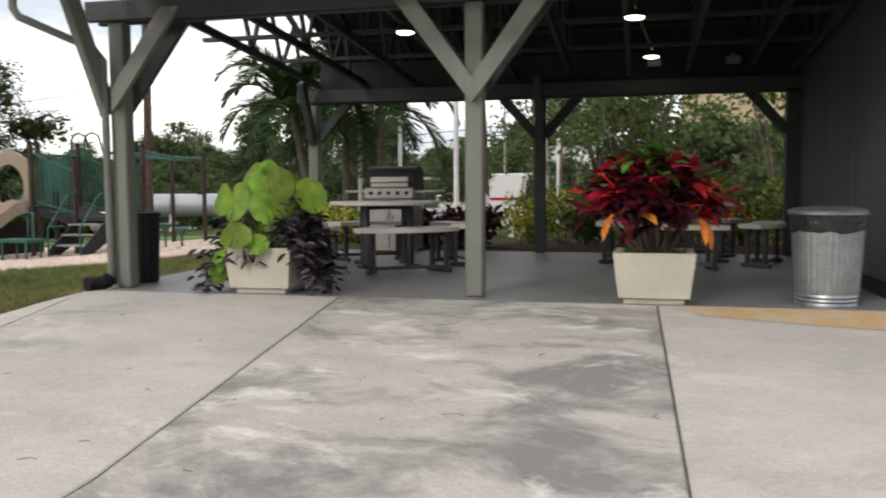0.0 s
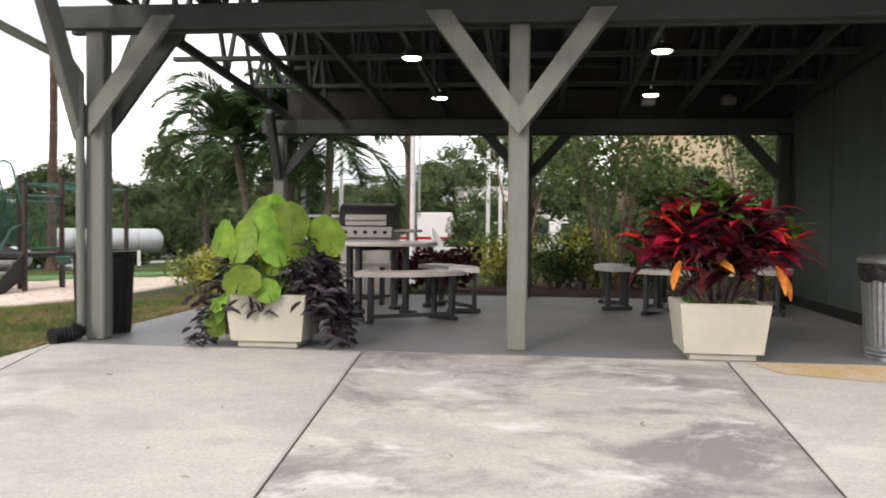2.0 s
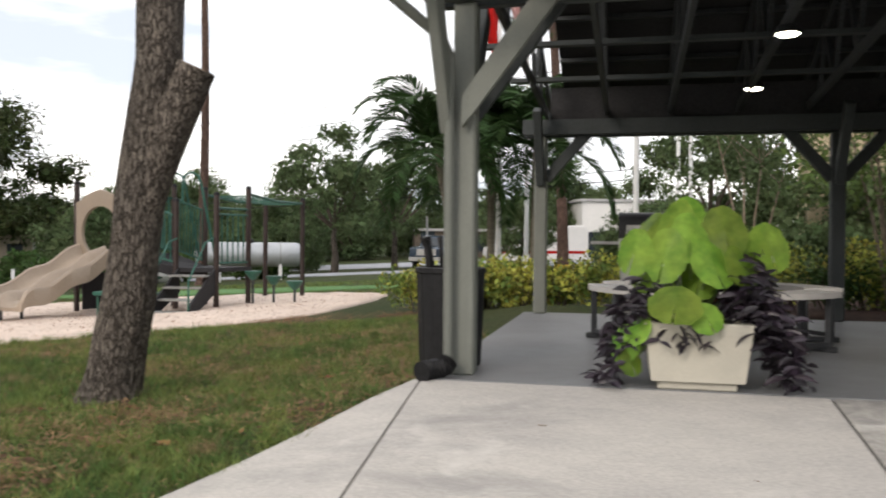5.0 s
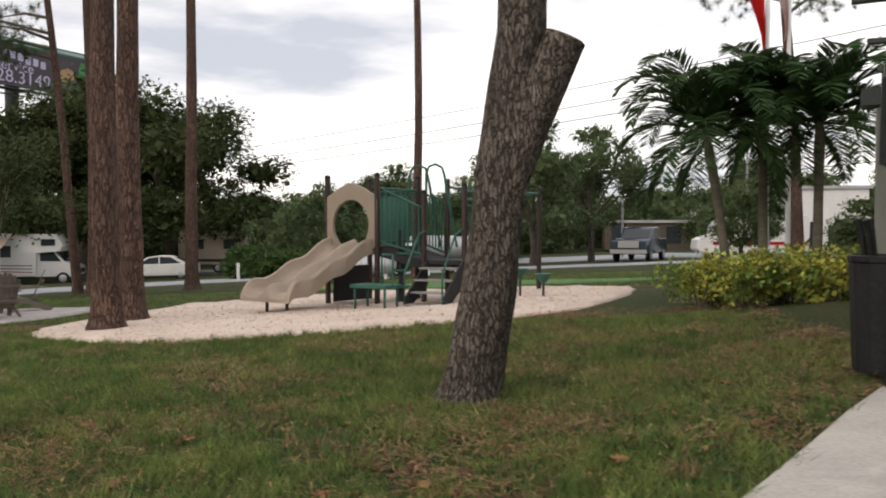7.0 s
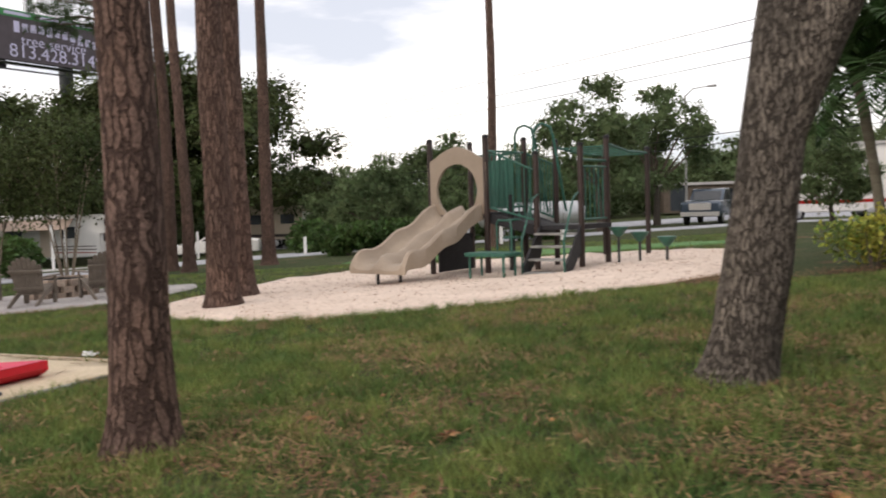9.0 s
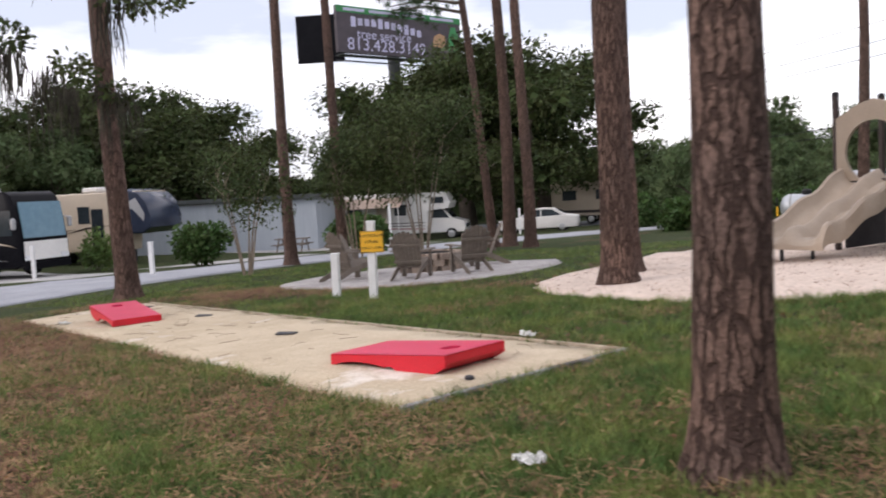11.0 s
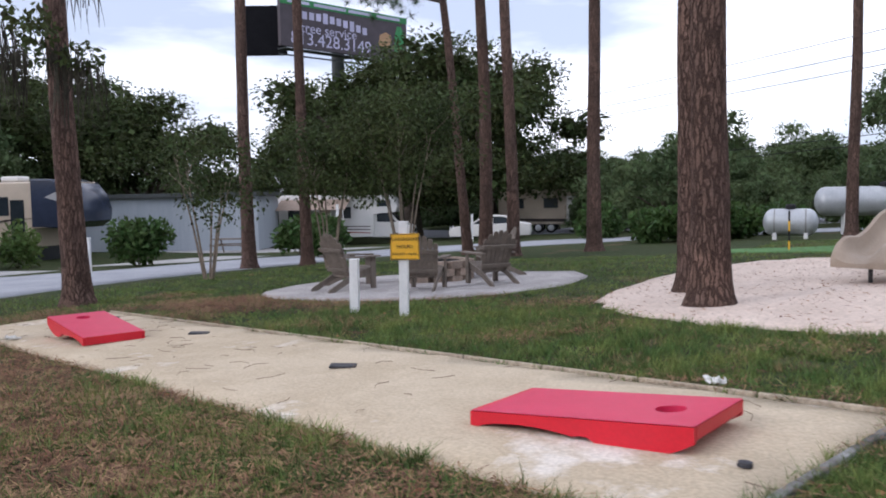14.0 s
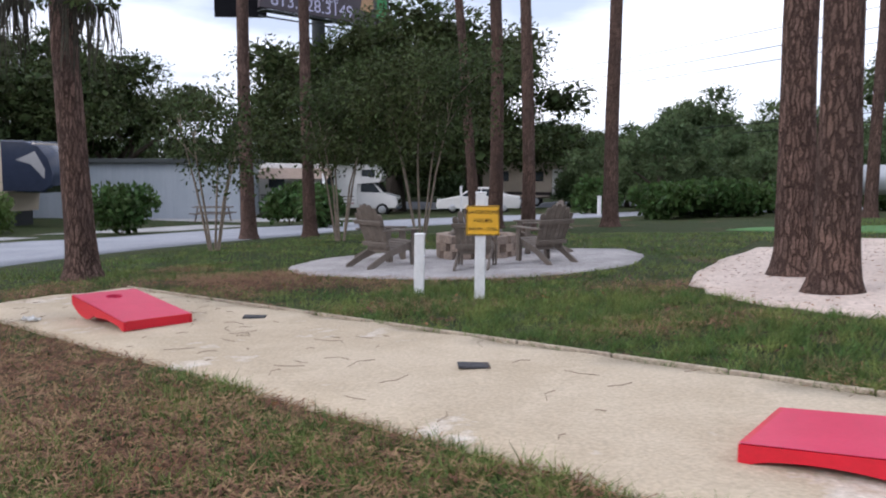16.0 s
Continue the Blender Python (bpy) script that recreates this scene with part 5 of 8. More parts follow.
# steps up to the lower deck: treads between dark stringers
for s in (0, 1):
    sh = Shape()
    o = Vector((1.8, 0.45, 0)) + Vector((0.62, 0.15, 0)) * s
    dn = Vector((0.28, -1.0, 0)).normalized() * 0.95
    a, b = o, o + dn
    sh.add([(a.x, a.y, DECK2), (a.x, a.y, DECK2 - 0.42), (b.x, b.y, 0.02), (b.x, b.y, 0.25), (a.x + 0.04, a.y, DECK2), (a.x + 0.04, a.y, DECK2 - 0.42), (b.x + 0.04, b.y, 0.02), (b.x + 0.04, b.y, 0.25)],
           [(0, 1, 2, 3), (4, 7, 6, 5), (0, 3, 7, 4), (1, 5, 6, 2), (0, 4, 5, 1), (3, 2, 6, 7)])
    part("stringer", sh, M_DARKDECK, play)
    sh = Shape()
    sh.tube([(a.x, a.y, DECK2 + 0.5), (a.x + dn.x * 0.35, a.y + dn.y * 0.35, DECK2 + 0.42), (b.x, b.y, 0.62), (b.x, b.y, 0.1)], 0.017, 8)
    part("handrail", sh, M_GREEN, play)
for i in range(4):
    f = (i + 0.6) / 4.4
    o = Vector((1.82, 0.45, DECK2 * (1 - f))) + Vector((0.28, -1.0, 0)).normalized() * 0.95 * f
    sh = Shape()
    sh.add([(o.x + a, o.y + b, o.z - c) for c in (0, 0.03) for a, b in ((0, 0), (0.62, 0.15), (0.68, -0.07), (0.06, -0.22))],
           [(0, 1, 2, 3), (7, 6, 5, 4), (0, 4, 5, 1), (1, 5, 6, 2), (2, 6, 7, 3), (3, 7, 4, 0)])
    part("tread", sh, M_CONDUIT, play)
# low seat platform beside the steps
sh = Shape()
sh.box((1.72, -0.75, 0.43), (0.72, 0.42, 0.06), ch=0.01)
part("low_platform", sh, M_GREEN, play)
for x in (1.42, 2.02):
    for y in (-0.9, -0.6):
        sh = Shape()
        sh.tube([(x, y, -0.1), (x, y, 0.42)], 0.02, 8)
        part("platform_leg", sh, M_GREEN, play)
sh = Shape()
sh.tube([(2.1, -0.8, 0.44), (2.1, -0.8, 0.85), (2.05, -0.75, 0.92), (1.75, -0.62, 0.92), (1.7, -0.58, 0.85), (1.7, -0.58, 0.44)], 0.016, 8)
part("grab_bar", sh, M_GREEN, play)
sh = Shape()
sh.tube([(1.35, 0.35, -0.1), (1.35, 0.35, 1.3)], 0.05, 12)
pole_ = part("climbing_pole", sh, M_DARKDECK, play, smooth=True)
for z in (0.35, 0.62, 0.9):
    sh = Shape()
    sh.lathe([(0.05, -0.02), (0.14, -0.02), (0.16, 0.0), (0.14, 0.02), (0.05, 0.02)], 16, at=(1.35, 0.35, z))
    part("step_disc", sh, M_GREEN, pole_, smooth=True)
# overhead ladder
for p, q in (((1.5, 1.5), (1.38, 3.5)), ((2.45, 1.5), (2.2, 3.6))):
    sh = Shape()
    sh.tube([(*p, 2.08), (*(Vector(p).lerp(Vector(q), 0.5)), 1.99), (*q, 2.0)], 0.024, 8)
    part("overhead_rail", sh, M_GREEN, play)
for i in range(6):
    f = (i + 0.5) / 6
    sh = Shape()
    sh.tube([(1.5 - 0.12 * f, 1.5 + 2.0 * f, 2.06 - 0.09 * f), (2.45 - 0.25 * f, 1.5 + 2.1 * f, 2.06 - 0.09 * f)], 0.015, 6)
    part("rung", sh, M_GREEN, play)
sh = Shape()
sh.tube([(2.45, 0.63, 1.8), (2.45, 1.5, 1.8)], 0.022, 8)
part("overhead_rail", sh, M_GREEN, play)


def stepping_pod(x, y, h):
    z = land(x, y)
    t = thing("stepping_pod", "dark green plastic stepping pod on a steel stem", "stepping pod", pose(x, y, z), group="stepping pods")
    sh = Shape()
    sh.tube([(0, 0, -0.05), (0, 0, h - 0.12)], 0.024, 8)
    part("stem", sh, M_STEEL, t)
    sh = Shape()
    sh.lathe([(0.03, h - 0.17), (0.06, h - 0.15), (0.15, h - 0.03), (0.16, h), (0.001, h + 0.01)], 18)
    part("tread", sh, M_GREEN, t, smooth=True)


stepping_pod(-6.35, 17.6, 0.66)
stepping_pod(-6.0, 17.8, 0.54)
stepping_pod(-5.55, 17.5, 0.44)

# ---- beanbag boards on the court ----
M_RED = mat("red_plastic", (0.60, 0.007, 0.024), (0.54, 0.006, 0.020), scale=2, fine=60, fine_amount=0.06, rough=0.42, bump=0.06, bump_scale=90, spread=0.02)
# top face: a slightly pinker red than the sides
M_REDTOP = mat("pinkish_red_plastic", (0.56, 0.016, 0.070), (0.61, 0.022, 0.085), scale=3, fine=70, fine_amount=0.06, rough=0.5, bump=0.08, bump_scale=120, spread=0.02)


def game_board(m):
    """A moulded board, 1.22 x 0.61 m, low at x = 0, high at x = 1.22, with arched sides and a round hole."""
    t = thing("beanbag_board", "red moulded plastic beanbag target board with round hole", "game board", m, group="beanbag boards")
    L, W, h0, h1 = 1.22, 0.61, 0.080, 0.185
    top = lambda x: h0 + (h1 - h0) * x / L
    sh = Shape()
    n, hx, hy, r = 32, 0.98, W / 2, 0.076
    k0 = len(sh.v)
    box_pts = []
    for i in range(n):
        a = 2 * math.pi * i / n
        d = (math.cos(a), math.sin(a))
        tx = ((L - hx) if d[0] > 0 else hx) / max(1e-6, abs(d[0]))
        ty = hy / max(1e-6, abs(d[1]))
        k = min(tx, ty)
        box_pts.append((hx + d[0] * k, hy + d[1] * k))
    for c in ((0, 0), (L, 0), (L, W), (0, W)):
        i = min(range(n), key=lambda q: (box_pts[q][0] - c[0]) ** 2 + (box_pts[q][1] - c[1]) ** 2)
        box_pts[i] = c
    for x, y in box_pts:
        sh.v.append((x, y, top(x)))
    for i in range(n):
        a = 2 * math.pi * i / n
        x, y = hx + r * math.cos(a), hy + r * math.sin(a)
        sh.v.append((x, y, top(x)))
    for i in range(n):
        x, y, z = sh.v[n + i]
        sh.v.append((x, y, z - 0.06))
    for i in range(n):
        j = (i + 1) % n
        sh.f += [(i, j, n + j, n + i), (n + i, n + j, 2 * n + j, 2 * n + i)]
    part("playing_face", sh, M_REDTOP, t)
    low = []
    for i in range(31):
        x = L * i / 30
        if x < 0.05:
            z = 0.0
        elif x < 0.62:
            z = 0.052 * math.sin(math.pi * (x - 0.05) / 0.72) ** 0.6
        elif x < 0.74:
            z = 0.05 if x < 0.70 else 0.03
        elif x < 0.88:
            z = 0.03 * max(0, 1 - (x - 0.74) / 0.08)
        else:
            z = 0.105 * ((x - 0.88) / 0.34) ** 2
        low.append((x, z))
    for y in (0.0, W):
        s = -1 if y == 0 else 1
        sh = Shape()
        poly = [(x, z) for x, z in low] + [(x, top(x) - 0.004) for x, _ in low[::-1]]
        sh.prism(poly, y + s * 0.004, y - s * 0.022, UPRIGHT)
        part("side", sh, M_RED, t)
    sh = Shape()
    sh.box((0.012, W / 2, 0.042), (0.024, W - 0.05, 0.08))
    part("front_edge", sh, M_RED, t)
    sh = Shape()
    pts = [(L - 0.3, 0.006), (L - 0.2, 0.022), (L - 0.1, 0.056), (L - 0.02, 0.1), (L + 0.002, 0.125), (L + 0.002, top(L) - 0.003), (L - 0.03, top(L) - 0.01), (L - 0.03, 0.125), (L - 0.06, 0.1), (L - 0.12, 0.07), (L - 0.2, 0.04), (L - 0.3, 0.022)]
    sh.prism(pts, 0.023, W - 0.023, UPRIGHT)
    part("back_edge", sh, M_RED, t, smooth=True)
    return t


bx, by = -11.72, 8.2
gb = game_board(pose(bx, by, land(bx, by) + 0.034, 0, -0.2, -9.5))
bx, by = -16.62, 10.27
copy_thing(gb, pose(bx, by, land(bx, by) + 0.034, 0, 0.6, 160))
M_DISC = mat("dark_plate_and_cone", (0.03, 0.03, 0.035), (0.05, 0.05, 0.055), scale=5, fine=30, rough=0.6, bump=0.1)
# three flat plates; the last, a small domed disc, stands in for a pine cone
for x, y in ((-13.45, 9.42), (-16.2, 10.62), (-18.75, 11.55), (-10.3, 7.95)):
    sh = Shape()
    if x < -11:
        sh.box((0, 0, 0.008), (0.2, 0.13, 0.016), ch=0.004)
    else:
        sh.lathe([(0.032, 0.0), (0.030, 0.018), (0.001, 0.026)], 14)
    ob = part("court_marker", sh, M_DISC)
    ob.matrix_basis = pose(x, y, land(x, y) + 0.036, 0, 2, 30)
    tagged(ob, "small dark marker plate or pine cone lying on the court", "marker plate", group="court markers")
M_PAPER = mat("crumpled_paper", (0.72, 0.72, 0.70), (0.6, 0.6, 0.58), scale=6, fine=20, rough=0.9, bump=0.3)
for x, y, s in ((-9.1, 6.55, 0.065), (-10.72, 9.5, 0.06), (-18.3, 9.9, 0.07)):
    rng = np.random.default_rng(int(abs(x * 10)))
    sh = Shape()
    n = 9
    for i in range(n):
        for j in range(n):
            a, b = i / (n - 1) - 0.5, j / (n - 1) - 0.5
            sh.v.append((a * 2 * s + rng.normal() * 0.008, b * 1.5 * s + rng.normal() * 0.008, 0.035 + 0.05 * noise.noise(Vector((a * 6, b * 6, x))) + 0.04 * max(0, 0.4 - abs(a) - abs(b))))
    sh.f = [(i * n + j, (i + 1) * n + j, (i + 1) * n + j + 1, i * n + j + 1) for i in range(n - 1) for j in range(n - 1) if (i - 4) ** 2 + (j - 4) ** 2 < 22]
    ob = part("paper_scrap", sh, M_PAPER)
    ob.matrix_basis = pose(x, y, land(x, y) + 0.02, 0, 0, 25)
    tagged(ob, "crumpled scrap of white paper on the grass", "litter")

# ---- white posts and the sign ----
for x, y, h in ((-15.5, 12.45, 0.70), (-14.78, 12.42, 1.12)):
    sh = Shape()
    sh.box((0, 0, h / 2 - 0.05), (0.105, 0.105, h + 0.0), ch=0.006)
    sh.box((0, 0, h - 0.05 + 0.008), (0.115, 0.115, 0.02), ch=0.006)
    ob = part("white_post", sh, M_WHITE)
    ob.matrix_basis = pose(x, y, land(x, y), 0, 0.6, 25)
    tagged(ob, "square white-painted wooden post standing in the lawn", "post", group="white posts")
sx, sy = -14.78, 12.42
t = thing("playground_sign", "yellow metal sign giving the playground hours", "sign", pose(sx, sy, land(sx, sy), 0, 0, 25) @ pose(0.03, -0.066, 0.80))
M_YELLOW = mat("sign_yellow", (0.78, 0.42, 0.02), (0.70, 0.38, 0.02), scale=4, fine=30, fine_amount=0.05, rough=0.45, bump=0)
sh = Shape()
sh.box((0, 0, 0), (0.335, 0.008, 0.30), ch=0.002)
board_ = part("board", sh, M_YELLOW, t)
for a, b, w, h in ((0, 0.142, 0.325, 0.006), (0, -0.142, 0.325, 0.006), (0.16, 0, 0.006, 0.29), (-0.16, 0, 0.006, 0.29)):
    sh = Shape()
    sh.box((a, -0.006, b), (w, 0.004, h))
    part("border", sh, M_BLACK, t)


def words(text, size, material, parent, m, align='CENTER'):
    cu = bpy.data.curves.new("lettering", 'FONT')
    cu.body, cu.size, cu.align_x, cu.align_y, cu.extrude = text, size, align, 'CENTER', 0.0015
    cu.materials.append(material)
    ob = new("lettering", cu)
    ob.parent = parent
    ob.matrix_basis = m
    return ob


for i, (text, size) in enumerate((("PLAYGROUND", 0.052), ("HOURS", 0.055), ("8:00 AM - DUSK", 0.042))):
    words(text, size, M_BLACK, t, pose(0, -0.0065, 0.085 - i * 0.085, 90, 0, 0))

# ---- fire pit and its chairs ----
M_BLOCK = mat("tan_wall_block", (0.36, 0.28, 0.22), (0.28, 0.225, 0.185), scale=6, fine=40, fine_amount=0.25, rough=0.9, bump=0.5, spread=0.2)
px_, py_ = -16.68, 16.5
pit = thing("fire_pit", "round fire pit of rough tan wall blocks", "fire pit", pose(px_, py_, land(px_, py_) + 0.02))
blk = Shape()
blk.prism([(-0.128, -0.08), (0.128, -0.08), (0.095, 0.08), (-0.095, 0.08)], -0.058, 0.058)
blk_me = mesh_of("block", blk, M_BLOCK)
rng = np.random.default_rng(5)
for row in range(3):
    for i in range(13):
        a = 2 * math.pi * (i + 0.5 * row) / 13
        ob = new("block", blk_me)
        ob.parent = pit
        r = 0.55 + rng.normal() * 0.008
        ob.matrix_basis = pose(r * math.cos(a), r * math.sin(a), 0.058 + row * 0.12, 0, 0, math.degrees(a) + 90 + 180 + rng.normal() * 2)
sh = Shape()
sh.lathe([(0.46, 0.0), (0.46, 0.33), (0.448, 0.33), (0.448, 0.08), (0.001, 0.06)], 24)
part("fire_ring", sh, M_STEEL, pit, "blackened steel ring with ash")

M_CHAIR = mat("weathered_chair", (0.205, 0.170, 0.140), (0.155, 0.130, 0.108), scale=3, fine=50, fine_amount=0.18, rough=0.7, bump=0.2, stretch=(1, 6, 1), spread=0.06)


def adirondack(name, label, m, material, group):
    """A slatted garden chair with sloping seat and fanned back; it looks along -y."""
    t = thing(name, label, "chair", m, group=group)
    for s in (-1, 1):
        sh = Shape()
        sh.prism([(-0.36, 0.0), (-0.30, 0.0), (-0.28, 0.26), (0.10, 0.17), (0.46, 0.0), (0.58, 0.0), (0.56, 0.05), (0.14, 0.26), (-0.30, 0.38), (-0.36, 0.36)], s * 0.26 - 0.014, s * 0.26 + 0.014,
                 Matrix(((0, 0, 1, 0), (1, 0, 0, 0), (0, 1, 0, 0), (0, 0, 0, 1))))
        part("side_rail", sh, material, t)
        sh = Shape()
        sh.box((s * 0.305, -0.32, 0.28), (0.03, 0.10, 0.56), ch=0.004)
        part("front_leg", sh, material, t)
        sh = Shape()
        sh.prism([(s * 0.25, -0.42), (s * 0.40, -0.42), (s * 0.405, -0.36), (s * 0.39, 0.1), (s * 0.33, 0.34), (s * 0.28, 0.34), (s * 0.27, 0.0)], 0.56, 0.585)
        part("armrest", sh, material, t)
    for i in range(6):
        y = -0.33 + i * 0.088
        sh = Shape()
        sh.box((0, y, 0.375 - (y + 0.33) * 0.30), (0.52, 0.076, 0.02), ch=0.003, m=Matrix.Rotation(radians(-16), 4, 'X'))
        part("seat_slat", sh, material, t)
    for i in range(7):
        k = i - 3
        sh = Shape()
        a = k * 0.055
        h = 0.82 - 0.018 * k * k
        w0, w1 = 0.034, 0.043
        poly = [(-w0, 0), (w0, 0), (w1, h - 0.04), (w1 * 0.6, h), (-w1 * 0.6, h), (-w1, h - 0.04)]
        mm = pose(k * 0.074, 0.11, 0.22) @ pose(0, 0, 0, -22, 0, 0) @ pose(0, 0, 0, 0, math.degrees(a) * 0.55, 0)
        sh.prism(poly, -0.010, 0.010, mm @ UPRIGHT)
        part("back_slat", sh, material, t)
    for z, w in ((0.16, 0.58), (0.50, 0.66)):
        sh = Shape()
        yb = 0.13 + (z + 0.22 - 0.22) * 0.404 + 0.025
        sh.box((0, yb, z + 0.22 - 0.03), (w, 0.03, 0.07), ch=0.004, m=Matrix.Rotation(radians(-22), 4, 'X'))
        part("back_rail", sh, material, t)
    return t


ch = None
for x, y in ((-17.45, 15.0), (-16.0, 14.95), (-15.3, 15.75), (-15.9, 17.2), (-18.0, 15.9)):
    dx, dy = x - px_, y - py_
    a = math.degrees(math.atan2(dy, dx)) - 90 + (8 if dx < 0 else -6)
    m = pose(x, y, land(x, y) + 0.03, 0, 0, a) @ Matrix.Scale(0.92, 4)
    if ch is None:
        ch = adirondack("adirondack_chair", "weathered brown slatted garden chair by the fire pit", m, M_CHAIR, "chairs round the fire pit")
    else:
        copy_thing(ch, m)
adirondack("adirondack_chair", "white slatted garden chair behind the pavilion", pose(1.15, 16.6, land(1.15, 16.6), 0, 0, 70), M_WHITE, "white garden chairs")

# ---- the leaning oak with a sawn limb ----
ox, oy = -5.36, 8.15
oak = thing("oak_tree", "leaning oak with furrowed grey bark and a sawn-off limb", "oak tree", pose(ox, oy, land(ox, oy) - 0.04))
sh = Shape()
pts, rad = [], []
for i in range(44):
    z = 7.5 * (i / 43) ** 1.25
    lean = 0.04 + 0.145 * z + 0.012 * math.sin(z * 2.2) if z < 2.4 else 0.388 + 0.05 * (z - 2.4)
    pts.append((lean, -0.02 * z + 0.04 * math.sin(z * 0.8), z))
    rad.append(0.185 * (1 + 0.30 * math.exp(-z / 0.12) + 0.1 * math.exp(-z / 0.6)) * (1 - 0.035 * z))
sh.tube(pts, rad, 36, wobble=0.10)
trunk_ = part("trunk", sh, M_OAK, oak, smooth=True)
sh = Shape()
q = [Vector((0.30, 0, 1.42)), Vector((0.44, -0.05, 1.85)), Vector((0.58, -0.08, 2.2)), Vector((0.695, -0.1, 2.46))]
sh.tube(q, [0.11, 0.135, 0.14, 0.137], 24, wobble=0.08)
part("limb_stub", sh, M_OAK, oak, smooth=True)
sh = Shape()
d = (q[3] - q[2]).normalized()
sh.tube([q[3] - d * 0.004, q[3] + d * 0.008], [0.128, 0.122], 24)
part("sawn_face", sh, M_CUT, oak, "grey weathered sawn end")


def limbs_and_leaves(t, rng, trunk_pts, trunk_r, blobs, count, leaf, size, bark_m, leaf_m, n=14, shell=0.5, arms=9, inner=0):
    sh = Shape()
    sh.tube(trunk_pts, trunk_r, n, wobble=0.08)
    part("trunk", sh, bark_m, t, smooth=True)
    top = Vector(trunk_pts[-1])
    for c, r in (blobs[:: max(1, len(blobs) // arms)] if arms else []):
        sh = Shape()
        e = Vector(c)
        mid = top.lerp(e, 0.5) + Vector(rng.normal(size=3)) * 0.08 * (e - top).length
        r0 = trunk_r[-1]
        sh.tube([top - (top - Vector(trunk_pts[-2])) * 0.2, mid, e], [r0 * 0.7, r0 * 0.42, r0 * 0.12], 7)
        part("limb", sh, M_BRANCH, t)
    pts, out = cloud(rng, blobs, count, shell)
    v, f = leaves(rng, pts, leaf, size, outward=out)
    if inner:
        pts2, out2 = cloud(rng, [(c, (r[0] * 0.72, r[1] * 0.72, r[2] * 0.72)) for c, r in blobs], inner, 0.9)
        v2, f2 = leaves(rng, pts2, leaf * 2.6, size * 3.4, outward=out2)
        v, f = np.concatenate([v, v2]), np.concatenate([f, f2 + len(v)])
    ob = new("crown", quick_mesh("crown", v, f, leaf_m))
    ob.parent = t
    return t


def blobs_for(rng, base, spread, height, count, r):
    out = []
    for _ in range(count):
        a, k = rng.uniform(0, 6.28), math.sqrt(rng.random())
        x, y = spread * k * math.cos(a), spread * k * math.sin(a)
        z = base + height * (rng.random() * (1 - 0.45 * k * k))
        rr = r * rng.uniform(0.6, 1.2)
        out.append(((x, y, z), (rr, rr, rr * 0.72)))
    return out


def hanging_moss(t, rng, spots):
    v, f, k = [], [], 0
    for x, y, z, ln in spots:
        for _ in range(34):
            w = rng.uniform(0.005, 0.013)
            p = np.array((x + rng.normal() * 0.10, y + rng.normal() * 0.10, z + rng.normal() * 0.05))
            l_ = ln * rng.uniform(0.35, 1.1)
            a = rng.uniform(0, 3.14)
            s = np.array((math.cos(a), math.sin(a), 0)) * w
            b = p - np.array((rng.normal() * 0.05, rng.normal() * 0.05, l_ * 0.55))
            c = b - np.array((rng.normal() * 0.05, rng.normal() * 0.05, l_ * 0.45))
            v += [p - s, p + s, b + s * 1.3, b - s * 1.3, c + s * 0.2, c - s * 0.2]
            f += [(k, k + 1, k + 2, k + 3), (k + 3, k + 2, k + 4, k + 5)]
            k += 6
    ob = new("hanging_moss", quick_mesh("hanging_moss", np.array(v), np.array(f), M_MOSS))
    ob.parent = t
    ob["kind"] = "stuff"
    ob["label"] = "grey strands of hanging moss"


# oak by the road bend, hung with moss
rng = np.random.default_rng(21)
ox, oy = -19.25, 8.85
t = thing("oak_tree", "roadside oak hung with grey Spanish moss", "oak tree", pose(ox, oy, land(ox, oy) - 0.04))
bl = [((1.2 * math.cos(a) * k - 0.2, 1.2 * math.sin(a) * k, z), (0.8, 0.8, 0.5)) for a, k, z in ((0.3, 1.2, 6.0), (1.2, 1.8, 5.6), (2.2, 1.5, 6.2), (3.3, 1.9, 5.5), (4.4, 1.4, 5.9), (5.4, 1.8, 5.4), (0.9, 2.4, 4.9), (3.9, 2.3, 4.9), (0, 0.2, 7.0), (2.9, 1.0, 7.2), (5.9, 2.3, 5.4))]
bl += [((x, y, z), (0.34, 0.34, 0.22)) for x, y, z in ((-0.8, -0.7, 3.75), (-1.2, 3.0, 4.0), (-0.9, 3.5, 3.7), (-1.7, -1.4, 4.0), (-2.3, 3.6, 3.9), (0.8, 0.7, 4.05), (-0.2, 2.2, 3.95))]
limbs_and_leaves(t, rng, [(0, 0, 0), (0.02, 0, 0.3), (-0.03, 0, 1.0), (0.0, 0.03, 1.8), (0.0, 0.05, 2.6)], [0.33, 0.245, 0.2, 0.19, 0.17], bl, 9500, 0.12, 0.06, M_OAK, M_LEAF, 24, arms=0)
for e in ((0.42, 0.34, 3.9), (-0.28, -0.32, 4.0)):
    sh = Shape()
    sh.tube([(0, 0.04, 2.35), (e[0] * 0.45, e[1] * 0.45, 3.0), e, (e[0] * 1.7, e[1] * 1.7, 4.7)], [0.16, 0.13, 0.10, 0.05], 14, wobble=0.08)
    part("limb", sh, M_OAK, t, smooth=True)
hanging_moss(t, rng, [(b_[0][0] + rng.normal() * 0.3, b_[0][1] + rng.normal() * 0.3, b_[0][2] + rng.uniform(-0.2, 0.1), rng.uniform(0.5, 1.3)) for b_ in bl for _ in range(2)])

# ---- palms ----


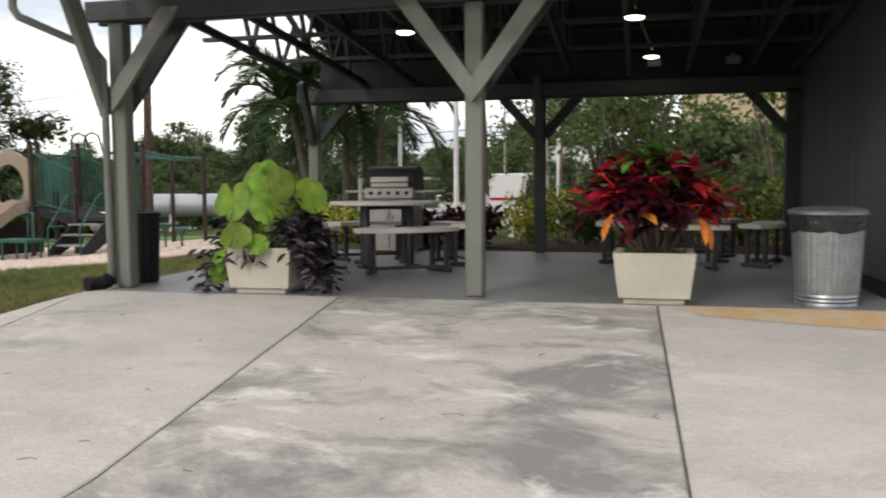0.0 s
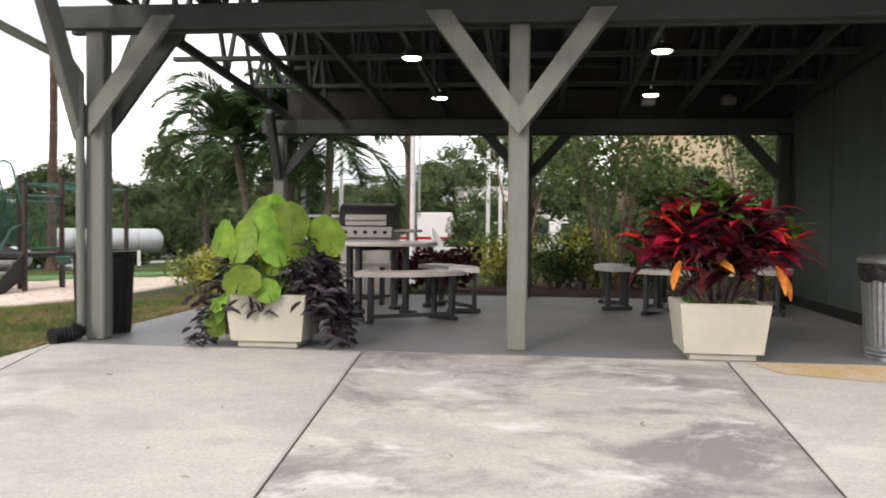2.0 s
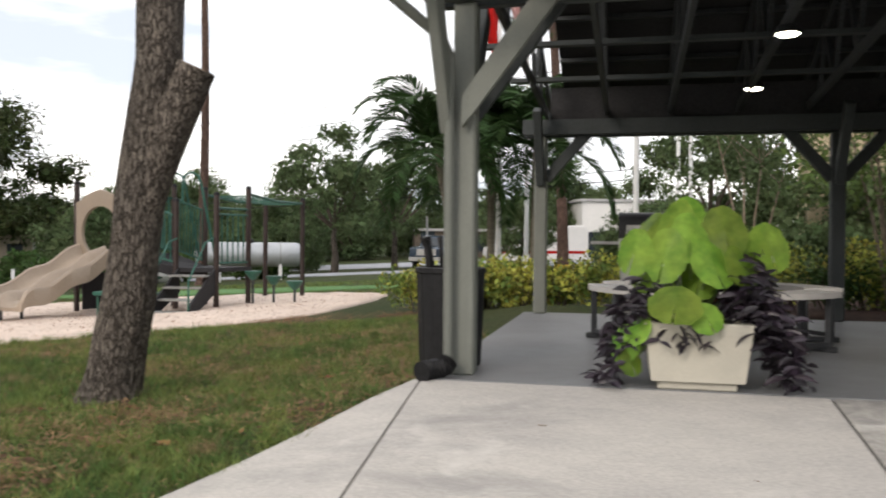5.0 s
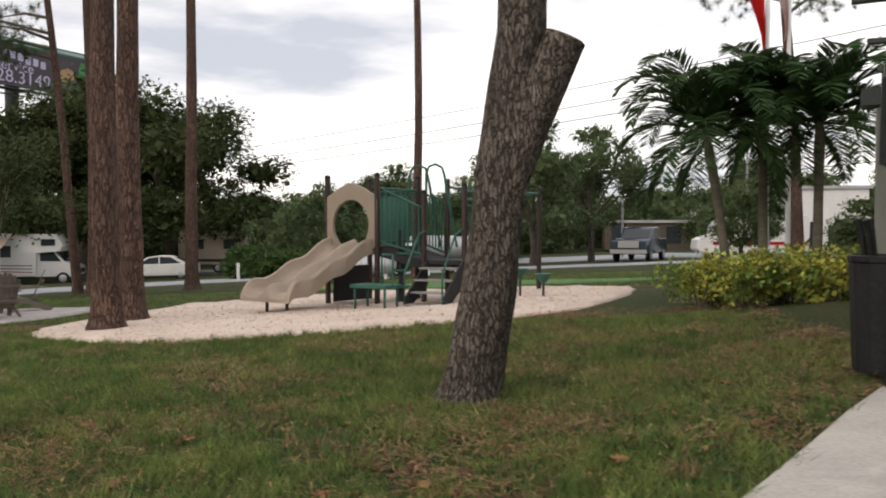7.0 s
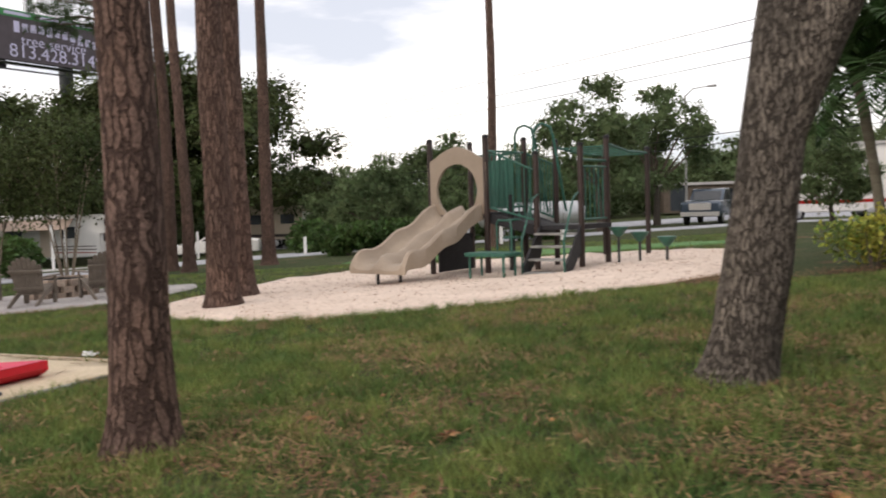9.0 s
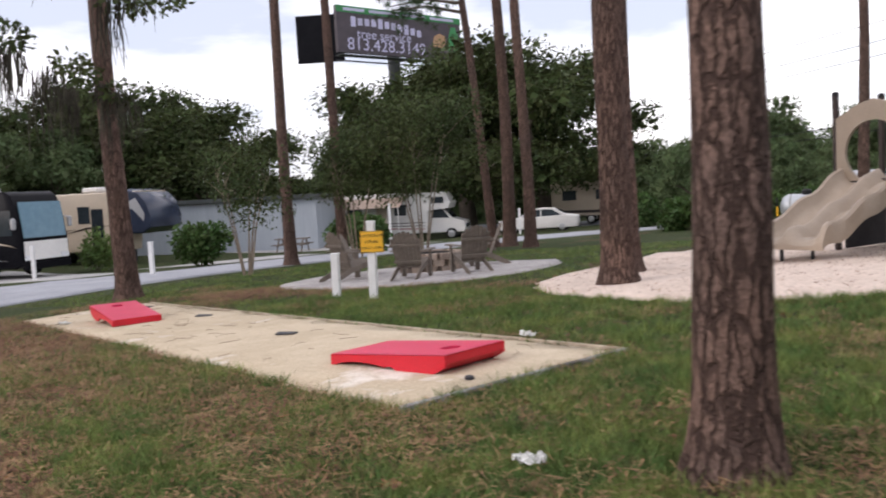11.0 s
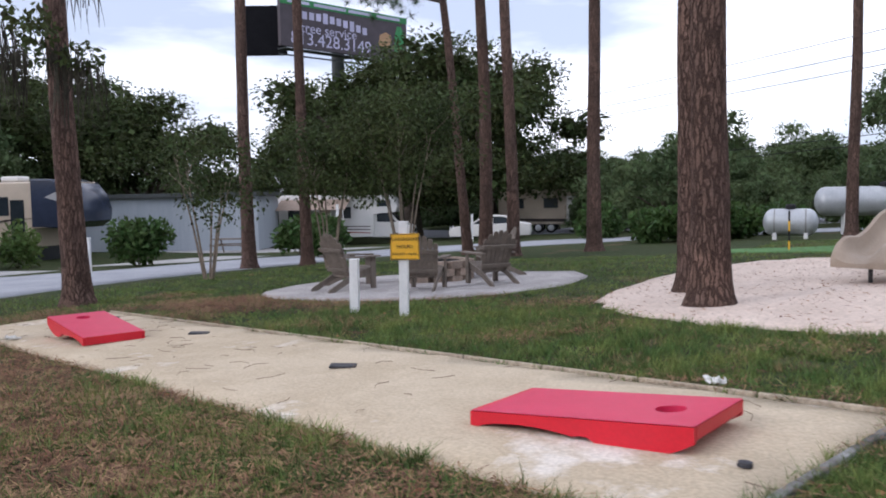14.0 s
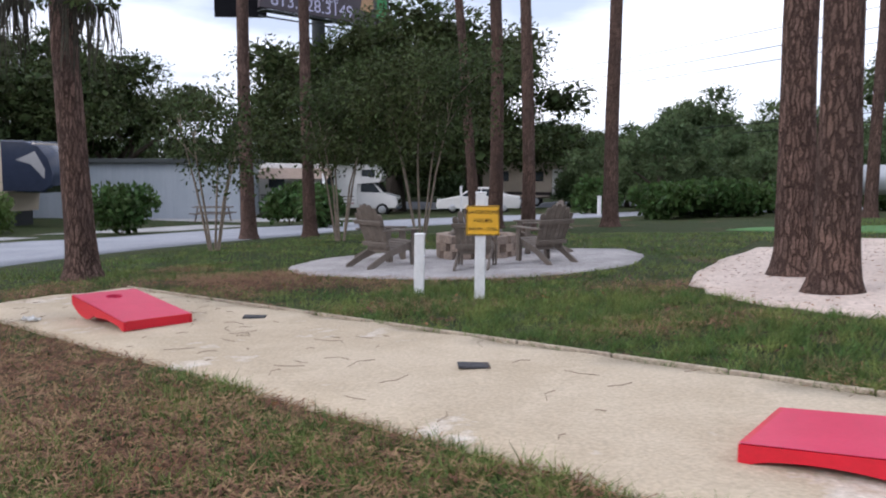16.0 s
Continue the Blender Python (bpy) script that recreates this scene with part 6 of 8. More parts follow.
def palm(x, y, h, seed, lean=(0, 0)):
    rng = np.random.default_rng(seed)
    t = thing("palm_tree", "small palm with arching dark green fronds", "palm tree", pose(x, y, land(x, y)), group="palms by the hedge")
    sh = Shape()
    pts = [(lean[0] * (k / 8) ** 1.4, lean[1] * (k / 8) ** 1.4, h * k / 8) for k in range(9)]
    sh.tube(pts, [0.10, 0.085, 0.075, 0.072, 0.07, 0.07, 0.075, 0.08, 0.06], 14, wobble=0.06)
    part("trunk", sh, mat("palm_trunk", (0.16, 0.145, 0.11), (0.12, 0.105, 0.08), scale=2, fine=20, rough=0.9, bump=0.5, stretch=(1, 1, 9)), t, smooth=True)
    top = Vector(pts[-1])
    n = 27
    for i in range(n):
        a = i * 2.399 + seed
        lift = 3.0 - 3.3 * (i / n) + rng.normal() * 0.12
        d = Vector((math.cos(a), math.sin(a), lift)).normalized()
        ln = rng.uniform(1.6, 2.05)
        p, steps = top.copy(), 20
        spine, dirs = [p.copy()], []
        for k in range(steps):
            dirs.append(d.copy())
            p = p + d * ln / steps
            d = (d - Vector((0, 0, 0.035 + 0.011 * k))).normalized()
            spine.append(p.copy())
        fr = Shape()
        fr.tube(spine, [0.018 - 0.0008 * k for k in range(steps + 1)], 4, cap=False)
        for k in range(2, steps):
            for sub in (0.0, 0.33, 0.67):
                b = spine[k].lerp(spine[k + 1], sub)
                d0 = dirs[min(k, steps - 1)]
                side = d0.cross(Vector((0, 0, 1)))
                side = side.normalized() if side.length > 0.05 else Vector((1, 0, 0))
                ll = 0.46 * math.sin(math.pi * (0.18 + 0.74 * (k + sub) / steps)) ** 0.8 * rng.uniform(0.85, 1.1)
                for s in (-1, 1):
                    dd = side * s * 0.8 + d0 * 0.75 + Vector((0, 0, 0.32 - 0.3 * rng.random()))
                    blade(fr, b, dd, ll, 0.033, rng.uniform(0.05, 0.14), rng.uniform(-0.9, 0.9))
        part("frond", fr, M_PALM, t)
    return t


palm(-2.55, 16.2, 2.55, 3, (-0.35, 0.0))
palm(-1.95, 16.7, 2.75, 8, (0.0, 0.1))
palm(-1.25, 16.2, 2.65, 15, (0.05, 0.1))


def bush(x, y, r, h, material, label, seed, leaf=0.085, count=1300, name="bush", group="hedge bushes", lift=0.0):
    rng = np.random.default_rng(seed)
    t = thing(name, label, "bush", pose(x, y, land(x, y) + lift), group=group)
    bl = [((rng.uniform(-0.6, 0.6) * r, rng.uniform(-0.6, 0.6) * r, h * rng.uniform(0.3, 0.68)), (r * 0.55, r * 0.55, h * 0.36)) for _ in range(8)]
    pts, out = cloud(rng, bl, count, 0.75)
    pts[:, 2] = np.maximum(pts[:, 2], 0.02)
    v, f = leaves(rng, pts, leaf, leaf * 0.55, droop=-0.1, outward=out)
    ob = new("foliage", quick_mesh("foliage", v, f, material))
    ob.parent = t
    sh = Shape()
    for _ in range(7):
        a = rng.uniform(0, 6.28)
        sh.tube([(0.05 * math.cos(a), 0.05 * math.sin(a), -0.02), (r * 0.5 * math.cos(a), r * 0.5 * math.sin(a), h * 0.6)], [0.012, 0.005], 5)
    part("undergrowth", sh, M_BRANCH, t)["kind"] = "stuff"
    return t


VARIEG = "variegated yellow-green hedge bush beside the lawn"
for i, (x, y) in enumerate(((-3.2, 14.1), (-2.7, 13.7), (-2.2, 13.95), (-1.7, 13.55), (-1.15, 13.8), (-2.95, 14.6), (-2.0, 14.55), (-1.3, 14.5), (-0.7, 13.4))):
    bush(x, y, 0.55, 0.78, M_HEDGE, VARIEG, 100 + i)

# bed behind the pavilion
BED = [tuple((PAV @ Vector((u, v, 0))).xy) for u, v in ((1.5, 4.5), (10, 4.5), (12, 9.5), (6, 10.5), (2.4, 9.0))]
sheet("mulch_bed", softened(BED, 1, 0.05), 0.03, M_MULCH, "dark brown mulch bed behind the pavilion", "mulch bed", relief=0.03)
for i in range(14):
    u = 2.7 + i * 0.42 + 0.1 * math.sin(i * 3)
    v = 6.9 + 0.5 * math.sin(i * 1.9)
    p = PAV @ Vector((u, v, 0))
    bush(p.x, p.y, 0.58, 0.95 + 0.15 * math.sin(i * 2.3), M_HEDGE if i % 3 < 2 else M_BUSH, "yellow-green shrub in the mulch bed behind the pavilion" if i % 3 < 2 else "dark green shrub in the mulch bed behind the pavilion", 200 + i, count=1100, group="shrubs behind the pavilion")
for u, v in ((1.75, 5.5), (2.1, 5.0), (1.3, 5.1)):
    p = PAV @ Vector((u, v, 0))
    bush(p.x, p.y, 0.36, 0.62, M_MAROON, "dark purple-red leafy shrub by the pavilion", int(u * 100), leaf=0.14, count=420, group="purple shrubs")


def myrtle(x, y, h, seed, material, label, stems=6, count=2600, leaf=0.07, r=1.0):
    """A crape myrtle: several thin stems from one foot, a light crown above."""
    rng = np.random.default_rng(seed)
    t = thing("crape_myrtle", label, "small tree", pose(x, y, land(x, y)), group="crape myrtles")
    bl = []
    for i in range(stems):
        a = 2 * math.pi * i / stems + rng.normal() * 0.2
        e = Vector((r * 0.55 * math.cos(a), r * 0.55 * math.sin(a), h * rng.uniform(0.62, 0.8)))
        sh = Shape()
        b = Vector((0.09 * math.cos(a), 0.09 * math.sin(a), -0.03))
        m1 = b.lerp(e, 0.4) + Vector((0, 0, h * 0.06)) + Vector(rng.normal(size=3)) * 0.03
        sh.tube([b, m1, e], [0.028, 0.021, 0.008], 7)
        part("stem", sh, M_CUT, t, smooth=True)
        for _ in range(3):
            f = rng.uniform(0.4, 0.95)
            q = m1.lerp(e, f)
            w = q + Vector((rng.normal() * 0.35 * r, rng.normal() * 0.35 * r, h * 0.16))
            sh = Shape()
            sh.tube([q, q.lerp(w, 0.5) + Vector((0, 0, 0.04)), w], [0.012, 0.008, 0.003], 5)
            part("twig", sh, M_CUT, t)
            bl.append((tuple(w), (r * 0.5, r * 0.5, h * 0.13)))
            bl.append((tuple(q + Vector((rng.normal() * 0.5 * r, rng.normal() * 0.5 * r, -h * 0.03))), (r * 0.45, r * 0.45, h * 0.12)))
        bl.append((tuple(e + Vector((0, 0, h * 0.12))), (r * 0.5, r * 0.5, h * 0.13)))
    pts, out = cloud(rng, bl, count, 0.85)
    v, f = leaves(rng, pts, leaf, leaf * 0.5, outward=out)
    ob = new("crown", quick_mesh("crown", v, f, material))
    ob.parent = t
    return t


myrtle(-22.9, 17.4, 3.4, 31, M_LEAF, "thin-stemmed crape myrtle in the lawn by the road", 5, 3000, 0.11, 1.2)
myrtle(-20.1, 20.9, 4.4, 32, M_LEAF, "crape myrtle with dense dark crown behind the fire pit", 6, 9000, 0.11, 1.4)
myrtle(-21.9, 20.4, 3.9, 33, M_LEAF, "crape myrtle with rust-tinged crown behind the fire pit", 5, 6000, 0.11, 1.2)
for i, (u, v, h, r) in enumerate(((4.3, 6.4, 3.6, 1.2), (2.9, 9.4, 3.8, 1.2), (6.6, 7.2, 3.8, 1.3), (8.6, 6.8, 3.8, 1.4))):
    p = PAV @ Vector((u, v, 0))
    myrtle(p.x, p.y, h, 50 + i, M_LEAF_LIGHT if i % 2 == 0 else M_LEAF_FAR, "multi-stemmed crape myrtle behind the pavilion", 7 if i == 0 else 4, 3600, 0.11, r)

# ---- trees beyond ----


def big_tree(name, label, m, seed, h, spread, base, leaf_m, count=7000, leaf=0.42, r=1.6, tr=0.3, group="far trees"):
    rng = np.random.default_rng(seed)
    t = thing(name, label, "tree", m, group=group)
    bl = blobs_for(rng, base, spread, h - base - r * 0.5, 40, r)
    pts = [(0, 0, -0.1), (0.05, 0, base * 0.4), (-0.08, 0.05, base * 0.8), (0.0, 0.1, base * 1.05)]
    return limbs_and_leaves(t, rng, pts, [tr * 1.4, tr, tr * 0.85, tr * 0.75], bl, count, leaf, leaf * 0.55, M_OAK, leaf_m, 12, 0.55, inner=count // 7)


def at(x, y, turn=0.0, k=1.0, kz=None):
    return pose(x, y, land(x, y), 0, 0, turn) @ Matrix.Diagonal((k, k, kz or k, 1))


oak_a = big_tree("live_oak", "large dark spreading live oak behind the parked caravans", at(-40.5, 54.5, 0, 1.38, 1.12), 61, 13.5, 6.5, 3.2, M_LEAF, 26000, 0.24, 2.1, 0.45, "large oaks")
copy_thing(oak_a, at(-37.0, 60.0, 80, 0.95))
copy_thing(oak_a, at(-47.5, 60.8, 160, 0.95))
copy_thing(oak_a, at(-55.5, 43.5, 210, 0.72))
copy_thing(oak_a, at(-58, 38, 300, 0.82))
copy_thing(oak_a, at(-60, 32, 40, 0.72))
copy_thing(oak_a, at(-60, 14, 120, 0.95))
oak_b = big_tree("broadleaf_tree", "mid-sized green tree with loose open crown", at(-22, 66), 62, 8.5, 3.6, 1.6, M_LEAF_FAR, 13000, 0.20, 1.3, 0.22)
low_c = big_tree("thicket_tree", "low dense green tree reaching to the ground", at(-14, 60), 63, 5.6, 3.4, 0.7, M_LEAF_FAR, 14000, 0.20, 1.25, 0.16)
fine_d = big_tree("airy_tree", "light green tree with thin feathery crown", at(-8.5, 48, 0, 1.0), 64, 8.4, 3.2, 2.4, M_LEAF_FAR, 9000, 0.17, 1.0, 0.18)
rng = np.random.default_rng(77)
for i in range(64):
    b = radians(-62 + 142 * (i + rng.uniform(-0.3, 0.3)) / 63)
    d = rng.uniform(74, 96)
    x, y = -6 - d * math.sin(b), 4 + d * math.cos(b)
    copy_thing((low_c, oak_b, low_c)[i % 3], at(x, y, rng.uniform(0, 360), rng.uniform(1.0, 1.45), rng.uniform(0.85, 1.2)))
for x, y, k in ((-24, 54, 0.9), (-18.5, 56, 0.8), (-27, 60, 0.9), (-12, 52, 0.6), (-34, 66, 0.95), (-48, 52, 0.7), (-55, 31, 1.0), (-56, 20, 1.0), (-20, 47.5, 0.55), (-15.5, 45, 0.5)):
    copy_thing(low_c if k < 0.95 else oak_b, at(x, y, x * 37, k))
copy_thing(fine_d, at(-5.5, 55, 130, 1.05))
copy_thing(fine_d, at(-54, 26, 30, 1.15))
copy_thing(oak_b, at(-20, 44.5, 50, 0.62))
# trees and thicket behind the pavilion
for i, (x, y, k) in enumerate(((0.6, 36, 0.42), (4.6, 24.5, 0.62), (7.4, 22.5, 0.6), (10.6, 18.5, 0.6), (13.6, 20.5, 0.75), (5.2, 34, 0.5), (14.8, 28, 0.8), (18, 22, 0.9))):
    copy_thing((oak_b, fine_d, low_c)[i % 3], at(x, y, i * 67, k))
# unseen ring of trees behind the walker, added only to keep the light consistent
for i in range(16):
    a = i / 15
    copy_thing(low_c if i % 2 else oak_b, at(-60 + 130 * a, -55 - 12 * math.sin(a * 9), i * 50, 1.5))
# two more unseen trees that close the added ring to the east
copy_thing(low_c, at(75, 10, 20, 1.6))
copy_thing(oak_b, at(60, -20, 20, 1.6))
pine(1.6, 31.0, 0.2, 18, (-0.05, 0.0), crown_from=10.5, seed=12, low_branch=[(8.6, 3.4, 2.6), (8.9, 0.3, 2.4), (9.3, 2.2, 1.8), (8.2, 5.2, 1.6)])
for x, y, k in ((-27.5, 27.5, 0.0), (-33.5, 24.5, 0.0), (-31.5, 31, 0.0), (-21.8, 40.0, 0.0), (-15.0, 33.5, 0.0), (-10.5, 38.5, 0.0), (-17.4, 36.2, 0.0), (-17.0, 32.6, 0.0), (-16.2, 34.6, 0.0), (-15.6, 36.8, 0.0), (-18.6, 38.4, 0.0), (-16.4, 39.6, 0.0), (-14.2, 37.6, 0.0)):
    bush(x, y, 1.15, 1.7 if x < -20 else 1.3, M_FROND, "feathery green shrub by the camping road", int(-x * 7), leaf=0.26, count=2400, group="roadside shrubs")
bush(-40.6, 24.6, 0.9, 2.0, M_LEAF_LIGHT, "light green shrub before the motor coach", 901, leaf=0.24, count=900, group="roadside shrubs")

# ---- putting green with its stake ----
sheet("putting_green", lobes(-8.6, 24.0, 5.6, 1.5, -6, 0.12, seed=2.0), 0.03, mat("green_turf", (0.11, 0.22, 0.085), (0.09, 0.19, 0.07), scale=2, fine=80, fine_amount=0.15, rough=0.9, bump=0.2, spread=0), "smooth bright green putting turf", "putting green")
t = thing("marker_stake", "black and yellow striped stake on the putting green", "stake", pose(-12.0, 24.0, land(-12, 24)))
for i in range(4):
    sh = Shape()
    sh.tube([(0, 0, i * 0.22), (0, 0, i * 0.22 + 0.22)], 0.022, 8)
    part("band", sh, M_BLACK if i % 2 else M_YELLOW, t)

# ---- propane tanks ----
M_TANK = mat("silver_tank_paint", (0.52, 0.54, 0.56), (0.43, 0.45, 0.47), scale=1.5, fine=30, fine_amount=0.08, rough=0.42, metal=0.35, bump=0.03)


def tank(m, length, r, rise, label):
    t = thing("propane_tank", label, "gas tank", m, group="propane tanks")
    prof = [(0.001, 0.0)] + [(r * math.sin(a * math.pi / 12), r * 0.7 * (1 - math.cos(a * math.pi / 12))) for a in range(1, 7)]
    prof += [(rr, length - z) for rr, z in prof[::-1]]
    sh = Shape()
    sh.lathe(prof, 28, at=(0, 0, r + rise), m=Matrix.Rotation(radians(90), 4, 'Y'))
    part("shell", sh, M_TANK, t, smooth=True)
    for x in (length * 0.22, length * 0.78):
        sh = Shape()
        sh.box((x, 0, rise * 0.5 + r * 0.12), (0.12, r * 1.3, rise + r * 0.25), ch=0.01)
        part("saddle", sh, M_WHITE, t)
        sh = Shape()
        sh.lathe([(r + 0.006, -0.02), (r + 0.006, 0.02)], 28, at=(x, 0, r + rise), m=Matrix.Rotation(radians(90), 4, 'Y'))
        part("strap", sh, M_CONDUIT, t)
    sh = Shape()
    sh.lathe([(0.16, 0.0), (0.16, 0.12), (0.12, 0.17), (0.001, 0.18)], 16, at=(length / 2, 0, 2 * r + rise - 0.03))
    part("valve_dome", sh, M_BLACK, t, smooth=True)


tank(pose(-12.5, 35.0, land(-12.5, 35), 0, 0, 12), 4.3, 0.49, 0.66, "large silver propane tank on steel saddles")
tank(pose(-13.7, 32.0, land(-13.7, 32), 0, 0, 4), 1.6, 0.42, 0.14, "small silver propane tank on low saddles")

# ---- vehicles; x forward, y to their left ----
M_GLASS = mat("dark_window_glass", (0.030, 0.038, 0.045), (0.022, 0.028, 0.034), scale=1, fine=10, fine_amount=0.1, rough=0.08, bump=0)
M_TYRE = mat("tyre_rubber", (0.018, 0.018, 0.018), (0.024, 0.024, 0.024), scale=6, fine=40, rough=0.9, bump=0.2)
M_RIM = mat("alloy_rim", (0.55, 0.55, 0.56), (0.48, 0.48, 0.49), scale=6, rough=0.3, metal=0.8, bump=0)
M_COACH = mat("black_coach_paint", (0.007, 0.007, 0.009), (0.010, 0.010, 0.012), scale=1, fine=10, rough=0.35, bump=0, gloss=0.05)
M_SILVER = mat("silver_paint", (0.50, 0.50, 0.51), (0.46, 0.46, 0.47), scale=1, fine=10, fine_amount=0.05, rough=0.25, metal=0.4, bump=0)
M_CREAM = mat("cream_panel", (0.52, 0.43, 0.33), (0.47, 0.39, 0.30), scale=1, fine=20, fine_amount=0.05, rough=0.4, bump=0.02)
M_RVWHITE = mat("white_panel", (0.74, 0.72, 0.69), (0.68, 0.665, 0.64), scale=1, fine=20, fine_amount=0.05, rough=0.35, bump=0.02)
M_NAVY = mat("navy_front_cap", (0.028, 0.036, 0.060), (0.035, 0.045, 0.075), scale=1, rough=0.2, bump=0)
M_CARRED = mat("red_car_paint", (0.32, 0.012, 0.012), (0.28, 0.010, 0.010), scale=1, fine=10, fine_amount=0.05, rough=0.2, bump=0)
M_BLUE = mat("slate_blue_paint", (0.060, 0.085, 0.115), (0.05, 0.07, 0.10), scale=1, fine=10, fine_amount=0.05, rough=0.2, metal=0.3, bump=0)
M_LIGHT = mat("headlamp_glass", (0.75, 0.76, 0.78), (0.7, 0.7, 0.72), rough=0.15, bump=0)


def wheel(t, x, y, r, w=0.22):
    s = 1 if y > 0 else -1
    sh = Shape()
    sh.lathe([(r * 0.62, -w / 2), (r * 0.95, -w / 2), (r, -w * 0.35), (r, w * 0.35), (r * 0.95, w / 2), (r * 0.62, w / 2)], 24, at=(x, y, r), m=Matrix.Rotation(radians(90), 4, 'X'))
    wh = new("wheel")
    wh.parent = t
    part("tyre", sh, M_TYRE, wh, smooth=True)
    sh = Shape()
    sh.lathe([(r * 0.64, 0.0), (r * 0.6, s * -0.02), (r * 0.2, s * -0.05), (0.001, s * -0.03)], 20, at=(x, y + s * w * 0.45, r), m=Matrix.Rotation(radians(90), 4, 'X'))
    part("rim", sh, M_RIM, wh, smooth=True)


def hull(t, name, profile, width, material, inset=0.06, label=""):
    """A body drawn out across its width from a side outline (x, z), with rounded flanks."""
    sh = Shape()
    n = len(profile)
    cx = sum(p[0] for p in profile) / n
    cz = sum(p[1] for p in profile) / n
    rings = [(-width / 2, 1 - inset), (-width / 2 + 0.07, 1.0), (width / 2 - 0.07, 1.0), (width / 2, 1 - inset)]
    for y, k in rings:
        for x, z in profile:
            sx = cx + (x - cx) * (1 - (1 - k) * 0.35)
            sh.v.append((sx, y, cz + (z - cz) * (1 - (1 - k) * 0.6)))
    for r in range(3):
        for i in range(n):
            a, b = r * n + i, r * n + (i + 1) % n
            sh.f.append((a, b, b + n, a + n))
    sh.f.append(tuple(range(n))[::-1])
    sh.f.append(tuple(range(3 * n, 4 * n)))
    return part(name, sh, material, t, label, smooth=True)


def flank(t, name, poly, y, material, thick=0.02, label=""):
    """A panel, window or stripe lying on a side at y."""
    s = 1 if y > 0 else -1
    sh = Shape()
    sh.prism(poly, y - 0.004 * s, y + thick * s, UPRIGHT)
    return part(name, sh, material, t, label)


def face(t, name, x, y, z, w, h, material, thick=0.02, tilt=0.0):
    """A panel on the front or the back, at x."""
    sh = Shape()
    sh.box((x, y, z), (thick, w, h), ch=0.005, m=Matrix.Rotation(radians(tilt), 4, 'Y'))
    return part(name, sh, material, t)


def rect(x0, z0, x1, z1):
    return [(x0, z0), (x1, z0), (x1, z1), (x0, z1)]


# black motor coach
t = thing("motor_coach", "black motor coach with silver swooshes and big windscreen", "motorhome", pose(-45.2, 20.3, land(-45, 20), 0, 0, 17))
hull(t, "body", [(-5.6, 0.42), (5.2, 0.42), (5.55, 0.55), (5.62, 1.4), (5.45, 2.6), (5.2, 3.3), (4.9, 3.5), (-5.5, 3.5), (-5.62, 3.3), (-5.62, 0.6)], 2.55, M_COACH)
face(t, "windscreen", 5.52, 0, 2.35, 2.25, 1.45, mat("windscreen_glass", (0.12, 0.22, 0.28), (0.10, 0.19, 0.25), rough=0.06, bump=0), 0.03, -7)
face(t, "front_mask", 5.62, 0, 1.12, 2.3, 0.75, M_RVWHITE, 0.03)
face(t, "bumper", 5.6, 0, 0.52, 2.45, 0.3, M_COACH, 0.14)
for y in (-1, 1):
    face(t, "headlamp", 5.64, y * 0.95, 0.85, 0.42, 0.2, M_LIGHT, 0.03)
    flank(t, "cab_window", rect(4.3, 1.75, 5.2, 2.75), y * 1.275, M_GLASS)
    for k in range(3):
        flank(t, "side_window", rect(-3.6 + k * 2.5, 1.95, -2.2 + k * 2.5, 2.75), y * 1.275, M_GLASS)
    for k, (x0, z0, x1, z1, w) in enumerate(((-5.2, 2.9, 1.5, 1.25, 0.15), (-2.5, 2.5, 3.5, 1.15, 0.09), (0.5, 2.35, 5.3, 1.3, 0.2), (-4.5, 1.6, 0.5, 0.7, 0.1), (1.0, 1.0, 4.9, 0.75, 0.07))):
        flank(t, "swoosh", [(x0, z0), (x0 + (x1 - x0) * 0.5, z0 + (z1 - z0) * 0.62 - w * 0.4), (x1, z1), (x0 + (x1 - x0) * 0.5, z0 + (z1 - z0) * 0.62 + w * 0.7)], y * (1.278 + 0.003 * k), M_SILVER if k != 2 else M_CREAM, 0.012)
    for x in (3.7, -2.6, -3.7):
        wheel(t, x, y * 1.14, 0.5, 0.28)
    sh = Shape()
    sh.box((5.5, y * 1.5, 2.2), (0.16, 0.2, 0.42), ch=0.04)
    sh.beam((5.3, y * 1.25, 2.45), (5.5, y * 1.5, 2.4), 0.05, 0.05)
    part("wing_mirror", sh, M_SILVER, t)
for x in (-3.0, 0.2, 2.6):
    sh = Shape()
    sh.box((x, 0, 3.6), (1.1, 0.8, 0.22), ch=0.06)
    part("roof_unit", sh, M_RVWHITE, t)
sh = Shape()
sh.tube([(-5.0, -1.32, 3.4), (4.4, -1.32, 3.4)], 0.08, 8)
part("rolled_awning", sh, M_COACH, t)

